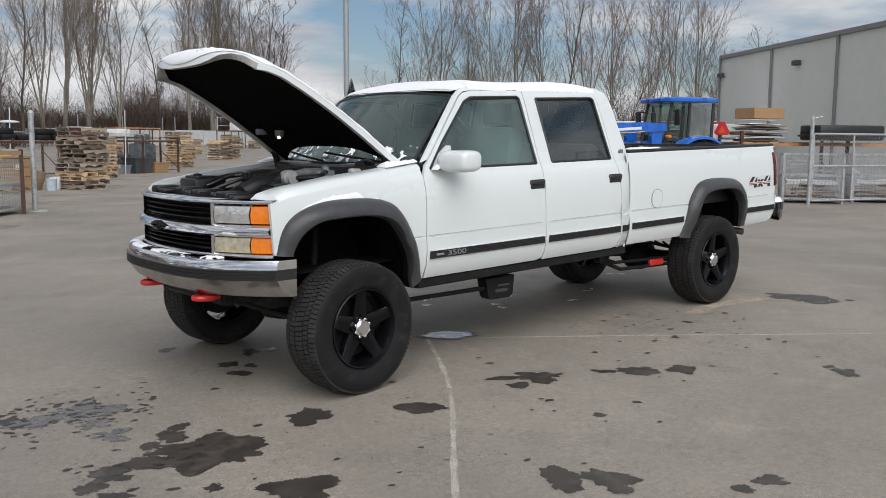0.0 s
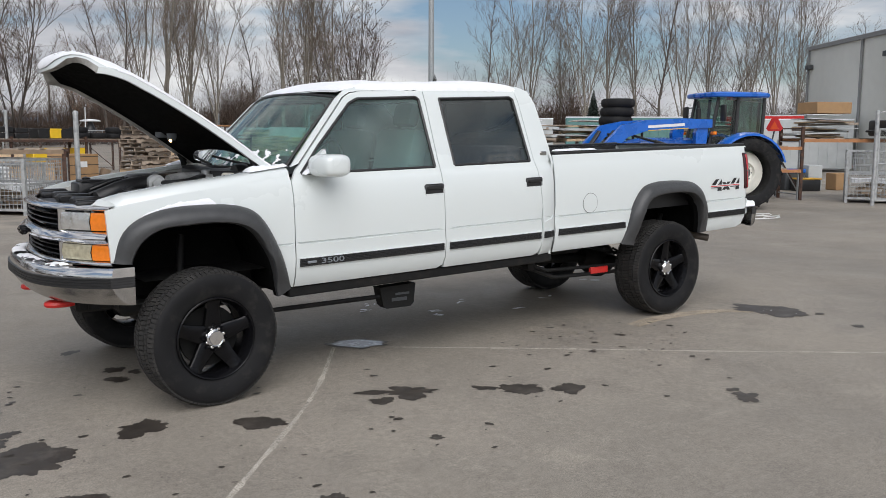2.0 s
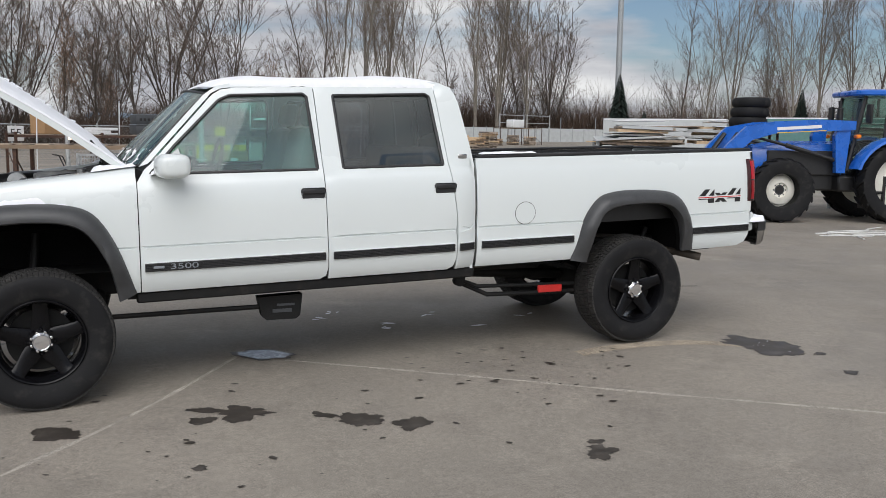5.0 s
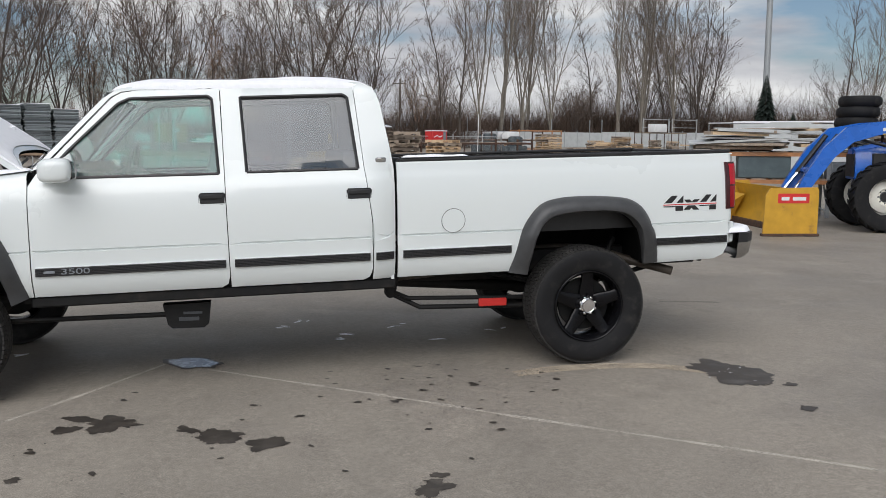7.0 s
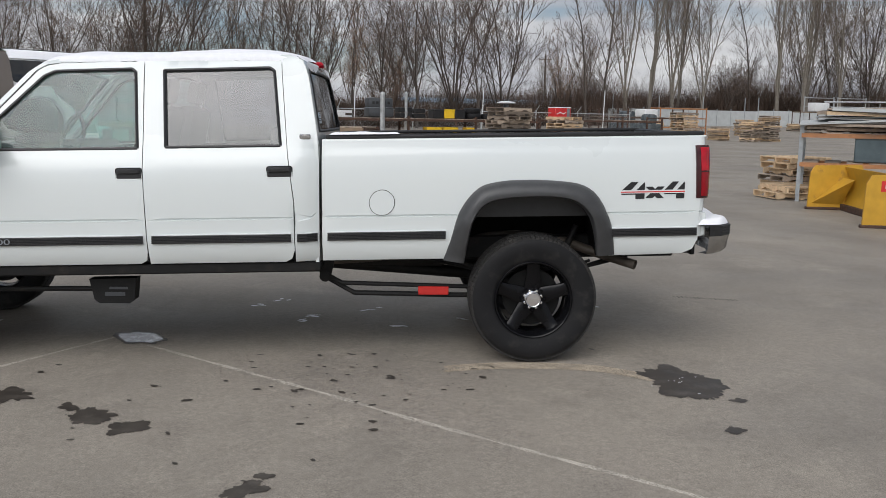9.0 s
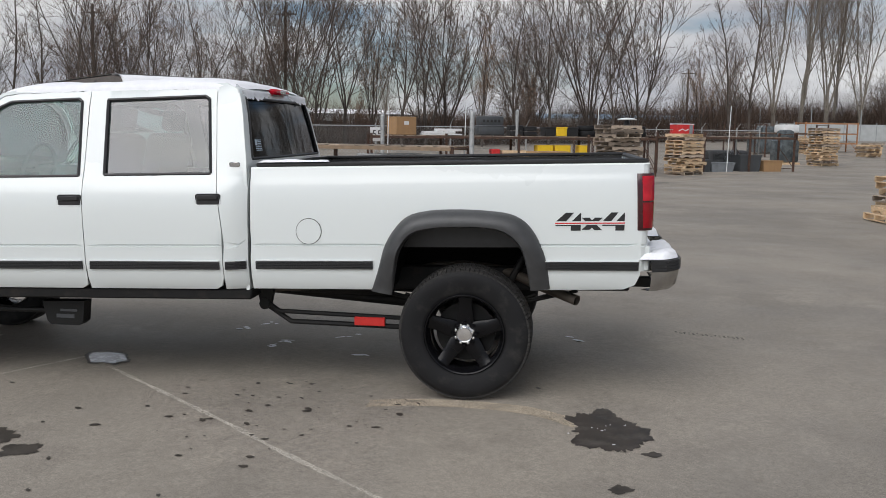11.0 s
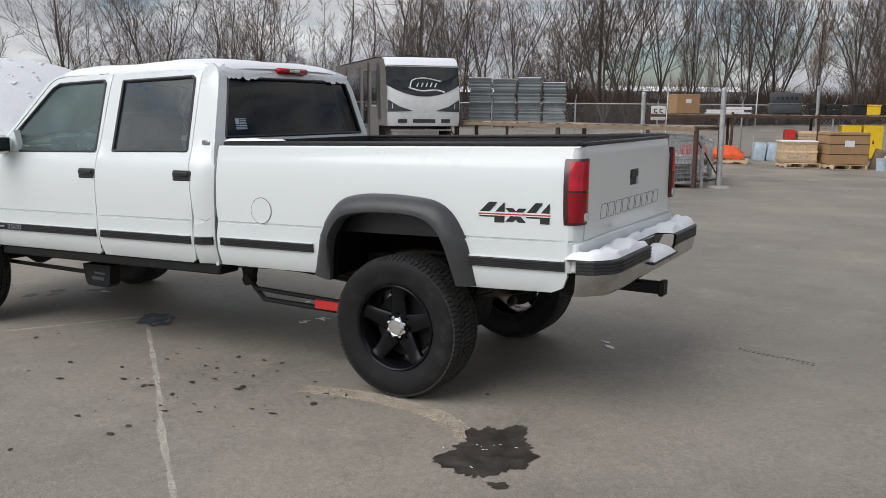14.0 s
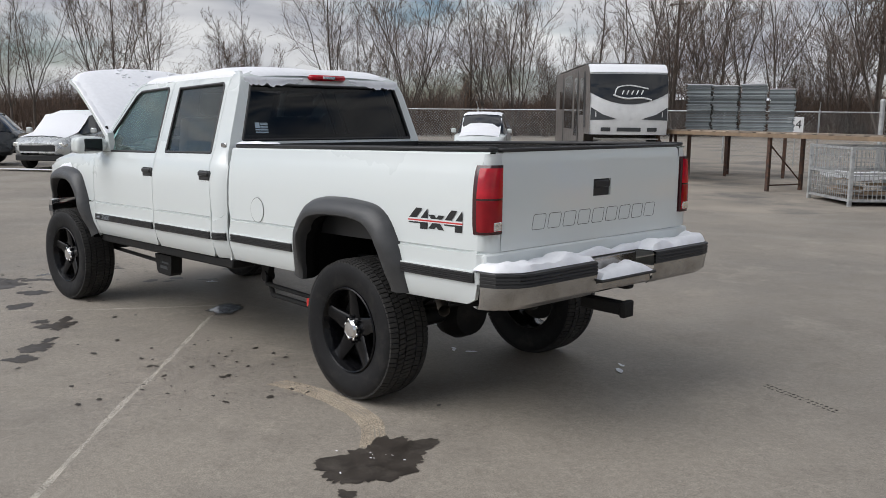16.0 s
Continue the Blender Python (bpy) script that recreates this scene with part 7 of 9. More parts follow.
box(bm, -0.15, 0.15, -0.1, 0.1, 0, 0.62, 0.05, m=pose(0, 0, 0, 8, 14, 0), seg=2)
simple("plywood_offcut", bm, "plank", at(5.30, 23.45, 20), "pale plywood offcut leaning beside a box", "plywood")

# drinks cooler, plain red with white shapes
e = empty("drinks_cooler", "red drinks cooler with a plain white swash", "cooler", at=at(10.15, 33.55, 24, 1.586))
bm = B()
box(bm, -0.42, 0.42, -0.3, 0.3, 0, 0.52, 0.02)
part("cooler_body", bm, "red", e, smooth=True)
bm = B()
ring_tube(bm, [(-0.33, -0.304, 0.24), (-0.15, -0.304, 0.33), (0.0, -0.304, 0.25), (0.14, -0.304, 0.32)], 0.022, 5)
part("white_swash", bm, "white", e)
bm = B()
box(bm, 0.20, 0.36, -0.306, -0.30, 0.04, 0.50)
part("grey_panel", bm, "mid_grey", e)
bm = B()
box(bm, -0.43, 0.43, -0.31, 0.31, 0.522, 0.56, 0.01)
part("snow_cap", bm, "snow", e)

# wrapped machine, orange pallet rack, far clutter
e = empty("wrapped_load", "pallet load wrapped in dark grey film", "wrapped load", at=at(16.95, 43.4, 20))
bm = B()
box(bm, -0.58, 0.58, -0.5, 0.5, 0.12, 1.30, 0.10, seg=2)
box(bm, -0.36, 0.36, -0.36, 0.36, 1.2, 1.85, 0.16, seg=2)
part("film_wrap", bm, "film", e, smooth=True)
bm = B()
box(bm, -0.62, 0.62, -0.55, 0.55, 0.0, 0.11)
part("base_pallet", bm, "wood_new", e)
e = empty("wrapped_load", "grey covered machine on a skid", "wrapped load", at=at(19.8, 60.5, 20))
bm = B()
box(bm, -1.1, 1.1, -0.8, 0.8, 0.1, 1.1, 0.1, seg=2)
box(bm, -0.6, 0.6, -0.5, 0.5, 1.05, 2.0, 0.18, seg=2)
part("film_wrap", bm, "film", e, smooth=True)
rack((23.6, 64.6), (28.0, 66.4), 1.2, (0.75, 1.5, 2.3), 2.35, 1, post="beam_orange", beam="beam_orange", label="orange steel pallet rack")
rack((16.0, 52.5), (22.5, 55.0), 1.2, (1.6,), 2.2, 3, post="rust", beam="rust")
rack((48.5, 94.5), (56.0, 97.5), 1.2, (2.2,), 2.4, 3, post="rust", beam="plank")
for x, y, s, z in ((51.0, 95.4, 1.2, 2.24), (19.5, 53.6, 0.6, 1.63)):
    bm = B()
    box(bm, -0.9 * s, 0.9 * s, -0.6, 0.6, 0, 0.85 * s, 0.08, seg=2)
    simple("wrapped_box", bm, "white", at(x, y, 20, gz(x, y) + z), "white wrapped box on a rack", "wrapped box", "wrapped boxes")
# red machine, orange cloth, blue-wrapped blocks
e = empty("red_mower", "red walk-behind machine parked in the yard", "machine", at=at(0.15, 22.6, 15))
bm = B()
box(bm, -0.7, 0.7, -0.35, 0.35, 0.12, 0.26, 0.04, seg=2)
box(bm, -0.3, 0.5, -0.3, 0.3, 0.26, 0.62, 0.08, seg=2)
part("deck", bm, "red", e, smooth=True)
bm = B()
ring_tube(bm, [(-0.5, -0.2, 0.3), (-0.75, -0.2, 0.9), (-0.95, -0.2, 0.95)], 0.02, 6)
ring_tube(bm, [(-0.5, 0.2, 0.3), (-0.75, 0.2, 0.9), (-0.95, 0.2, 0.95)], 0.02, 6)
part("handlebar", bm, "black_plastic", e)
for sx in (-0.5, 0.5):
    for sy in (-0.38, 0.38):
        bm = B()
        lathe(bm, [(0.0, -0.04), (0.13, -0.04), (0.13, 0.04), (0.0, 0.04)], 14, "y", at=(sx, sy, 0.13))
        part("mower_wheel", bm, "rubber", e)
bm = B()
rows = [[(0.55 * u, 0.4 * v, 0.2 + 0.28 * (1 - u * u) * (1 - v * v) + 0.10 * noise.noise(Vector((u * 4, v * 4, 2)))) for u in [-1 + i / 6 for i in range(13)]] for v in [-1 + i / 5 for i in range(11)]]
grid(bm, rows, thick=(0, 0, -0.12))
simple("orange_tarp", bm, "orange", at(1.0, 23.8, 10, 0.10), "crumpled orange tarpaulin on a pallet", "tarpaulin")
for k in range(4):
    bm = B()
    box(bm, -0.2, 0.2, -0.3, 0.3, 0, 0.62, 0.06, m=pose(0, 0, 0, 0, 6, 0), seg=2)
    simple("wrapped_bag", bm, "blue_wrap" if k < 3 else "white", at(1.6 + 0.42 * k, 26.0 + 0.1 * k, 15), "pale plastic-wrapped bag standing in the yard", "bag", "wrapped bags")

# chain-link fence along the back
fence = empty("chain_link_fence", "grey chain-link fence with a top rail", "fence", at=Matrix.Identity(4))
fp = smooth_line([(-32, 19.5), (-18, 22.5), (-8, 25.0), (0.5, 28.6), (9, 33), (14, 36)], 6)
for i, (x, y) in enumerate(fp[::2]):
    bm = B()
    lathe(bm, [(0.03, 0), (0.03, 1.95), (0.0, 1.97)], 8, "z", at=(x, y, gz(x, y)))
    ring_tube(bm, [(x, y, 1.95), (x + 0.12, y - 0.22, 2.2)], 0.014, 5)
    part("fence_post", bm, "steel", fence)
for (x0, y0), (x1, y1) in zip(fp[::2], fp[2::2]):
    bm = B()
    ring_tube(bm, [(x0, y0, 1.88), (x1, y1, 1.88)], 0.022, 6)
    part("top_rail", bm, "steel", fence)
bm = B()
for (x0, y0), (x1, y1) in zip(fp[::2], fp[2::2]):
    L = math.hypot(x1 - x0, y1 - y0)
    n = int(L / 0.14)
    for k in range(-12, n):
        for dr in (1, -1):
            ta, tb = k * 0.14 / L, (k * 0.14 + 1.75) / L
            za, zb = (0.1, 1.85) if dr > 0 else (1.85, 0.1)
            pa, pb = max(0, ta), min(1, tb)
            if pa >= pb:
                continue
            fa, fb = (pa - ta) / (tb - ta), (pb - ta) / (tb - ta)
            A = Vector((x0 + (x1 - x0) * pa, y0 + (y1 - y0) * pa, za + (zb - za) * fa))
            C = Vector((x0 + (x1 - x0) * pb, y0 + (y1 - y0) * pb, za + (zb - za) * fb))
            w = Vector((0, 0, 0.004))
            bm.faces.new([bm.verts.new(p) for p in (A - w, C - w, C + w, A + w)])
wire = part("wire_mesh", bm, "steel", fence)
wire["kind"] = "stuff"
for num, x, y, z in (("54", -5.5, 25.3, 1.44), ("55", -2.1, 26.75, 1.56)):
    e = empty("lot_sign", f'white row sign "{num}" on the fence', "sign", "row signs", at=pose(x, y, z, 0, 0, 20))
    bm = B()
    box(bm, -0.26, 0.26, -0.012, 0.012, -0.26, 0.26, 0.01)
    part("plate", bm, "white", e)
    text_part("numerals", num, 0.40, pose(0, -0.016, 0, 90, 0, 0), "trim_black", e, "black numerals")
    bm = B()
    ring_tube(bm, [(0, 0.03, -z), (0, 0.03, 0.3)], 0.02, 6)
    part("sign_post", bm, "steel", e)
# thin marker stakes
for x, y, h in ((1.2, 27.2, 2.7), (6.3, 29.8, 2.75), (12.2, 33.8, 2.9), (-1.4, 25.2, 2.6)):
    bm = B()
    ring_tube(bm, [(0, 0, 0), (0.06, 0, h)], 0.02, 5)
    simple("marker_stake", bm, "white", at(x, y), "thin white marker stake", "stake", "marker stakes")

# pale panel wall and gate at the far end of the lane
wallp = [(6, 104), (30, 110), (53.4, 119.5), (66, 122.5), (84, 126)]
for (x0, y0), (x1, y1) in zip(wallp, wallp[1:]):
    L = math.hypot(x1 - x0, y1 - y0)
    e = empty("panel_fence", "pale solid panel fence at the yard's end", "fence", "far fence runs", at=pose(x0, y0, gz(x0, y0) - 0.1, 0, 0, math.degrees(math.atan2(y1 - y0, x1 - x0))))
    n = int(L / 2.4)
    for k in range(n):
        bm = B()
        box(bm, L * k / n + 0.03, L * (k + 1) / n - 0.03, -0.03, 0.03, 0, 2.35)
        part("fence_panel", bm, "pale", e)
        bm = B()
        box(bm, L * k / n - 0.05, L * k / n + 0.05, -0.05, 0.05, 0, 2.6 + 1.6 * (k % 3 == 0))
        part("fence_post", bm, "steel_flat", e)
for x, y in ((59, 117), (65, 119.5)):
    bm = B()
    for u in (0, 5.0):
        ring_tube(bm, [(u, 0, 0), (u, 0, 4.4)], 0.08, 8)
    ring_tube(bm, [(0, 0, 4.2), (5, 0, 4.2)], 0.05, 6)
    ring_tube(bm, [(0, 0, 3.0), (5, 0, 3.0)], 0.05, 6)
    simple("gate_frame", bm, "steel", at(x, y, 15), "tall grey steel gate frame", "gate", "gate frames")

# tall light pole
e = empty("light_pole", "tall grey steel light pole", "light pole", at=at(50.5, 71.0))
bm = B()
lathe(bm, [(0.42, 0.0), (0.42, 0.05), (0.31, 0.06), (0.30, 6), (0.27, 18), (0.0, 18.05)], 18, "z")
part("pole", bm, "steel_flat", e, smooth=True)
bm = B()
box(bm, -0.6, 0.6, -0.3, 0.3, 17.9, 18.2, 0.03)
part("lamp_head", bm, "dark_grey", e)
# leaning wooden utility poles
for x, y, h, lean in ((-30.0, 56.0, 10.5, 0.25), (22, 118, 9.5, 0.0), (-17, 62, 11, 0.1)):
    e = empty("utility_pole", "weathered wooden utility pole", "utility pole", "utility poles", at=at(x, y))
    bm = B()
    ring_tube(bm, [(0, 0, 0), (lean * 0.5, 0, h / 2), (lean, 0, h)], [0.17, 0.14, 0.11], 10)
    part("pole", bm, "bark", e, smooth=True)
    bm = B()
    box(bm, lean - 0.9, lean + 0.9, -0.06, 0.06, h - 0.7, h - 0.58)
    part("crossarm", bm, "bark", e)

# ---- metal building ----
bA, bB = Vector((44.3, 23.4, 0)), Vector((30.2, 1.7, 0))
bl = (bB - bA).length
bturn = math.degrees(math.atan2(bB.y - bA.y, bB.x - bA.x))
bld = empty("metal_building", "long grey metal-clad warehouse with a low roof", "building", at=pose(bA.x, bA.y, 0, 0, 0, bturn))
bm = B()
box(bm, 0, bl, 0, 22, 0, 6.62)
part("wall", bm, "bldg", bld)
bm = B()
box(bm, -0.1, bl + 0.1, -0.12, 22.1, 6.62, 6.86, 0.02)
part("roof_edge", bm, "bldg_trim", bld)
for k in range(4):
    x = 11.9 * k * 0.5
    bm = B()
    box(bm, x - 0.07, x + 0.07, -0.12, -0.031, 0.05, 6.65, 0.01)
    part("downspout", bm, "bldg_trim", bld, "grey downspout")
for x in (0.35, 8.6):
    bm = B()
    box(bm, x - 0.2, x + 0.2, -0.35, -0.031, 5.55, 5.8, 0.03)
    part("wall_light", bm, "dark_grey", bld, "dark wall-pack light", smooth=True)
bm = B()
box(bm, -12, -1.0, 10, 26, 0, 7.6)
part("rear_block", bm, "pale", bld, "pale higher block behind")

# containers and trailers in the distance
def container(x, y, turn, L, h, col, label):
    e = empty("shipping_container", label, "container", "far containers", at=at(x, y, turn))
    bm = B()
    box(bm, 0, L, 0, 2.4, 0.15, h, 0.02)
    part("box_body", bm, col, e)
    bm = B()
    for k in range(int(L / 0.45)):
        box(bm, 0.2 + 0.45 * k, 0.42 + 0.45 * k, -0.035, -0.001, 0.3, h - 0.15)
    part("corrugation", bm, col, e)["kind"] = "stuff"
    bm = B()
    box(bm, 0, L, 0, 2.4, h + 0.001, h + 0.05)
    part("snow_cap", bm, "snow", e)


container(24.5, 32.0, -42, 6, 2.6, "pale", "pale grey shipping container")
container(29.5, 27.6, -42, 8, 2.7, "teal", "teal corrugated shipping container")
container(36.5, 21.5, -42, 5, 2.6, "pale", "pale grey shipping container")
container(50.0, 36.0, -58, 12, 3.2, "red", "dull red freight container")
container(62.0, 44.0, -40, 12, 3.4, "pale", "pale grey trailer box")


def lumber(x, y, turn, z, n, L, w, seed, label="mixed lumber and panel offcuts piled on the rack"):
    r = random.Random(seed)
    e = empty("lumber_pile", label, "lumber", "lumber piles", at=at(x, y, turn, z))
    for k in range(n):
        bm = B()
        ll, ww, hh = L * r.uniform(0.55, 1), w * r.uniform(0.4, 1), r.uniform(0.02, 0.07)
        zz = 0.50 * k / n
        box(bm, -ll / 2, ll / 2, -ww / 2, ww / 2, zz, zz + hh, m=pose(r.gauss(0, 0.15), r.gauss(0, 0.08), 0, r.gauss(0, 1.5), r.gauss(0, 1.5), r.gauss(0, 5)))
        part("board", bm, r.choice(("wood_old", "wood_new", "wood_old", "pale")), e)
    for k in range(5):
        bm = B()
        zz = 0.12 + 0.12 * k
        box(bm, -L * r.uniform(0.2, 0.42), L * r.uniform(0.2, 0.40), -w * 0.4, w * 0.4, zz, zz + 0.014, m=pose(r.gauss(0, 0.2), 0, 0, r.gauss(0, 1), r.gauss(0, 1.5), r.gauss(0, 6)))
        part("panel", bm, "pale" if k < 3 else "snow", e, "snow-dusted white panel")


RR = math.degrees(math.atan2(-3.95, 7.75))
lumber(12.7, 11.35, RR, 1.46, 12, 2.1, 1.1, 1)
lumber(14.6, 10.4, RR, 1.46, 10, 1.8, 1.1, 2)
lumber(17.5, 9.0, RR, 1.46, 9, 2.0, 1.1, 3)
lumber(20.2, 7.6, RR, 1.66, 9, 1.7, 1.1, 4)
bm = B()
box(bm, -0.55, 0.55, -0.4, 0.4, 0, 0.30, 0.01)
simple("cardboard_tray", bm, "cardboard", at(20.3, 7.55, RR + 8, 2.30), "open flat cardboard tray on top of lumber", "cardboard box")
# tonneau-like black cover and a tote on the next bay
bm = B()
box(bm, -1.05, 1.05, -0.45, 0.45, 0.0, 0.42, 0.06, seg=2)
box(bm, -1.10, 1.10, -0.48, 0.48, 0.10, 0.16, 0.02)
simple("fibreglass_topper", bm, "black_plastic", at(21.6, 5.75, RR, 1.70), "black fibreglass truck cap on the rack", "truck cap")
bm = B()
box(bm, -0.45, 0.45, -0.4, 0.4, 0, 0.85, 0.08, seg=2)
box(bm, -0.48, 0.48, -0.43, 0.43, 0.6, 0.7, 0.02)
simple("white_tote", bm, "white", at(22.6, 6.2, RR, 0.55), "white plastic tank under the rack", "tank").location.z = 0.02
bm = B()
box(bm, -0.55, 0.55, -0.4, 0.4, 0, 0.5, 0.02)
for k in range(4):
    box(bm, -0.4 + 0.22 * k, -0.3 + 0.22 * k, -0.41, -0.40, 0.1, 0.2)
simple("steel_bin", bm, "green_plastic", at(13.1, 11.1, RR, 0.85), "dark green steel bin on the lower shelf", "bin")
for k in range(5):
    bm = B()
    box(bm, -0.35, 0.35, -0.35, 0.35, 0, rp.uniform(0.3, 0.6), 0.03)
    simple("stored_box", bm, rp.choice(["cardboard", "mid_grey", "red", "dark_grey", "white"]), at(14.6 + 1.0 * k, 10.3 - 0.51 * k, RR + rp.uniform(-10, 10), 0.855), "box stored on the lower rack shelf", "box", "boxes on the orange rack")
# tyres on the rack
for k in range(3):
    bm = B()
    lathe(bm, [(0.24, 0.0), (0.36, 0.0), (0.40, 0.04), (0.41, 0.10), (0.40, 0.17), (0.36, 0.21), (0.24, 0.21), (0.22, 0.105)], 28, "z", closed=True)
    simple("loose_tyre", bm, "rubber", at(13.83 + 0.02 * k, 9.0 - 0.015 * k, 0, 1.93 + 0.212 * k), "black tyre in a stack above the lumber", "tyre", "stacked tyres")
bm = B()
for sx in (-0.3, 0.3):
    for sy in (-0.3, 0.3):
        ring_tube(bm, [(sx, sy, 0), (sx, sy, 1.88)], 0.03, 6)
box(bm, -0.42, 0.42, -0.42, 0.42, 1.88, 1.925, 0.01)
simple("steel_stand", bm, "rust", at(14.07, 8.88, RR), "tall rusty steel stand under the tyres", "stand")

TOTE = (23.3, 9.9)
# clutter under the lumber rack
e = empty("lidded_tote", "black storage tote with a yellow lid on the ground", "tote", at=at(TOTE[0], TOTE[1], RR))
bm = B()
box(bm, -0.38, 0.38, -0.26, 0.26, 0, 0.36, 0.04, seg=2)
part("tote_body", bm, "black_plastic", e, smooth=True)
bm = B()
box(bm, -0.40, 0.40, -0.28, 0.28, 0.362, 0.41, 0.015)
part("lid", bm, "plow_yellow", e, "dull yellow lid", smooth=True)
e = empty("blue_crate", "blue plastic crate on top of a tote", "crate", at=at(TOTE[0] + 0.1, TOTE[1] + 0.55, RR))
bm = B()
box(bm, -0.34, 0.34, -0.2, 0.2, 0, 0.55, 0.02)
part("crate_stand", bm, "dark_grey", e)
bm = B()
box(bm, -0.36, 0.36, -0.22, 0.22, 0.55, 0.68, 0.02)
part("crate_tray", bm, "blue", e, smooth=True)
for k, (dx, dy, w, hh, mt, lb) in enumerate(((-1.1, 0.5, 0.5, 0.62, "rust", "rusty steel bin"), (0.9, 0.7, 0.45, 0.8, "pale", "pale dented appliance panel"), (-0.45, 1.0, 0.6, 0.5, "wood_old", "weathered wooden crate"), (1.6, 0.5, 0.5, 0.55, "cardboard", "brown cardboard box"), (-1.8, 0.8, 0.7, 0.55, "dark_grey", "dark grey machine housing"))):
    bm = B()
    box(bm, -w / 2, w / 2, -0.25, 0.25, 0, hh, 0.02)
    box(bm, -w / 2 + 0.04, w / 2 - 0.04, -0.256, -0.251, 0.06, hh - 0.06, 0.004)
    simple(("steel_bin", "appliance_panel", "wooden_crate", "cardboard_box", "machine_housing")[k], bm, mt, at(TOTE[0] + dx * 0.89, TOTE[1] - dx * 0.45 + dy, RR + 6 * k - 12), lb + " stored under the lumber rack", "box", "things under the lumber rack")


def truck_cap(x, y, turn, label):
    """A fibreglass bed topper resting on the ground on timber blocks."""
    e = empty("truck_cap", label, "truck cap", at=at(x, y, turn))
    bm = B()
    rows = [[(px, v, z) for v, z in ((-w, 0.14), (-w, 0.30), (-w + 0.10, 0.78), (-w + 0.20, 0.86), (0, 0.89), (w - 0.20, 0.86), (w - 0.10, 0.78), (w, 0.30), (w, 0.14))] for px, w in ((-1.15, 0.80), (-1.05, 0.86), (0.0, 0.88), (1.05, 0.86), (1.15, 0.80))]
    vs = grid(bm, rows)
    bm.faces.new(vs[0])
    bm.faces.new(vs[-1])
    part("shell", bm, "trim_black", e, "black fibreglass shell", smooth=True)
    for sd in (-1, 1):
        for x0, x1 in ((-0.95, -0.08), (0.08, 0.95)):
            bm = B()
            bm.faces.new([bm.verts.new(p) for p in ((x0, sd * 0.872, 0.36), (x1, sd * 0.872, 0.36), (x1, sd * 0.800, 0.72), (x0, sd * 0.800, 0.72))])
            part("side_window", bm, "dark_glass", e, "dark sliding window")
    for px in (-0.9, 0.9):
        bm = B()
        box(bm, px - 0.06, px + 0.06, -0.9, 0.9, 0.0, 0.145, 0.006)
        part("timber_block", bm, "wood_old", e)
    return e


truck_cap(12.55, 37.6, 26, "black fibreglass truck cap set down behind the rack")
for k, (x, y, w, d, hgt, mt) in enumerate(((10.9, 33.8, 0.5, 0.4, 0.55, "dark_grey"), (11.9, 34.3, 0.6, 0.42, 0.42, "mid_grey"), (13.2, 34.9, 0.55, 0.42, 0.75, "dark_grey"), (14.3, 35.4, 0.5, 0.4, 0.5, "cardboard"))):
    bm = B()
    rows = [[(q * w * (0.9 + 0.1 * t), r * d * (0.9 + 0.1 * t), hgt * t) for q, r in ((-1, -1), (1, -1), (1, 1), (-1, 1), (-1, -1))] for t in (0, 0.9, 0.901, 1.0)]
    rows[2] = [(p[0] * 1.05, p[1] * 1.05, p[2]) for p in rows[2]]
    rows[3] = [(p[0] * 1.05, p[1] * 1.05, p[2]) for p in rows[3]]
    vs = grid(bm, rows)
    bm.faces.new(vs[-1][:4])
    simple("storage_bin", bm, mt, at(x, y, 24), "scuffed lidded bin under the rack", "bin", "bins under the rack")


# ---- tractor with loader ----
TR = pose(15.66, 7.08, 0, 0, 0, 159.5)
tr = empty("tractor", "blue farm tractor with cab and front loader", "tractor", at=TR)


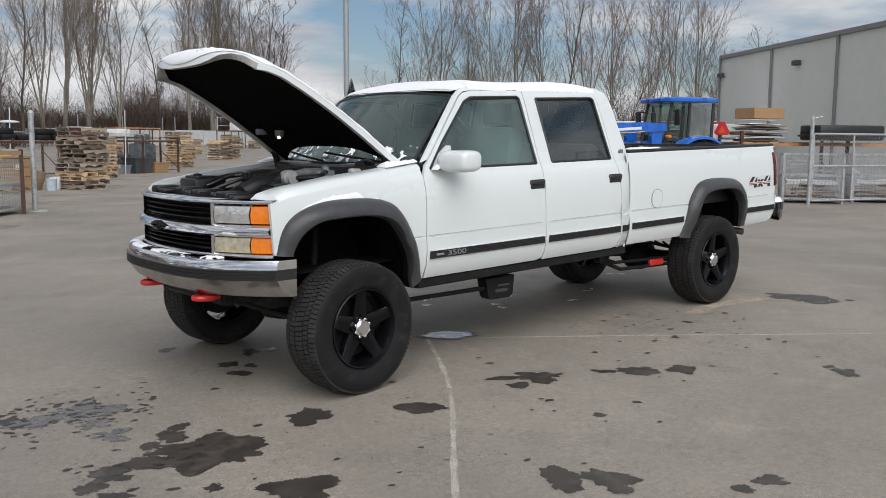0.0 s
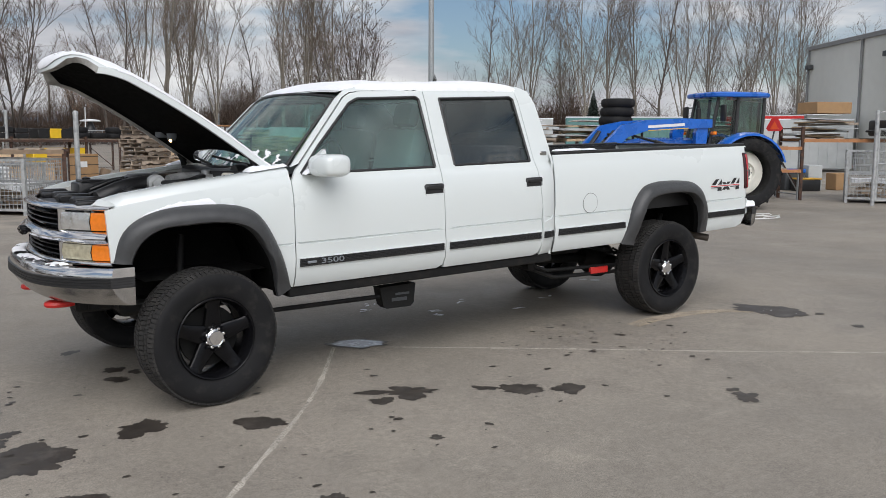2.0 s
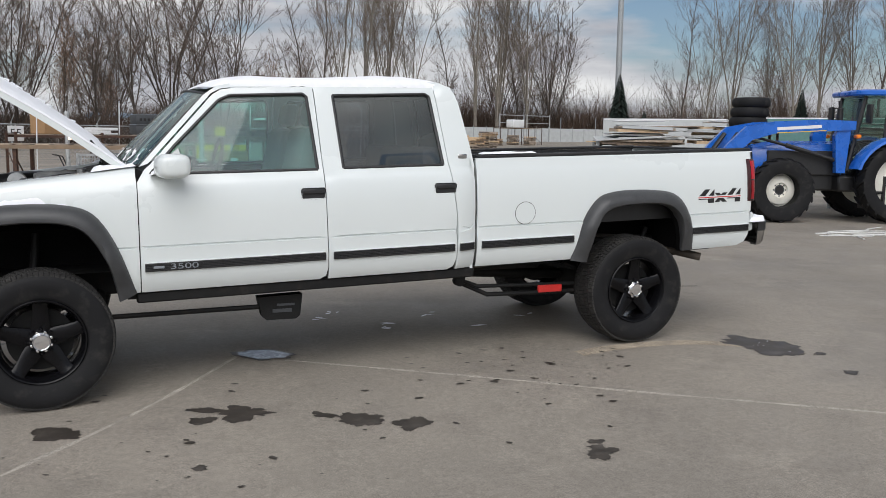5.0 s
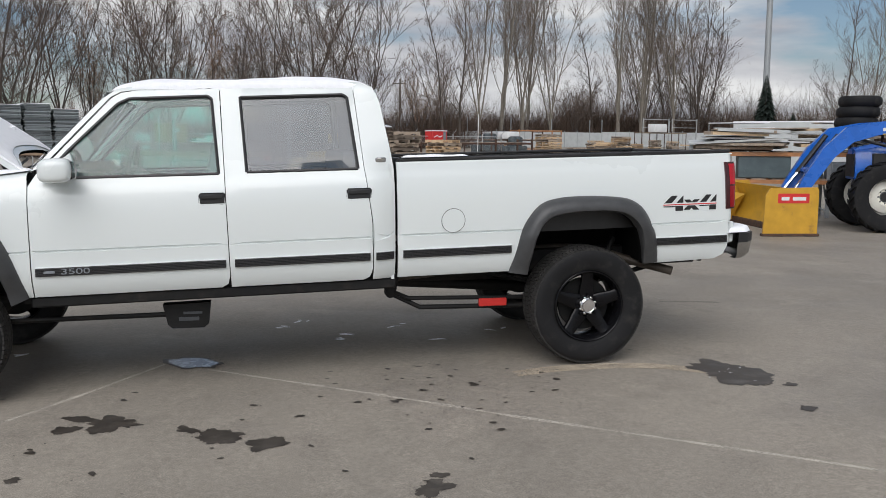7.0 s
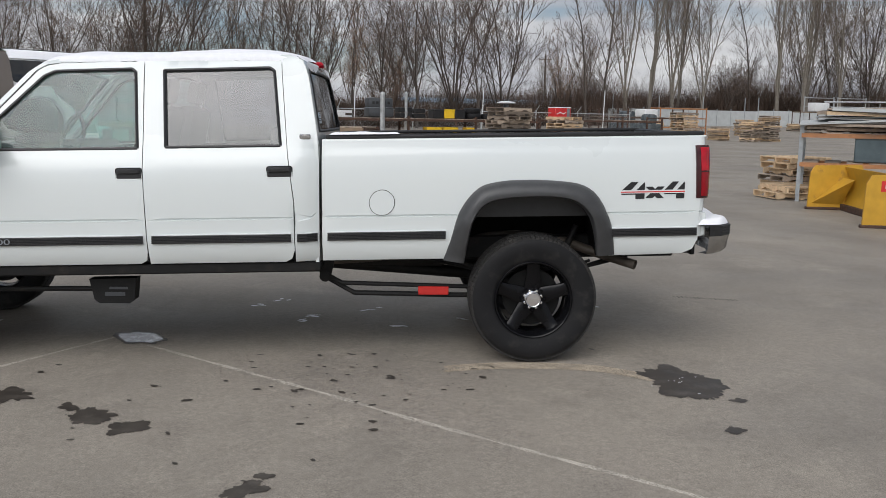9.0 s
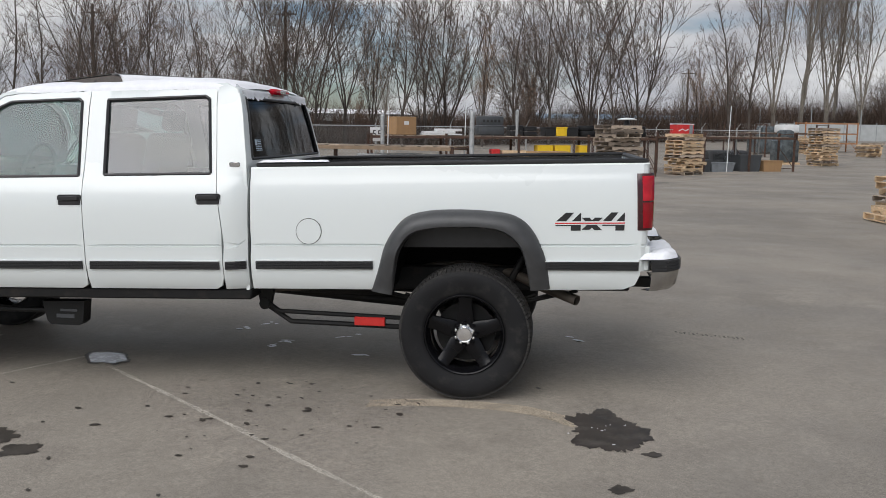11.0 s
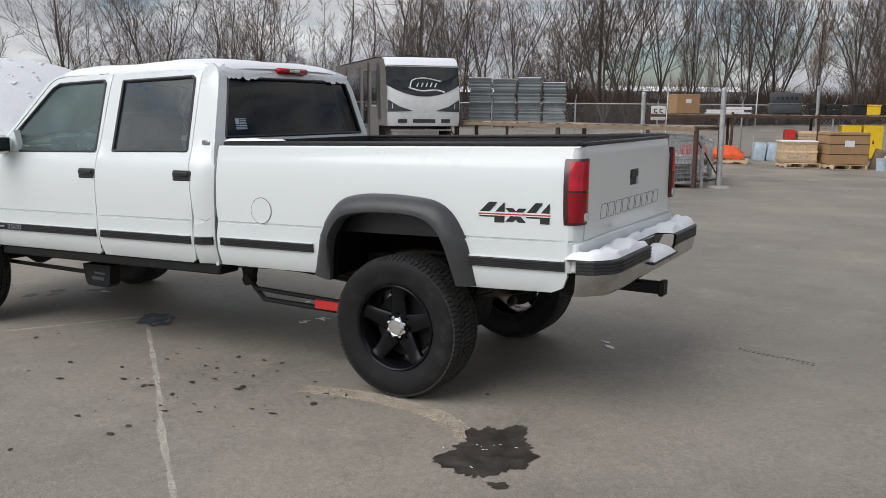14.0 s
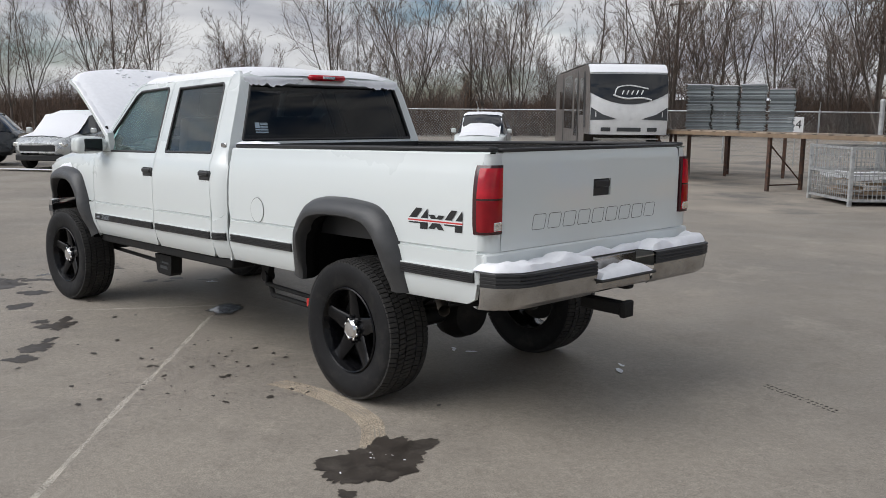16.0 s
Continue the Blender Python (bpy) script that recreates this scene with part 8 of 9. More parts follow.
def ag_wheel(x, y, r, w, rim_r, s):
    e = part("wheel", B(), "rubber", tr, "cleated black tyre on a cream rim")
    e.matrix_basis = Matrix.Translation((x, y, r)) @ Matrix.Diagonal((1, -s, 1, 1))
    bm = B()
    h = w / 2
    lathe(bm, [(rim_r, -h * 0.75), (rim_r + 0.05, -h * 0.95), (r * 0.82, -h), (r * 0.92, -h * 0.9), (r * 0.955, -h * 0.5), (r * 0.96, 0), (r * 0.955, h * 0.5), (r * 0.92, h * 0.9), (r * 0.82, h), (rim_r, h * 0.75)], 48, "y", closed=True)
    part("tyre", bm, "rubber", e, smooth=True)
    bm = B()
    n = 20
    for sd in (-1, 1):
        for k in range(n):
            a = 2 * math.pi * (k + (0.5 if sd > 0 else 0)) / n
            rows = []
            for t in (0.0, 0.5, 1.0):
                aa = a + 0.20 * t
                yy = sd * h * (0.02 + 0.96 * t)
                rr = r * (1.0 if t < 0.9 else 0.965)
                ca, sa, da = math.cos(aa), math.sin(aa), 0.028 * 0.84 / r
                rows.append([((r * 0.93) * math.cos(aa - da), yy, (r * 0.93) * math.sin(aa - da)), (rr * math.cos(aa - da), yy, rr * math.sin(aa - da)),
                             (rr * math.cos(aa + da), yy, rr * math.sin(aa + da)), ((r * 0.93) * math.cos(aa + da), yy, (r * 0.93) * math.sin(aa + da))])
            vs = grid(bm, rows)
            bm.faces.new(vs[-1])
    part("cleat_tread", bm, "rubber", e, "chevron tyre cleats")["kind"] = "stuff"
    bm = B()
    lathe(bm, [(rim_r + 0.01, -h * 0.72), (rim_r + 0.015, -h * 0.80), (rim_r - 0.03, -h * 0.78), (rim_r - 0.05, -h * 0.3), (rim_r * 0.8, -h * 0.25), (rim_r * 0.45, -h * 0.05), (rim_r * 0.40, -h * 0.30), (0.0, -h * 0.32)], 36, "y")
    rim = part("rim", bm, "cream", e, "cream painted steel rim", smooth=True)
    bm = B()
    lathe(bm, [(rim_r * 0.30, -h * 0.3), (rim_r * 0.27, -h * 0.45), (0.0, -h * 0.46)], 16, "y")
    for k in range(8):
        a = 2 * math.pi * k / 8
        lathe(bm, [(0.018, -h * 0.3), (0.018, -h * 0.42), (0.0, -h * 0.42)], 6, "y", at=(rim_r * 0.36 * math.cos(a), 0, rim_r * 0.36 * math.sin(a)))
    part("hub", bm, "dark_grey", rim, smooth=True)


ag_wheel(0.0, 0.75, 0.84, 0.46, 0.53, -1)
ag_wheel(0.0, -0.75, 0.84, 0.46, 0.53, 1)
ag_wheel(2.35, 0.74, 0.65, 0.36, 0.34, -1)
ag_wheel(2.35, -0.74, 0.65, 0.36, 0.34, 1)
bm = B()
rows = [[(x, y, z) for y, z in ((-0.33, 0.95), (-0.34, 1.35), (-0.26, 1.58), (0, 1.64), (0.26, 1.58), (0.34, 1.35), (0.33, 0.95))] for x in (0.95, 1.6, 2.3)]
rows.append([(2.78, y * 0.85, 0.95 + (z - 0.95) * 0.86) for _, y, z in rows[0]])
vs = grid(bm, rows)
bm.faces.new(vs[-1])
part("engine_hood", bm, "blue", tr, "blue engine hood", smooth=True)
bm = B()
box(bm, -0.3, 2.6, -0.28, 0.28, 0.62, 1.0, 0.04)
box(bm, 0.2, 1.1, -0.55, 0.55, 0.62, 0.95, 0.04)
ring_tube(bm, [(0, -0.7, 0.84), (0, 0.7, 0.84)], 0.11, 12)
ring_tube(bm, [(2.35, -0.7, 0.65), (2.35, 0.7, 0.65)], 0.08, 12)
part("chassis", bm, "black_plastic", tr, "black chassis and axles", smooth=True)
bm = B()
box(bm, 2.785, 2.80, -0.24, 0.24, 1.0, 1.42)
box(bm, 0.96, 2.5, -0.352, 0.352, 0.94, 1.44, 0.02)
part("grille", bm, "trim_black", tr, "black grille and side vents")
# cab frame, glass, roof
C = [(-0.42, 0.62, 1.15), (0.92, 0.50, 1.05), (-0.50, 0.60, 2.55), (0.62, 0.50, 2.55)]
for s in (-1, 1):
    for a, b in ((C[0], C[2]), (C[1], C[3]), ((0.30, 0.62, 0.75), (0.18, 0.60, 2.55))):
        bm = B()
        ring_tube(bm, [(a[0], s * a[1], a[2]), (b[0], s * b[1], b[2])], 0.04, 6)
        part("cab_pillar", bm, "trim_black", tr, smooth=True)
    for q in (((-0.42, 0.62, 1.15), (0.30, 0.63, 1.1), (0.18, 0.60, 2.55), (-0.50, 0.60, 2.55)), ((0.30, 0.63, 0.80), (0.92, 0.50, 1.05), (0.62, 0.50, 2.55), (0.18, 0.60, 2.55))):
        bm = B()
        bm.faces.new([bm.verts.new((x, s * y, z)) for x, y, z in q])
        g = part("cab_window", bm, "tractor_glass", tr, "green-tinted cab glass")
        g.visible_shadow = False
bm = B()
for q in (((0.92, -0.50, 1.2), (0.92, 0.50, 1.2), (0.62, 0.50, 2.55), (0.62, -0.50, 2.55)), ((-0.45, -0.62, 1.2), (-0.45, 0.62, 1.2), (-0.50, 0.60, 2.55), (-0.50, -0.60, 2.55))):
    bm.faces.new([bm.verts.new(p) for p in q])
g = part("cab_window", bm, "tractor_glass", tr, "green-tinted cab glass")
g.visible_shadow = False
bm = B()
rows = []
for z, k in ((2.56, 0.97), (2.585, 1.0), (2.64, 1.0), (2.67, 0.96), (2.685, 0.85)):
    rows.append([(0.08 + 0.78 * k * (abs(math.cos(a)) ** 0.35) * (1 if math.cos(a) >= 0 else -1), 0.72 * k * (abs(math.sin(a)) ** 0.35) * (1 if math.sin(a) >= 0 else -1), z) for a in [2 * math.pi * j / 32 for j in range(33)]])
vs = grid(bm, rows)
bm.faces.new(vs[-1][:32])
bm.faces.new(vs[0][:32])
part("cab_roof", bm, "blue", tr, "blue cab roof", smooth=True)
bm = B()
box(bm, -0.35, 0.1, -0.25, 0.25, 1.05, 1.2, 0.05, seg=2)
box(bm, -0.42, -0.30, -0.25, 0.25, 1.1, 1.75, 0.05, seg=2)
part("operator_seat", bm, "dash", tr, "black operator seat", smooth=True)
bm = B()
ring_tube(bm, [(0.50 + 0.07 * math.sin(a), 0.18 * math.cos(a), 1.50 + 0.16 * math.sin(a)) for a in [2 * math.pi * j / 20 for j in range(21)]], 0.014, 6)
ring_tube(bm, [(0.72, 0, 1.25), (0.50, 0, 1.50)], 0.03, 6)
box(bm, 0.6, 0.9, -0.35, 0.35, 0.8, 1.3, 0.05)
part("steering_column", bm, "dash", tr, smooth=True)
for s in (-1, 1):
    bm = B()
    rows = []
    for k in range(15):
        a = math.radians(15 + 150 * k / 14)
        rows.append([(1.0 * math.cos(a) * (0.93 + dr), s * (0.50 + dy), 0.86 + 1.0 * math.sin(a) * (0.88 + dr)) for dr, dy in ((-0.06, 0), (0.0, 0.02), (0.03, 0.10), (0.03, 0.38), (0.0, 0.46), (-0.05, 0.47))])
    grid(bm, rows)
    part("rear_fender", bm, "blue", tr, "blue rear fender", smooth=True)
    # loader arm: tapered beam bent at the knee
    bm = B()
    arm = [((0.85, 1.97), 0.10), ((1.6, 1.95), 0.12), ((2.5, 1.90), 0.12), ((3.0, 1.78), 0.15), ((3.35, 1.45), 0.13), ((3.7, 0.90), 0.11), ((3.95, 0.45), 0.08)]
    up, dn = [], []
    for i, (p, w) in enumerate(arm):
        a, b = arm[max(0, i - 1)][0], arm[min(len(arm) - 1, i + 1)][0]
        d = Vector((b[0] - a[0], b[1] - a[1])).normalized()
        up.append((p[0] - d.y * w, p[1] + d.x * w))
        dn.append((p[0] + d.y * w, p[1] - d.x * w))
    up[0] = (0.85, 2.05)
    prism(bm, up + dn[::-1], s * 0.52, s * 0.64)
    arm_ob = part("loader_arm", bm, "blue", tr, "blue loader arm", smooth=False)
    bm = B()
    prism(bm, [(1.55, 1.965), (2.45, 1.905), (2.45, 1.845), (1.55, 1.90)], s * 0.6405, s * 0.643)
    part("maker_mark", bm, "white", arm_ob, "plain white bar in place of the maker's name")
    bm = B()
    prism(bm, [(1.45, 1.86), (2.45, 1.80), (2.45, 1.785), (1.45, 1.845)], s * 0.6405, s * 0.643)
    part("arm_stripe", bm, "yellow", arm_ob, "thin yellow stripe")
    bm = B()
    prism(bm, [(1.0, 1.0), (0.92, 1.98), (1.10, 2.04), (1.24, 1.75), (1.18, 1.0)], s * 0.46, s * 0.60)
    part("loader_mount", bm, "blue", tr, "blue loader mount")
    bm = B()
    ring_tube(bm, [(1.15, s * 0.50, 1.25), (2.2, s * 0.50, 1.55)], 0.045, 8)
    ring_tube(bm, [(2.2, s * 0.50, 1.55), (2.9, s * 0.50, 1.72)], 0.028, 8)
    part("lift_cylinder", bm, "black_plastic", tr, "hydraulic lift cylinder", smooth=True)
    for off in (0.36, 0.44):
        bm = B()
        ring_tube(bm, [(3.15, s * off, 1.78), (3.65, s * off, 1.05)], 0.038, 8)
        part("tilt_cylinder", bm, "black_plastic", tr, "black bucket cylinder", smooth=True)
        bm = B()
        ring_tube(bm, [(3.65, s * off, 1.05), (3.92, s * off, 0.68)], 0.022, 8)
        part("cylinder_rod", bm, "chrome", tr, "bright cylinder rod", smooth=True)
bm = B()
ring_tube(bm, [(3.55, -0.6, 1.1), (3.55, 0.6, 1.1)], 0.07, 10)
box(bm, 3.9, 4.02, -0.6, 0.6, 0.3, 0.75, 0.02)
part("loader_crossbar", bm, "blue", tr, "blue loader cross tube", smooth=True)
bm = B()
ring_tube(bm, [(1.12, 0.42, 1.4), (1.10, 0.44, 1.75), (1.10, 0.44, 1.76), (1.10, 0.44, 2.30), (1.10, 0.44, 2.31), (1.12, 0.44, 2.46)], [0.03, 0.035, 0.06, 0.06, 0.035, 0.035], 12)
part("exhaust_stack", bm, "black_plastic", tr, "black exhaust stack", smooth=True)
for s in (-1, 1):
    bm = B()
    ring_tube(bm, [(0.62, s * 0.55, 2.35), (0.70, s * 0.85, 2.35)], 0.015, 6)
    box(bm, 0.66, 0.72, *sorted((s * 0.72, s * 0.92)), 2.0, 2.38, 0.02)
    part("cab_mirror", bm, "black_plastic", tr, "black cab mirror", smooth=True)
    bm = B()
    box(bm, 0.78, 0.88, *sorted((s * 0.60, s * 0.76)), 1.70, 1.78, 0.02)
    part("marker_lamp", bm, "amber", tr, "amber marker lamp", smooth=True)
bm = B()
box(bm, 0.25, 0.65, 0.55, 0.80, 0.32, 0.38, 0.01)
box(bm, 0.25, 0.65, 0.55, 0.75, 0.60, 0.65, 0.01)
box(bm, 0.23, 0.27, 0.55, 0.78, 0.30, 0.95)
box(bm, 0.63, 0.67, 0.55, 0.78, 0.30, 0.95)
part("cab_steps", bm, "black_plastic", tr, "black cab steps")
sm = pose(-0.92, 0.42, 0, 0, 0, -48)
bm = B()
prism(bm, [(0.14, 1.80), (-0.14, 1.80), (-0.19, 1.86), (-0.06, 2.12), (0.06, 2.12), (0.19, 1.86)], -0.006, 0.006, "xz")
for v in bm.verts:
    v.co = sm @ v.co
sign = part("slow_vehicle_sign", bm, "red", tr, "red triangular warning sign", smooth=False)
bm = B()
prism(bm, [(0.10, 1.845), (-0.10, 1.845), (0.0, 2.03)], 0.007, 0.010, "xz")
for v in bm.verts:
    v.co = sm @ v.co
part("sign_panel", bm, "orange", sign, "orange inner triangle")
bm = B()
ring_tube(bm, [(-0.92, 0.42, 1.80), (-0.80, 0.42, 1.3), (-0.55, 0.40, 1.15)], 0.018, 6)
part("sign_bracket", bm, "black_plastic", tr, smooth=True)

# snow pusher box on the loader
pl = empty("snow_pusher", "worn yellow snow pusher box with a red label", "snow plow", at=pose(10.62, 7.0, 0, 0, 0, math.degrees(math.atan2(2.9, 0.43))))
# local x runs along the blade, y towards -x of the yard
for x0 in (0.0, 2.92):
    bm = B()
    prism(bm, [(0.02, 0.05), (0.0, 0.70), (-0.08, 0.84), (-0.92, 0.86), (-0.95, 0.80), (-0.95, 0.05)], x0 - 0.02, x0 + 0.02, "yz")
    ep = part("end_plate", bm, "plow_yellow", pl, "yellow steel end plate")
    bm = B()
    box(bm, x0 - 0.05, x0 + 0.05, -0.98, 0.05, 0.0, 0.05, 0.01)
    part("skid_shoe", bm, "rust", ep, "rusty skid shoe")
    if x0 == 0.0:
        bm = B()
        box(bm, x0 - 0.024, x0 - 0.021, -0.78, -0.22, 0.58, 0.75)
        part("red_label", bm, "red", ep, "red label with unreadable lettering")
        bm = B()
        for k in range(2):
            box(bm, x0 - 0.027, x0 - 0.0245, -0.72 + 0.30 * k, -0.48 + 0.20 * k, 0.63, 0.69)
        part("label_bar", bm, "white", ep)
bm = B()
rows = [[(x, -0.62 - 0.10 * math.sin(math.pi * t), 0.06 + 0.76 * t) for x in (0.02, 1.0, 2.0, 2.90)] for t in [k / 6 for k in range(7)]]
grid(bm, rows, thick=(0, -0.03, 0))
part("moldboard", bm, "plow_yellow", pl, "yellow curved moldboard", smooth=True)
bm = B()
box(bm, 0.02, 2.90, -0.66, -0.58, 0.0, 0.12, 0.01)
part("cutting_edge", bm, "rust", pl, "rusty cutting edge with bolts")
for x0 in (0.02, 2.90):
    bm = B()
    sx = 1 if x0 < 1 else -1
    vs = [bm.verts.new(p) for p in ((x0, -0.60, 0.10), (x0, -0.05, 0.12), (x0 + sx * 0.45, -0.66, 0.60), (x0, -0.60, 0.62))]
    bm.faces.new((vs[0], vs[1], vs[2]))
    bm.faces.new((vs[1], vs[3], vs[2]))
    bm.faces.new((vs[0], vs[2], vs[3]))
    part("gusset", bm, "plow_yellow", pl, "yellow corner gusset")
# loose white straps on the ground
bm = B()
for k in range(7):
    r = random.Random(k)
    pts = [(12.2 + 0.6 * j + r.gauss(0, 0.15), 4.6 + 0.12 * k + r.gauss(0, 0.22) + 0.05 * j, 0.012) for j in range(5)]
    ring_tube(bm, smooth_line(pts, 5), 0.012, 5)
tagged(ob_from("ground_straps", bm, "white_hose"), "loose white straps lying on the asphalt", "strap")

# ---- fifth-wheel camper ----
camper = empty("camper_trailer", "white and tan fifth-wheel camper with a dark nose", "camper", at=Matrix.Identity(4))


def cw(u, v, z):
    """u across the nose from its near corner, v back along the body."""
    u, v = 0.82 * u, 0.82 * v
    return (-5.70 + 0.69 * u - 0.72 * v, 14.22 + 0.72 * u + 0.69 * v, z + 0.18 * (1.73 - z) * min(1.0, z / 1.1))


NOSE = [(1.10, 0.0), (1.45, -0.08), (1.90, -0.10), (2.25, -0.04), (2.60, 0.04), (3.00, 0.16), (3.22, 0.36), (3.30, 0.62), (3.33, 1.2)]


def nose_rows(z0, z1, off=0.0, u0=0.0, u1=2.44, n=14):
    rows = []
    for k in range(9):
        z = z0 + (z1 - z0) * k / 8
        b = interp(NOSE, z)
        rows.append([cw(u, b + 0.10 * ((u - 1.22) / 1.22) ** 4 - off, z) for u in [u0 + (u1 - u0) * j / n for j in range(n + 1)]])
    return rows


bm = B()
grid(bm, nose_rows(1.10, 3.33))
part("nose_cap", bm, "white", camper, "white moulded front cap", smooth=True)
bm = B()
rows = []
for j in range(15):
    u = 2.44 * j / 14
    lo = 2.04 + 0.36 * ((u - 1.22) / 1.22) ** 2
    rows.append([cw(u, interp(NOSE, z) + 0.10 * ((u - 1.22) / 1.22) ** 4 - 0.012, z) for z in [lo + (2.98 - lo) * k / 8 for k in range(9)]])
grid(bm, rows)
part("dark_windshield", bm, "dark_glass", camper, "black glossy nose panel", smooth=True)
bm = B()
ring_tube(bm, [cw(u, interp(NOSE, z) - 0.03, z) for u, z in smooth_line([(0.75, 2.30), (0.85, 2.55), (1.25, 2.62), (1.8, 2.52)], 5)], 0.018, 5)
ring_tube(bm, [cw(u, interp(NOSE, z) - 0.03, z) for u, z in smooth_line([(0.70, 2.32), (1.1, 2.22), (1.6, 2.24), (1.9, 2.18)], 5)], 0.022, 5)
for k in range(5):
    ring_tube(bm, [cw(0.98 + 0.15 * k, interp(NOSE, 2.4) - 0.03, 2.34), cw(1.04 + 0.15 * k, interp(NOSE, 2.45) - 0.03, 2.47)], 0.016, 5)
part("maker_mark", bm, "white", camper, "plain white swash in place of the maker's name")
for s in (0, 1):
    bm = B()
    bm.faces.new([bm.verts.new(cw(u if s == 0 else 2.44 - u, interp(NOSE, z) - 0.014 + 0.10 * ((u - 1.22) / 1.22) ** 4, z)) for u, z in ((0.02, 1.55), (0.02, 1.95), (0.40, 1.72), (0.85, 1.58), (0.45, 1.56))])
    part("side_swoosh", bm, "dark_grey", camper, "dark swoosh graphic")
for u0, u1 in ((0.35, 0.65), (0.85, 1.6), (1.8, 2.1)):
    bm = B()
    bm.faces.new([bm.verts.new(cw(u, interp(NOSE, z) - 0.014, z)) for u, z in ((u0, 1.20), (u0, 1.32), (u1, 1.32), (u1, 1.20))])
    part("lower_vent", bm, "dark_grey", camper, "dark lower vent")
bm = B()
L = 9.5
for u in (0.0, 2.44):
    grid(bm, [[cw(u, v, z) for v in (1.2, 3, 6, L)] for z in (0.55, 1.5, 2.4, 3.3)])
    bm.faces.new([bm.verts.new(cw(u, v, z)) for v, z in ((0.06, 1.10), (0.0, 1.5), (-0.0, 2.2), (0.24, 3.0), (0.5, 3.22), (1.2, 3.3), (1.2, 1.10))])
grid(bm, [[cw(u, v, 3.31 + 0.03 * math.sin(math.pi * u / 2.44)) for u in (0, 1.22, 2.44)] for v in (0.8, 3, 6, L)])
grid(bm, [[cw(u, L, z) for u in (0, 2.44)] for z in (0.55, 3.3)])
grid(bm, [[cw(u, v, 1.10) for u in (0, 2.44)] for v in (0.0, 2.4)])
grid(bm, [[cw(u, 2.4, z) for u in (0, 2.44)] for z in (0.55, 1.10)])
part("body_shell", bm, "tan", camper, "tan side walls")
for v0, v1, z0, z1 in ((1.5, 2.3, 1.7, 2.9), (3.0, 3.7, 1.0, 2.95), (4.3, 6.6, 1.2, 3.1), (7.2, 8.2, 1.9, 2.6)):
    bm = B()
    bm.faces.new([bm.verts.new(cw(-0.012, v, z)) for v, z in ((v0, z0), (v1, z0), (v1, z1), (v0, z1))])
    part("side_window", bm, "dark_glass", camper, "dark side window")
bm = B()
for v0, v1, z0, z1 in ((0.9, 1.3, 1.3, 3.1), (2.6, 2.8, 0.7, 3.2), (6.8, 7.0, 0.7, 3.2)):
    bm.faces.new([bm.verts.new(cw(-0.010, v, z)) for v, z in ((v0, z0), (v1, z0), (v1 + 0.2, z1), (v0 + 0.2, z1))])
part("side_stripe", bm, "trim_black", camper)
bm = B()
bx = [cw(u, v, 0) for u, v in ((0.5, 0.7), (1.94, 0.7), (1.94, 2.4), (0.5, 2.4))]
for i in range(4):
    a, b = bx[i], bx[(i + 1) % 4]
    bm.faces.new([bm.verts.new((p[0], p[1], z)) for p, z in ((a, 0.62), (b, 0.62), (b, 1.10), (a, 1.10))])
for u in (0.55, 1.9):
    ring_tube(bm, [cw(u, 0.9, 0.0), cw(u, 0.9, 0.65)], 0.05, 8)
ring_tube(bm, [cw(0.2, 0.3, 0.98), cw(2.24, 0.3, 0.98)], 0.02, 6)
part("hitch_box", bm, "white", camper, "white front storage box with landing legs")
bm = B()
for v in (5.6, 6.5):
    for u in (0.1, 2.34):
        bm = B()
        c = Vector(cw(u, v, 0.0)) + Vector((0, 0, 0.36))
        ring_tube(bm, [c + Vector((0.69, 0.72, 0)) * -0.1, c + Vector((0.69, 0.72, 0)) * 0.1], 0.36, 18)
        part("camper_wheel", bm, "rubber", camper, "black trailer wheel", smooth=True)
bm = B()
grid(bm, [[cw(u, v, 3.345 + 0.012 * noise.noise(Vector((u * 2, v, 0)))) for u in [2.44 * k / 6 for k in range(7)]] for v in [1.15 + 0.55 * k for k in range(15)]])
grid(bm, nose_rows(3.03, 3.335, 0.03))
part("roof_snow", bm, "snow", camper, "snow on the roof", smooth=True)


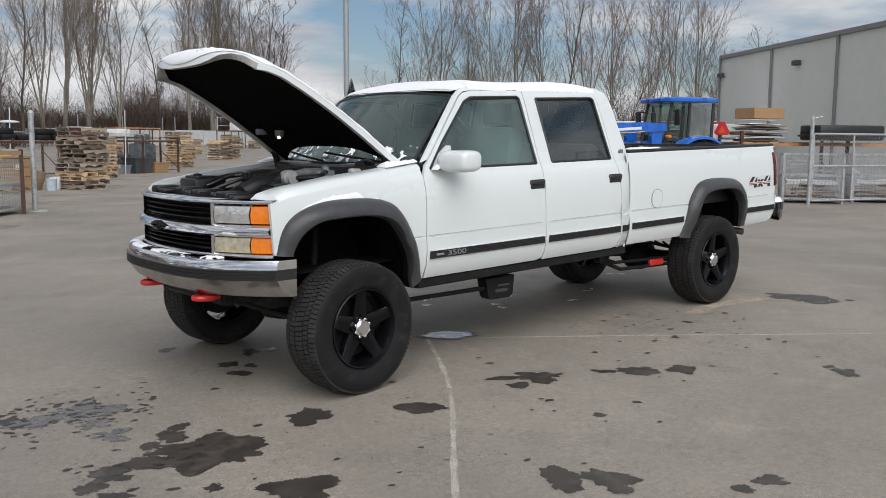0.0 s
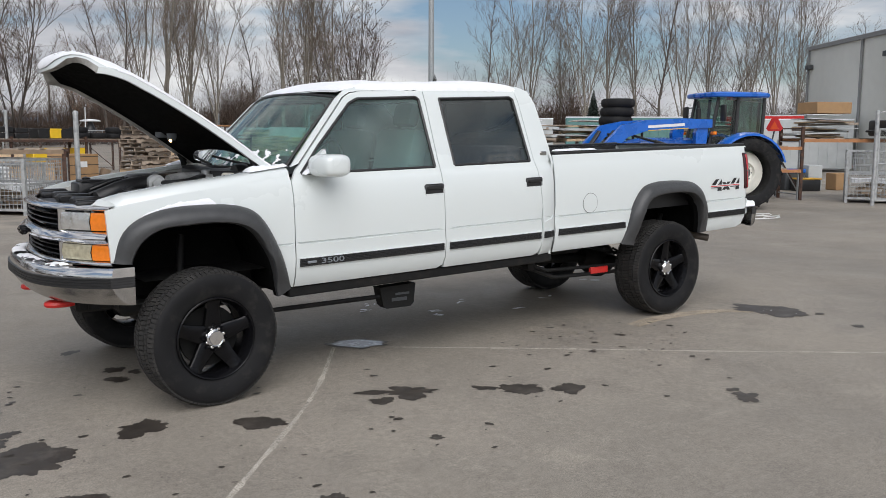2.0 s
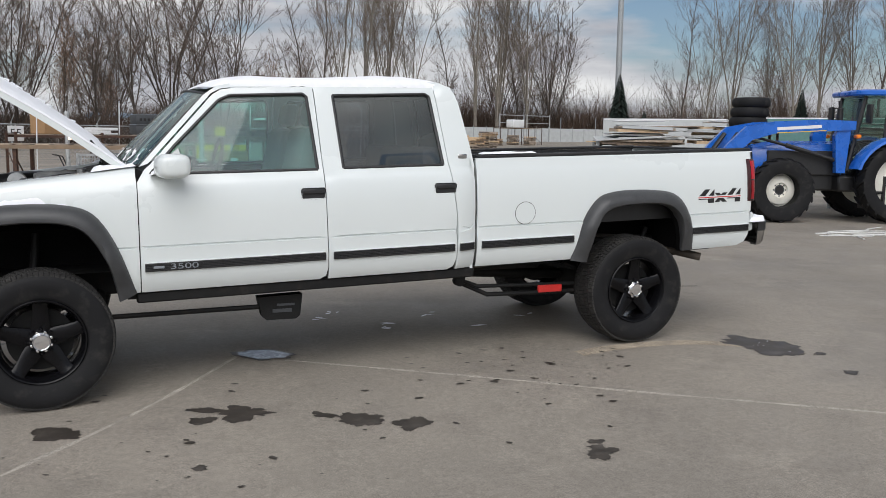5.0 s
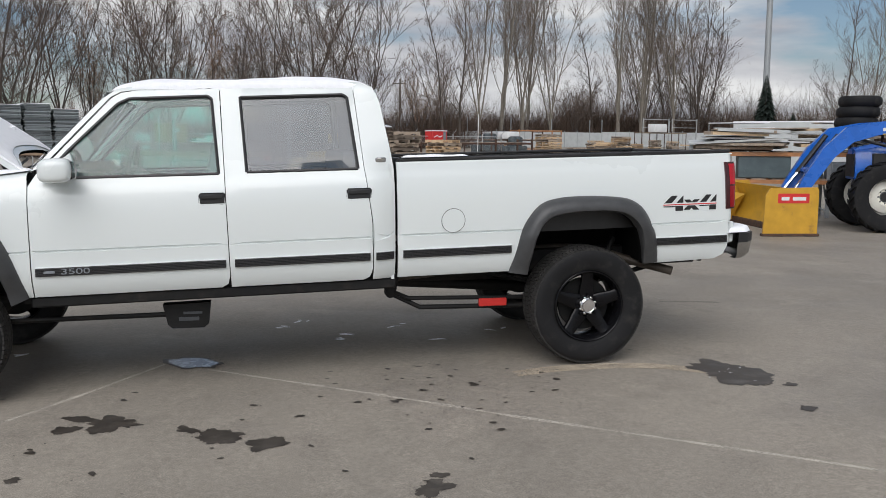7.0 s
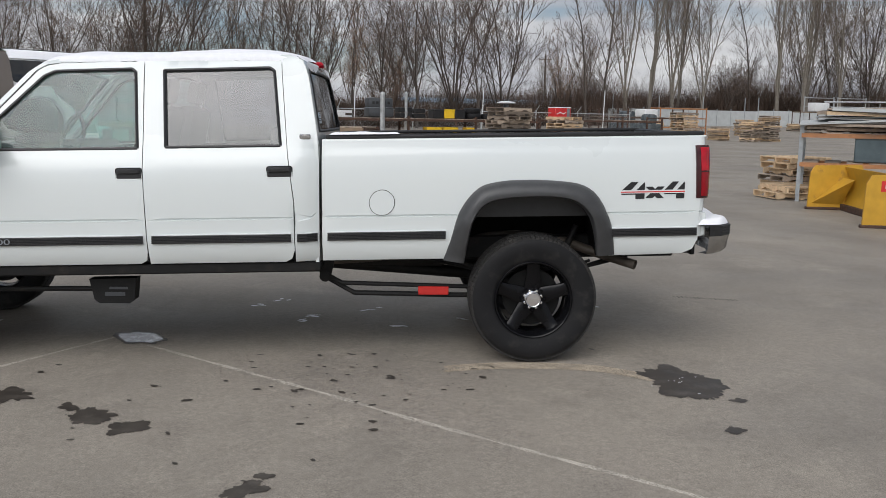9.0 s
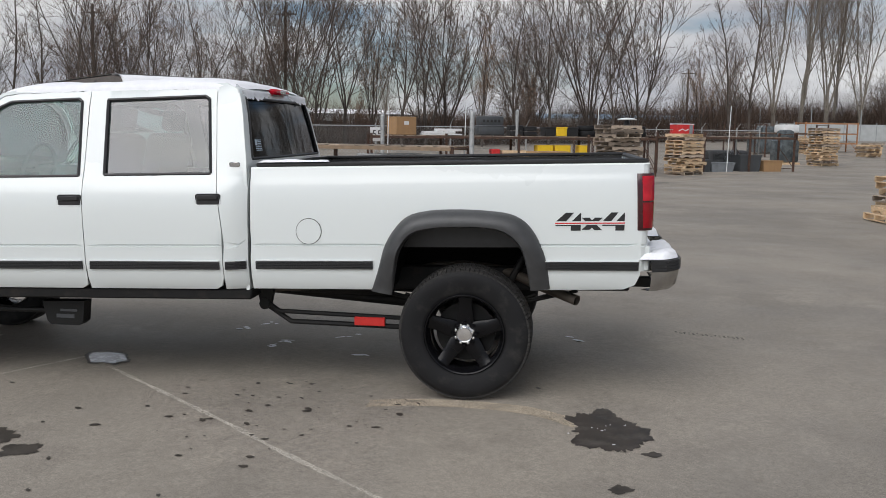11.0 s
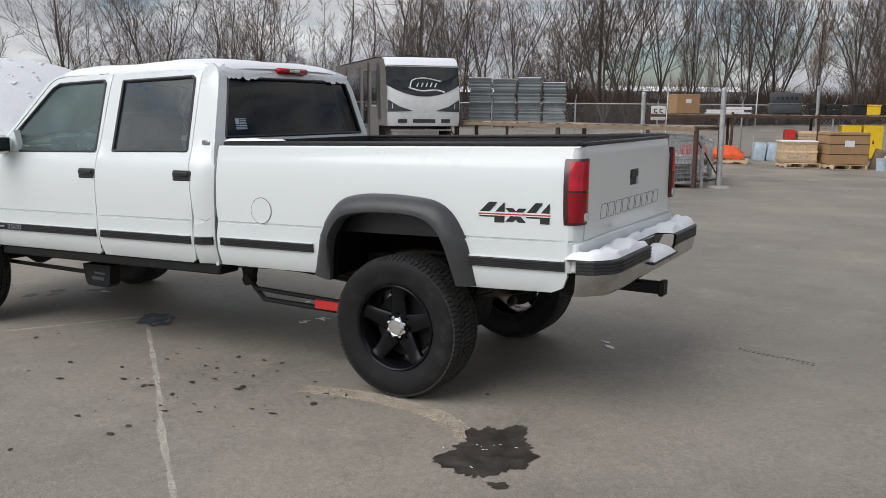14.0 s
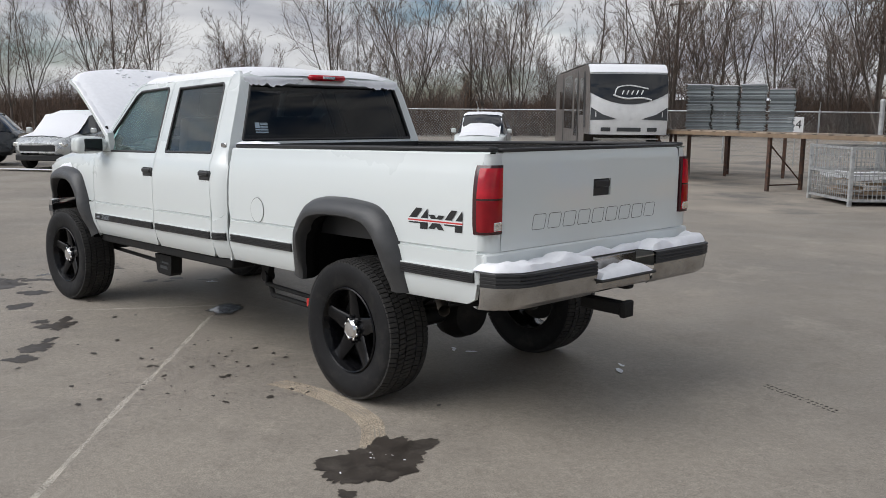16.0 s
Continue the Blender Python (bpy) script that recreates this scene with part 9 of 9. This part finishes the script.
# ---- parked vehicles ----
def suv(x, y, turn, body, label, snow=True, L=4.6, W=1.84, H=1.66, group="parked cars"):
    """A crossover: lofted body, glasshouse, wheels, lamps, grille. Nose points along local +x."""
    e = empty("parked_car", label, "car", group, at=at(x, y, turn))
    st = [(-2.25, 0.62, 0.95, 0.72), (-2.05, 0.32, 1.08, 0.86), (-1.3, 0.26, 1.08, 0.91), (0.0, 0.24, 1.06, 0.92), (0.9, 0.26, 1.03, 0.91), (1.6, 0.28, 0.98, 0.88), (2.05, 0.34, 0.90, 0.80), (2.28, 0.48, 0.74, 0.62)]
    bm = B()
    rows = []
    for sx, z0, z1, w in st:
        w *= W / 1.84
        rows.append([(sx * L / 4.6, v, z) for v, z in ((-w * 0.8, z0), (-w, z0 + 0.12), (-w, (z0 + z1) / 2), (-w * 0.96, z1 - 0.06), (-w * 0.82, z1), (0, z1 + 0.03), (w * 0.82, z1), (w * 0.96, z1 - 0.06), (w, (z0 + z1) / 2), (w, z0 + 0.12), (w * 0.8, z0))])
    vs = grid(bm, rows)
    bm.faces.new(vs[0])
    bm.faces.new(vs[-1])
    part("body", bm, body, e, smooth=True)
    bm = B()
    gh = [(-2.12, 1.02, 1.05, 0.80), (-1.75, 1.05, 1.52, 0.70), (-0.8, 1.05, H, 0.66), (0.1, 1.05, H, 0.66), (0.55, 1.05, H - 0.10, 0.67), (1.25, 1.0, 1.06, 0.78)]
    rows = [[(sx * L / 4.6, v * W / 1.84, z) for v, z in ((-w - 0.10, z0), (-w, z1 - 0.06), (-w * 0.8, z1), (0, z1 + 0.02), (w * 0.8, z1), (w, z1 - 0.06), (w + 0.10, z0))] for sx, z0, z1, w in gh]
    grid(bm, rows)
    part("glasshouse", bm, "dark_glass", e, "dark windows", smooth=True)
    bm = B()
    rows = [[(sx * L / 4.6, v * W / 1.84, z + 0.012) for v, z in ((-w * 0.99, z1 - 0.05), (-w * 0.8, z1), (0, z1 + 0.02), (w * 0.8, z1), (w * 0.99, z1 - 0.05))] for sx, z0, z1, w in gh[1:5]]
    grid(bm, rows)
    part("roof", bm, "snow" if snow else body, e, "snow-covered roof" if snow else "", smooth=True)
    if snow:
        bm = B()
        grid(bm, [[(sx * L / 4.6, v, z) for v, z in ((-0.70, z1 - 0.01), (-0.4, z1 + 0.03), (0, z1 + 0.045), (0.4, z1 + 0.03), (0.70, z1 - 0.01))] for sx, z1 in ((0.62, 1.56), (0.9, 1.33), (1.3, 1.06), (1.6, 1.0), (2.0, 0.92))])
        part("hood_snow", bm, "snow", e, "snow over windshield and hood", smooth=True)
    bm = B()
    box(bm, 2.16 * L / 4.6, 2.30 * L / 4.6, -0.55, 0.55, 0.52, 0.72, 0.03)
    part("grille", bm, "black_plastic", e, "black grille", smooth=True)
    bm = B()
    box(bm, 2.10 * L / 4.6, 2.26 * L / 4.6, -0.70, 0.70, 0.26, 0.44, 0.03)
    part("lower_intake", bm, "black_plastic", e, smooth=True)
    for s in (-1, 1):
        bm = B()
        box(bm, 2.02 * L / 4.6, 2.20 * L / 4.6, *sorted((s * 0.55, s * 0.80)), 0.66, 0.78, 0.03)
        part("headlight", bm, "clear_lens", e, "clear headlight", smooth=True)
        bm = B()
        box(bm, 0.95, 1.05, *sorted((s * 0.92, s * 1.10)), 1.02, 1.18, 0.03)
        part("door_mirror", bm, body, e, smooth=True)
        for wx in (-1.38, 1.40):
            bm = B()
            lathe(bm, [(0.20, -0.10), (0.30, -0.11), (0.345, -0.08), (0.345, 0.08), (0.30, 0.11), (0.20, 0.10)], 24, "y", closed=True, at=(wx * L / 4.6, s * 0.80, 0.345))
            wh = part("wheel", bm, "rubber", e, "black tyre", smooth=True)
            bm = B()
            lathe(bm, [(0.21, s * 0.07), (0.10, s * 0.085), (0.0, s * 0.085)], 20, "y", at=(wx * L / 4.6, s * 0.80, 0.345))
            part("rim", bm, "steel", wh, "alloy rim", smooth=True)
    return e


suv(-18.95, 6.2, -50, "silver_car", "silver crossover with snow on its windshield")
suv(-21.7, 2.75, -118, "dark_car", "dark large SUV parked beside a crossover", snow=False, L=5.3, W=2.0, H=1.9)
suv(-14.6, 19.4, -50, "white_paint", "white pickup front buried in snow", L=5.0, W=1.95, H=1.75)
bm = B()
blob(bm, -17.3, 4.2, 1.2, 0.2, 36, 0.05, 0.3)
tagged(ob_from("snow_ridge", bm, "snow"), "thin ridge of snow in front of a car", "snow", kind="stuff")


# ---- bare trees, brush, far buildings ----
KINDS = [
    # unit height, stems, fork height, stem lean, limbs on a stem, limb angle, limb length, wobble, lift, bark, twigs, label
    (18, 4, 0.10, 0.20, 12, (20, 38), 0.30, 0.07, 0.12, "bark_pale", "twig", "tall slender bare tree with steep pale stems"),
    (14, 5, 0.20, 0.42, 10, (28, 58), 0.34, 0.13, 0.07, "bark", "twig", "broad dark bare tree with spreading crooked limbs"),
    (14, 6, 0.12, 0.24, 14, (16, 34), 0.26, 0.06, 0.14, "bark", "twig_red", "dense bare willow with ruddy upright twigs"),
    (17, 1, 0.0, 0.04, 22, (30, 55), 0.19, 0.07, 0.10, "bark", "twig", "thin single-stemmed bare tree"),
    (10, 7, 0.05, 0.62, 9, (24, 50), 0.32, 0.10, 0.05, "bark", "twig", "low fan-shaped bare tree with fine twigs")]


def bare_tree(kind, seed):
    """Stems that fork low, steep limbs, and three orders of twigs that thin out to the crown's edge."""
    height, stems, fork, spread, limbs, angles, reach, wob, lift, bark, twig, label = KINDS[kind]
    r = random.Random(seed)
    e = empty("bare_tree", label, "tree", "bare trees")
    bt, bc, tw = B(), B(), B()

    def path(p, d, L, n, wobble, up):
        pts = [Vector(p)]
        d = Vector(d).normalized()
        for _ in range(n):
            d = (d + Vector((r.gauss(0, wobble), r.gauss(0, wobble), r.gauss(0, wobble * 0.5) + up))).normalized()
            pts.append(pts[-1] + d * (L / n))
        return pts

    def stick(bm, pts, r0, r1, seg):
        n = len(pts) - 1
        ring_tube(bm, pts, [r0 + (r1 - r0) * (i / n) ** 0.8 for i in range(n + 1)], seg, caps=False)

    def side(d, deg, flat=0.4):
        q = Vector((r.gauss(0, 1), r.gauss(0, 1), r.gauss(0, flat)))
        q = (q - d * q.dot(d)).normalized()
        return (d * math.cos(radians(deg)) + q * math.sin(radians(deg))).normalized()

    def on_path(pts, t):
        n = len(pts) - 1
        i = min(n - 1, int(t * n))
        return pts[i].lerp(pts[i + 1], min(1, t * n - i)), (pts[i + 1] - pts[i]).normalized()

    def blade(p, q, w):
        k = Vector((r.gauss(0, 1), r.gauss(0, 1), 0)).normalized() * w
        tw.faces.new([tw.verts.new(v) for v in (p - k, p + k, q)])

    R0 = height * 0.0078
    if stems > 1:
        base = path((0, 0, 0), (r.gauss(0, 0.04), r.gauss(0, 0.04), 1), height * fork, 3, 0.03, 0.0)
        stick(bt, base, R0 * 1.25, R0 * 0.95, 8)
    else:
        base = [Vector((0, 0, 0))]
    turn0 = r.uniform(0, 6.28)
    for st in range(stems):
        ang = turn0 + 2 * math.pi * st / stems + r.gauss(0, 0.35)
        ln = spread * r.uniform(0.35, 1.0) if st else spread * 0.2
        H = height * (1 - fork) * (1.0 if st == 0 else r.uniform(0.72, 0.98)) / math.sqrt(1 + (ln * 0.7) ** 2)
        stem = path(base[-1] - Vector((0, 0, 0.3 if stems > 1 else 0)), (math.cos(ang) * ln, math.sin(ang) * ln, 1), H, 9, wob * 0.8, lift * 0.4)
        rs0 = R0 * (1.0 if stems == 1 else 0.68 if st == 0 else 0.50)
        stick(bt, stem, rs0, 0.014, 6)
        for k in range(limbs):
            t = 0.12 + 0.86 * (k + r.random() * 0.9) / limbs
            p, d = on_path(stem, t)
            L1 = height * reach * (1.05 - 0.72 * t) * r.uniform(0.6, 1.3)
            br = path(p, side(d, r.uniform(*angles)), L1, 5, wob, lift)
            stick(bc, br, max(0.014, rs0 * (1 - 0.8 * t) * 0.5), 0.007, 4)
            n2 = 6 if stems > 2 else 9
            for m in range(n2):
                t2 = 0.15 + 0.85 * (m + r.random()) / n2
                p2, d2 = on_path(br, t2)
                L2 = L1 * (0.58 - 0.26 * t2) * r.uniform(0.6, 1.3)
                b2 = path(p2, side(d2, r.uniform(*angles)), L2, 2, wob * 1.2, lift * 0.8)
                stick(bc, b2, 0.0095, 0.005, 3)
                for q in range(5):
                    p3, d3 = on_path(b2, 0.10 + 0.90 * (q + r.random()) / 5)
                    L3 = L2 * r.uniform(0.30, 0.62)
                    q3 = p3 + (side(d3, r.uniform(20, 48)) + Vector((0, 0, lift))).normalized() * L3
                    blade(p3, q3, 0.0105)
                    for z in range(3):
                        p4 = p3.lerp(q3, r.uniform(0.2, 1.0))
                        blade(p4, p4 + (side((q3 - p3).normalized(), r.uniform(18, 45)) + Vector((0, 0, lift))).normalized() * L3 * r.uniform(0.35, 0.8), 0.0080)
    part("trunk", bt, bark, e, smooth=True)
    part("limb_crown", bc, bark, e)["kind"] = "stuff"
    part("twig_crown", tw, twig, e)["kind"] = "stuff"
    return e


trees = {(k, v): bare_tree(k, 10 * k + v) for k in range(5) for v in range(2)}
rt = random.Random(21)
placed = set()


def plant(k, x, y, h):
    v = rt.randrange(2)
    s = h / KINDS[k][0]
    m = pose(x, y, gz(x, y) - 0.1, rt.gauss(0, 1.5), rt.gauss(0, 1.5), rt.uniform(0, 360)) @ Matrix.Diagonal((s, s, s, 1))
    if (k, v) not in placed:
        placed.add((k, v))
        trees[k, v].matrix_basis = m
    else:
        copy_thing(trees[k, v], m)


# the tree belt, clump by clump: kind, place and height
LANE_TREES = [(3, 90.9, 113.9, 24.7), (0, 96.7, 115.6, 26), (0, 103, 116.7, 25.9), (0, 110.2, 116.1, 27.1), (0, 103.3, 102.3, 23.1), (0, 108.9, 102.3, 24.6), (0, 114.7, 101.6, 22.2), (3, 106.9, 89.6, 22.2),
    (0, 112.5, 89.4, 23.2), (0, 118.1, 88.4, 21.9), (4, 122.3, 88, 19.9), (0, 112.6, 77, 19.9), (0, 117, 75.3, 21.9), (0, 121.3, 73.9, 20.9), (1, 111.6, 62.7, 18.2), (4, 115.9, 61.6, 18.1)]
FAR_TREES = [(3, 26.5, 99.4, 17.4), (0, 40.5, 118.9, 25.7), (1, 47.4, 126.7, 22.9), (1, 56.1, 134.9, 21.3), (0, 63.8, 128.2, 24.1), (0, 71.8, 132.6, 26.4), (1, 78.8, 136.9, 19.8), (2, 20.9, 99.3, 14.5),
    (3, 23.6, 95.5, 20.6), (0, 31.1, 107.4, 23), (0, 36.4, 116.5, 26.3), (0, 44, 128.4, 22.8), (0, 45.5, 120.4, 20.9), (1, 51.7, 127.3, 21.2), (3, 57.8, 134.2, 20.5), (0, 58.8, 125.9, 25.6),
    (0, 65.3, 130.5, 29.4), (3, 71.1, 135, 19.1), (4, 79.8, 139.3, 16.4)]
MIDDLE_TREES = [(1, 0.8, 70.6, 12.6), (1, 3.8, 76.4, 13.9), (1, 6.1, 81.4, 13.1), (4, 8, 86.4, 13.2), (1, 10, 81.7, 11.7), (4, 13, 87.7, 11.8), (1, -24, 55.9, 10.2), (1, -20, 52.3, 10.1),
    (1, -19.4, 55.6, 13.3), (1, -18, 59.6, 10.5), (4, -14.4, 55.8, 9.1), (4, -13.7, 59.2, 8.7), (1, -12.4, 63, 12), (2, -11.1, 67.2, 13), (1, -7.8, 63.3, 11.5), (4, -6.5, 67.5, 9.3),
    (4, -5.4, 71.4, 9.2), (2, -1.7, 68, 12.4), (1, 0.7, 73.3, 12.1)]
NEAR_TREES = [(1, -34.3, 37.3, 9.9), (1, -34.9, 39.7, 8.9), (4, -34.6, 42.9, 7.5), (1, -34.1, 46.3, 10.9), (1, -29.5, 43.5, 8.6), (3, -29.9, 46.1, 9.6), (3, -29.9, 49, 9.2), (3, -25.5, 46.1, 10.6),
    (4, -25.5, 49.1, 7.9), (4, -24.3, 52.8, 7.5)]
EDGE_TREES = [(1, -46, 25.6, 5.9), (4, -46.2, 28.3, 5.4), (1, -46.5, 31, 7.1), (1, -45.6, 34.8, 11.1), (1, -38.9, 34.2, 7.3), (4, -39.4, 36.6, 7.1), (3, -37.6, 41.3, 8.5), (1, -32.7, 38.9, 7.7),
    (1, -58.4, 16.1, 7.7), (1, -59.1, 17.9, 9), (1, -58.9, 20.4, 11.2), (4, -58.1, 23.3, 8.6), (1, -49.9, 23.1, 9.1), (1, -50.5, 25.5, 8.6), (2, -49.5, 29.5, 8.9)]
for grove in (LANE_TREES, FAR_TREES, MIDDLE_TREES, NEAR_TREES, EDGE_TREES):
    for k, x, y, h in grove:
        plant(k, x, y, h)
    # lower growth filling in behind each clump
    for k, x, y, h in grove:
        if rt.random() < (0.6 if grove in (LANE_TREES, FAR_TREES) else 0.9):
            f = rt.uniform(1.08, 1.30)
            plant(rt.choice((1, 4, 4, 2, 0)), x * f + rt.gauss(0, 2.5), y * f + rt.gauss(0, 2.5), h * (rt.uniform(0.30, 0.48) if grove in (LANE_TREES, FAR_TREES) else rt.uniform(0.40, 0.72)))
for v in range(2):
    for k in range(5):
        if (k, v) not in placed:
            plant_at = (-66 + 5 * k, 4 + 3 * v)
            trees[k, v].matrix_basis = pose(*plant_at, gz(*plant_at) - 0.1) @ Matrix.Scale(0.6, 4)

# undergrowth below the trees: leaning stems that split into fine tips
def tuft(bm, root, h, stems, tips, w):
    for j in range(stems):
        a, lean = rt.uniform(0, 6.28), abs(rt.gauss(0, 0.38))
        out = Vector((math.cos(a), math.sin(a), 0))
        cross = Vector((-out.y, out.x, 0))
        hh = h * rt.uniform(0.5, 1.1)
        b0 = root + Vector((rt.gauss(0, 0.12) * h, rt.gauss(0, 0.12) * h, 0))
        fork = b0 + out * lean * hh * 0.4 + Vector((0, 0, hh * 0.42))
        bm.faces.new([bm.verts.new(v) for v in (b0 - cross * w, b0 + cross * w, fork + cross * w * 0.7, fork - cross * w * 0.7)])
        for q in range(tips):
            p = b0.lerp(fork, rt.uniform(0.45, 1.0))
            tip = p + (out * lean + Vector((rt.gauss(0, 0.42), rt.gauss(0, 0.42), rt.uniform(0.55, 1.15)))) * hh * rt.uniform(0.3, 0.55)
            bm.faces.new([bm.verts.new(v) for v in (p - cross * w * 0.55, p + cross * w * 0.55, tip)])


bm = B()
bp = smooth_line([(-80, 6), (-52, 27), (-38, 41), (-26, 53), (-12, 65), (6, 84), (24, 105), (42, 126), (62, 137), (88, 137), (110, 116), (124, 88), (126, 62)], 30)
for ib, (x, y) in enumerate(bp):
    d = math.hypot(x, y)
    for k in range(12):
        px, py = x + rt.gauss(0, 2.6), y + abs(rt.gauss(0, 4.0))
        h = (0.012 + 0.072 * rt.random() ** 1.7) * d * (1.0 + 0.5 * noise.noise(Vector((x * 0.06, y * 0.06, 3))))
        tuft(bm, Vector((px, py, gz(px, py))), h, 10, 6, 0.00026 * d)
tagged(ob_from("undergrowth", bm, "brush"), "dense brown leafless undergrowth below the trees", "undergrowth", kind="stuff")
# low far woods behind
bm = B()
fp2 = smooth_line([(-160, -30), (-120, 30), (-90, 70), (-60, 110), (-10, 150), (50, 185), (120, 190), (190, 150), (230, 60), (230, -40)], 40)
for i, (x, y) in enumerate(fp2):
    rise = 1 + 0.45 * noise.noise(Vector((x * 0.03, y * 0.03, 0)))
    for k in range(16):
        px, py = x + rt.gauss(0, 4), y + rt.gauss(0, 4)
        tuft(bm, Vector((px, py, gz(px, py) - 0.3)), rt.uniform(3.0, 8.5) * rise, 8, 5, 0.055)
tagged(ob_from("far_woods", bm, "brush"), "hazy brown far woods along the horizon", "woods", kind="stuff")


def spruce(x, y, h):
    e = empty("spruce_tree", "dark green spruce by the far fence", "tree", "spruces", at=at(x, y))
    bm = B()
    lathe(bm, [(0.14, 0), (0.02, h)], 6, "z")
    part("trunk", bm, "bark", e)
    bm = B()
    r = random.Random(int(x * 10))
    for k in range(420):
        t = (k + 0.5) / 420
        z = h * (0.06 + 0.93 * t)
        R0 = h * 0.26 * (1 - t) ** 0.9 + 0.12
        a = k * 2.399 + r.gauss(0, 0.2)
        q = Vector((math.cos(a), math.sin(a), 0))
        s = Vector((-q.y, q.x, 0))
        tip = q * R0 * r.uniform(0.7, 1.15) + Vector((0, 0, z - R0 * 0.35))
        w = R0 * 0.22
        c = Vector((0, 0, z))
        mid_p = q * R0 * 0.55 + Vector((0, 0, z - R0 * 0.05))
        bm.faces.new([bm.verts.new(v) for v in (c, mid_p + s * w, tip, mid_p - s * w)])
    part("needles", bm, "spruce", e)["kind"] = "stuff"


spruce(46.5, 64.5, 7.4)
spruce(49, 64, 4.0)
spruce(95, 92, 8.5)

# long far buildings behind the trees
def far_building(x, y, turn, L, h, wall, roof, label):
    e = empty("far_building", label, "building", "far buildings", at=pose(x, y, gz(x, y) - 0.2, 0, 0, turn))
    bm = B()
    box(bm, 0, L, 0, 14, 0, h)
    part("wall", bm, wall, e)
    bm = B()
    prism(bm, [(-0.5, h), (7, h + 0.9), (14.5, h)], -0.4, L + 0.4, "yz")
    part("roof", bm, roof, e)
    n = int(L / 6)
    for k in range(n):
        bm = B()
        box(bm, 6 * k + 1.5, 6 * k + 4, -0.06, -0.002, 1.0, h - 1.2)
        part("window", bm, "dark_grey", e)


far_building(2, 150, 14, 60, 3.0, "far_white", "far_blue", "long low building with a blue roof")
far_building(-40, 128, 25, 22, 3.4, "pale", "snow", "pale low building with a snowy roof")
far_building(-62, 92, 40, 20, 3.2, "tan", "snow", "tan low building with a snowy roof")
far_building(90, 160, -10, 50, 4.4, "far_white", "pale", "long pale far warehouse")
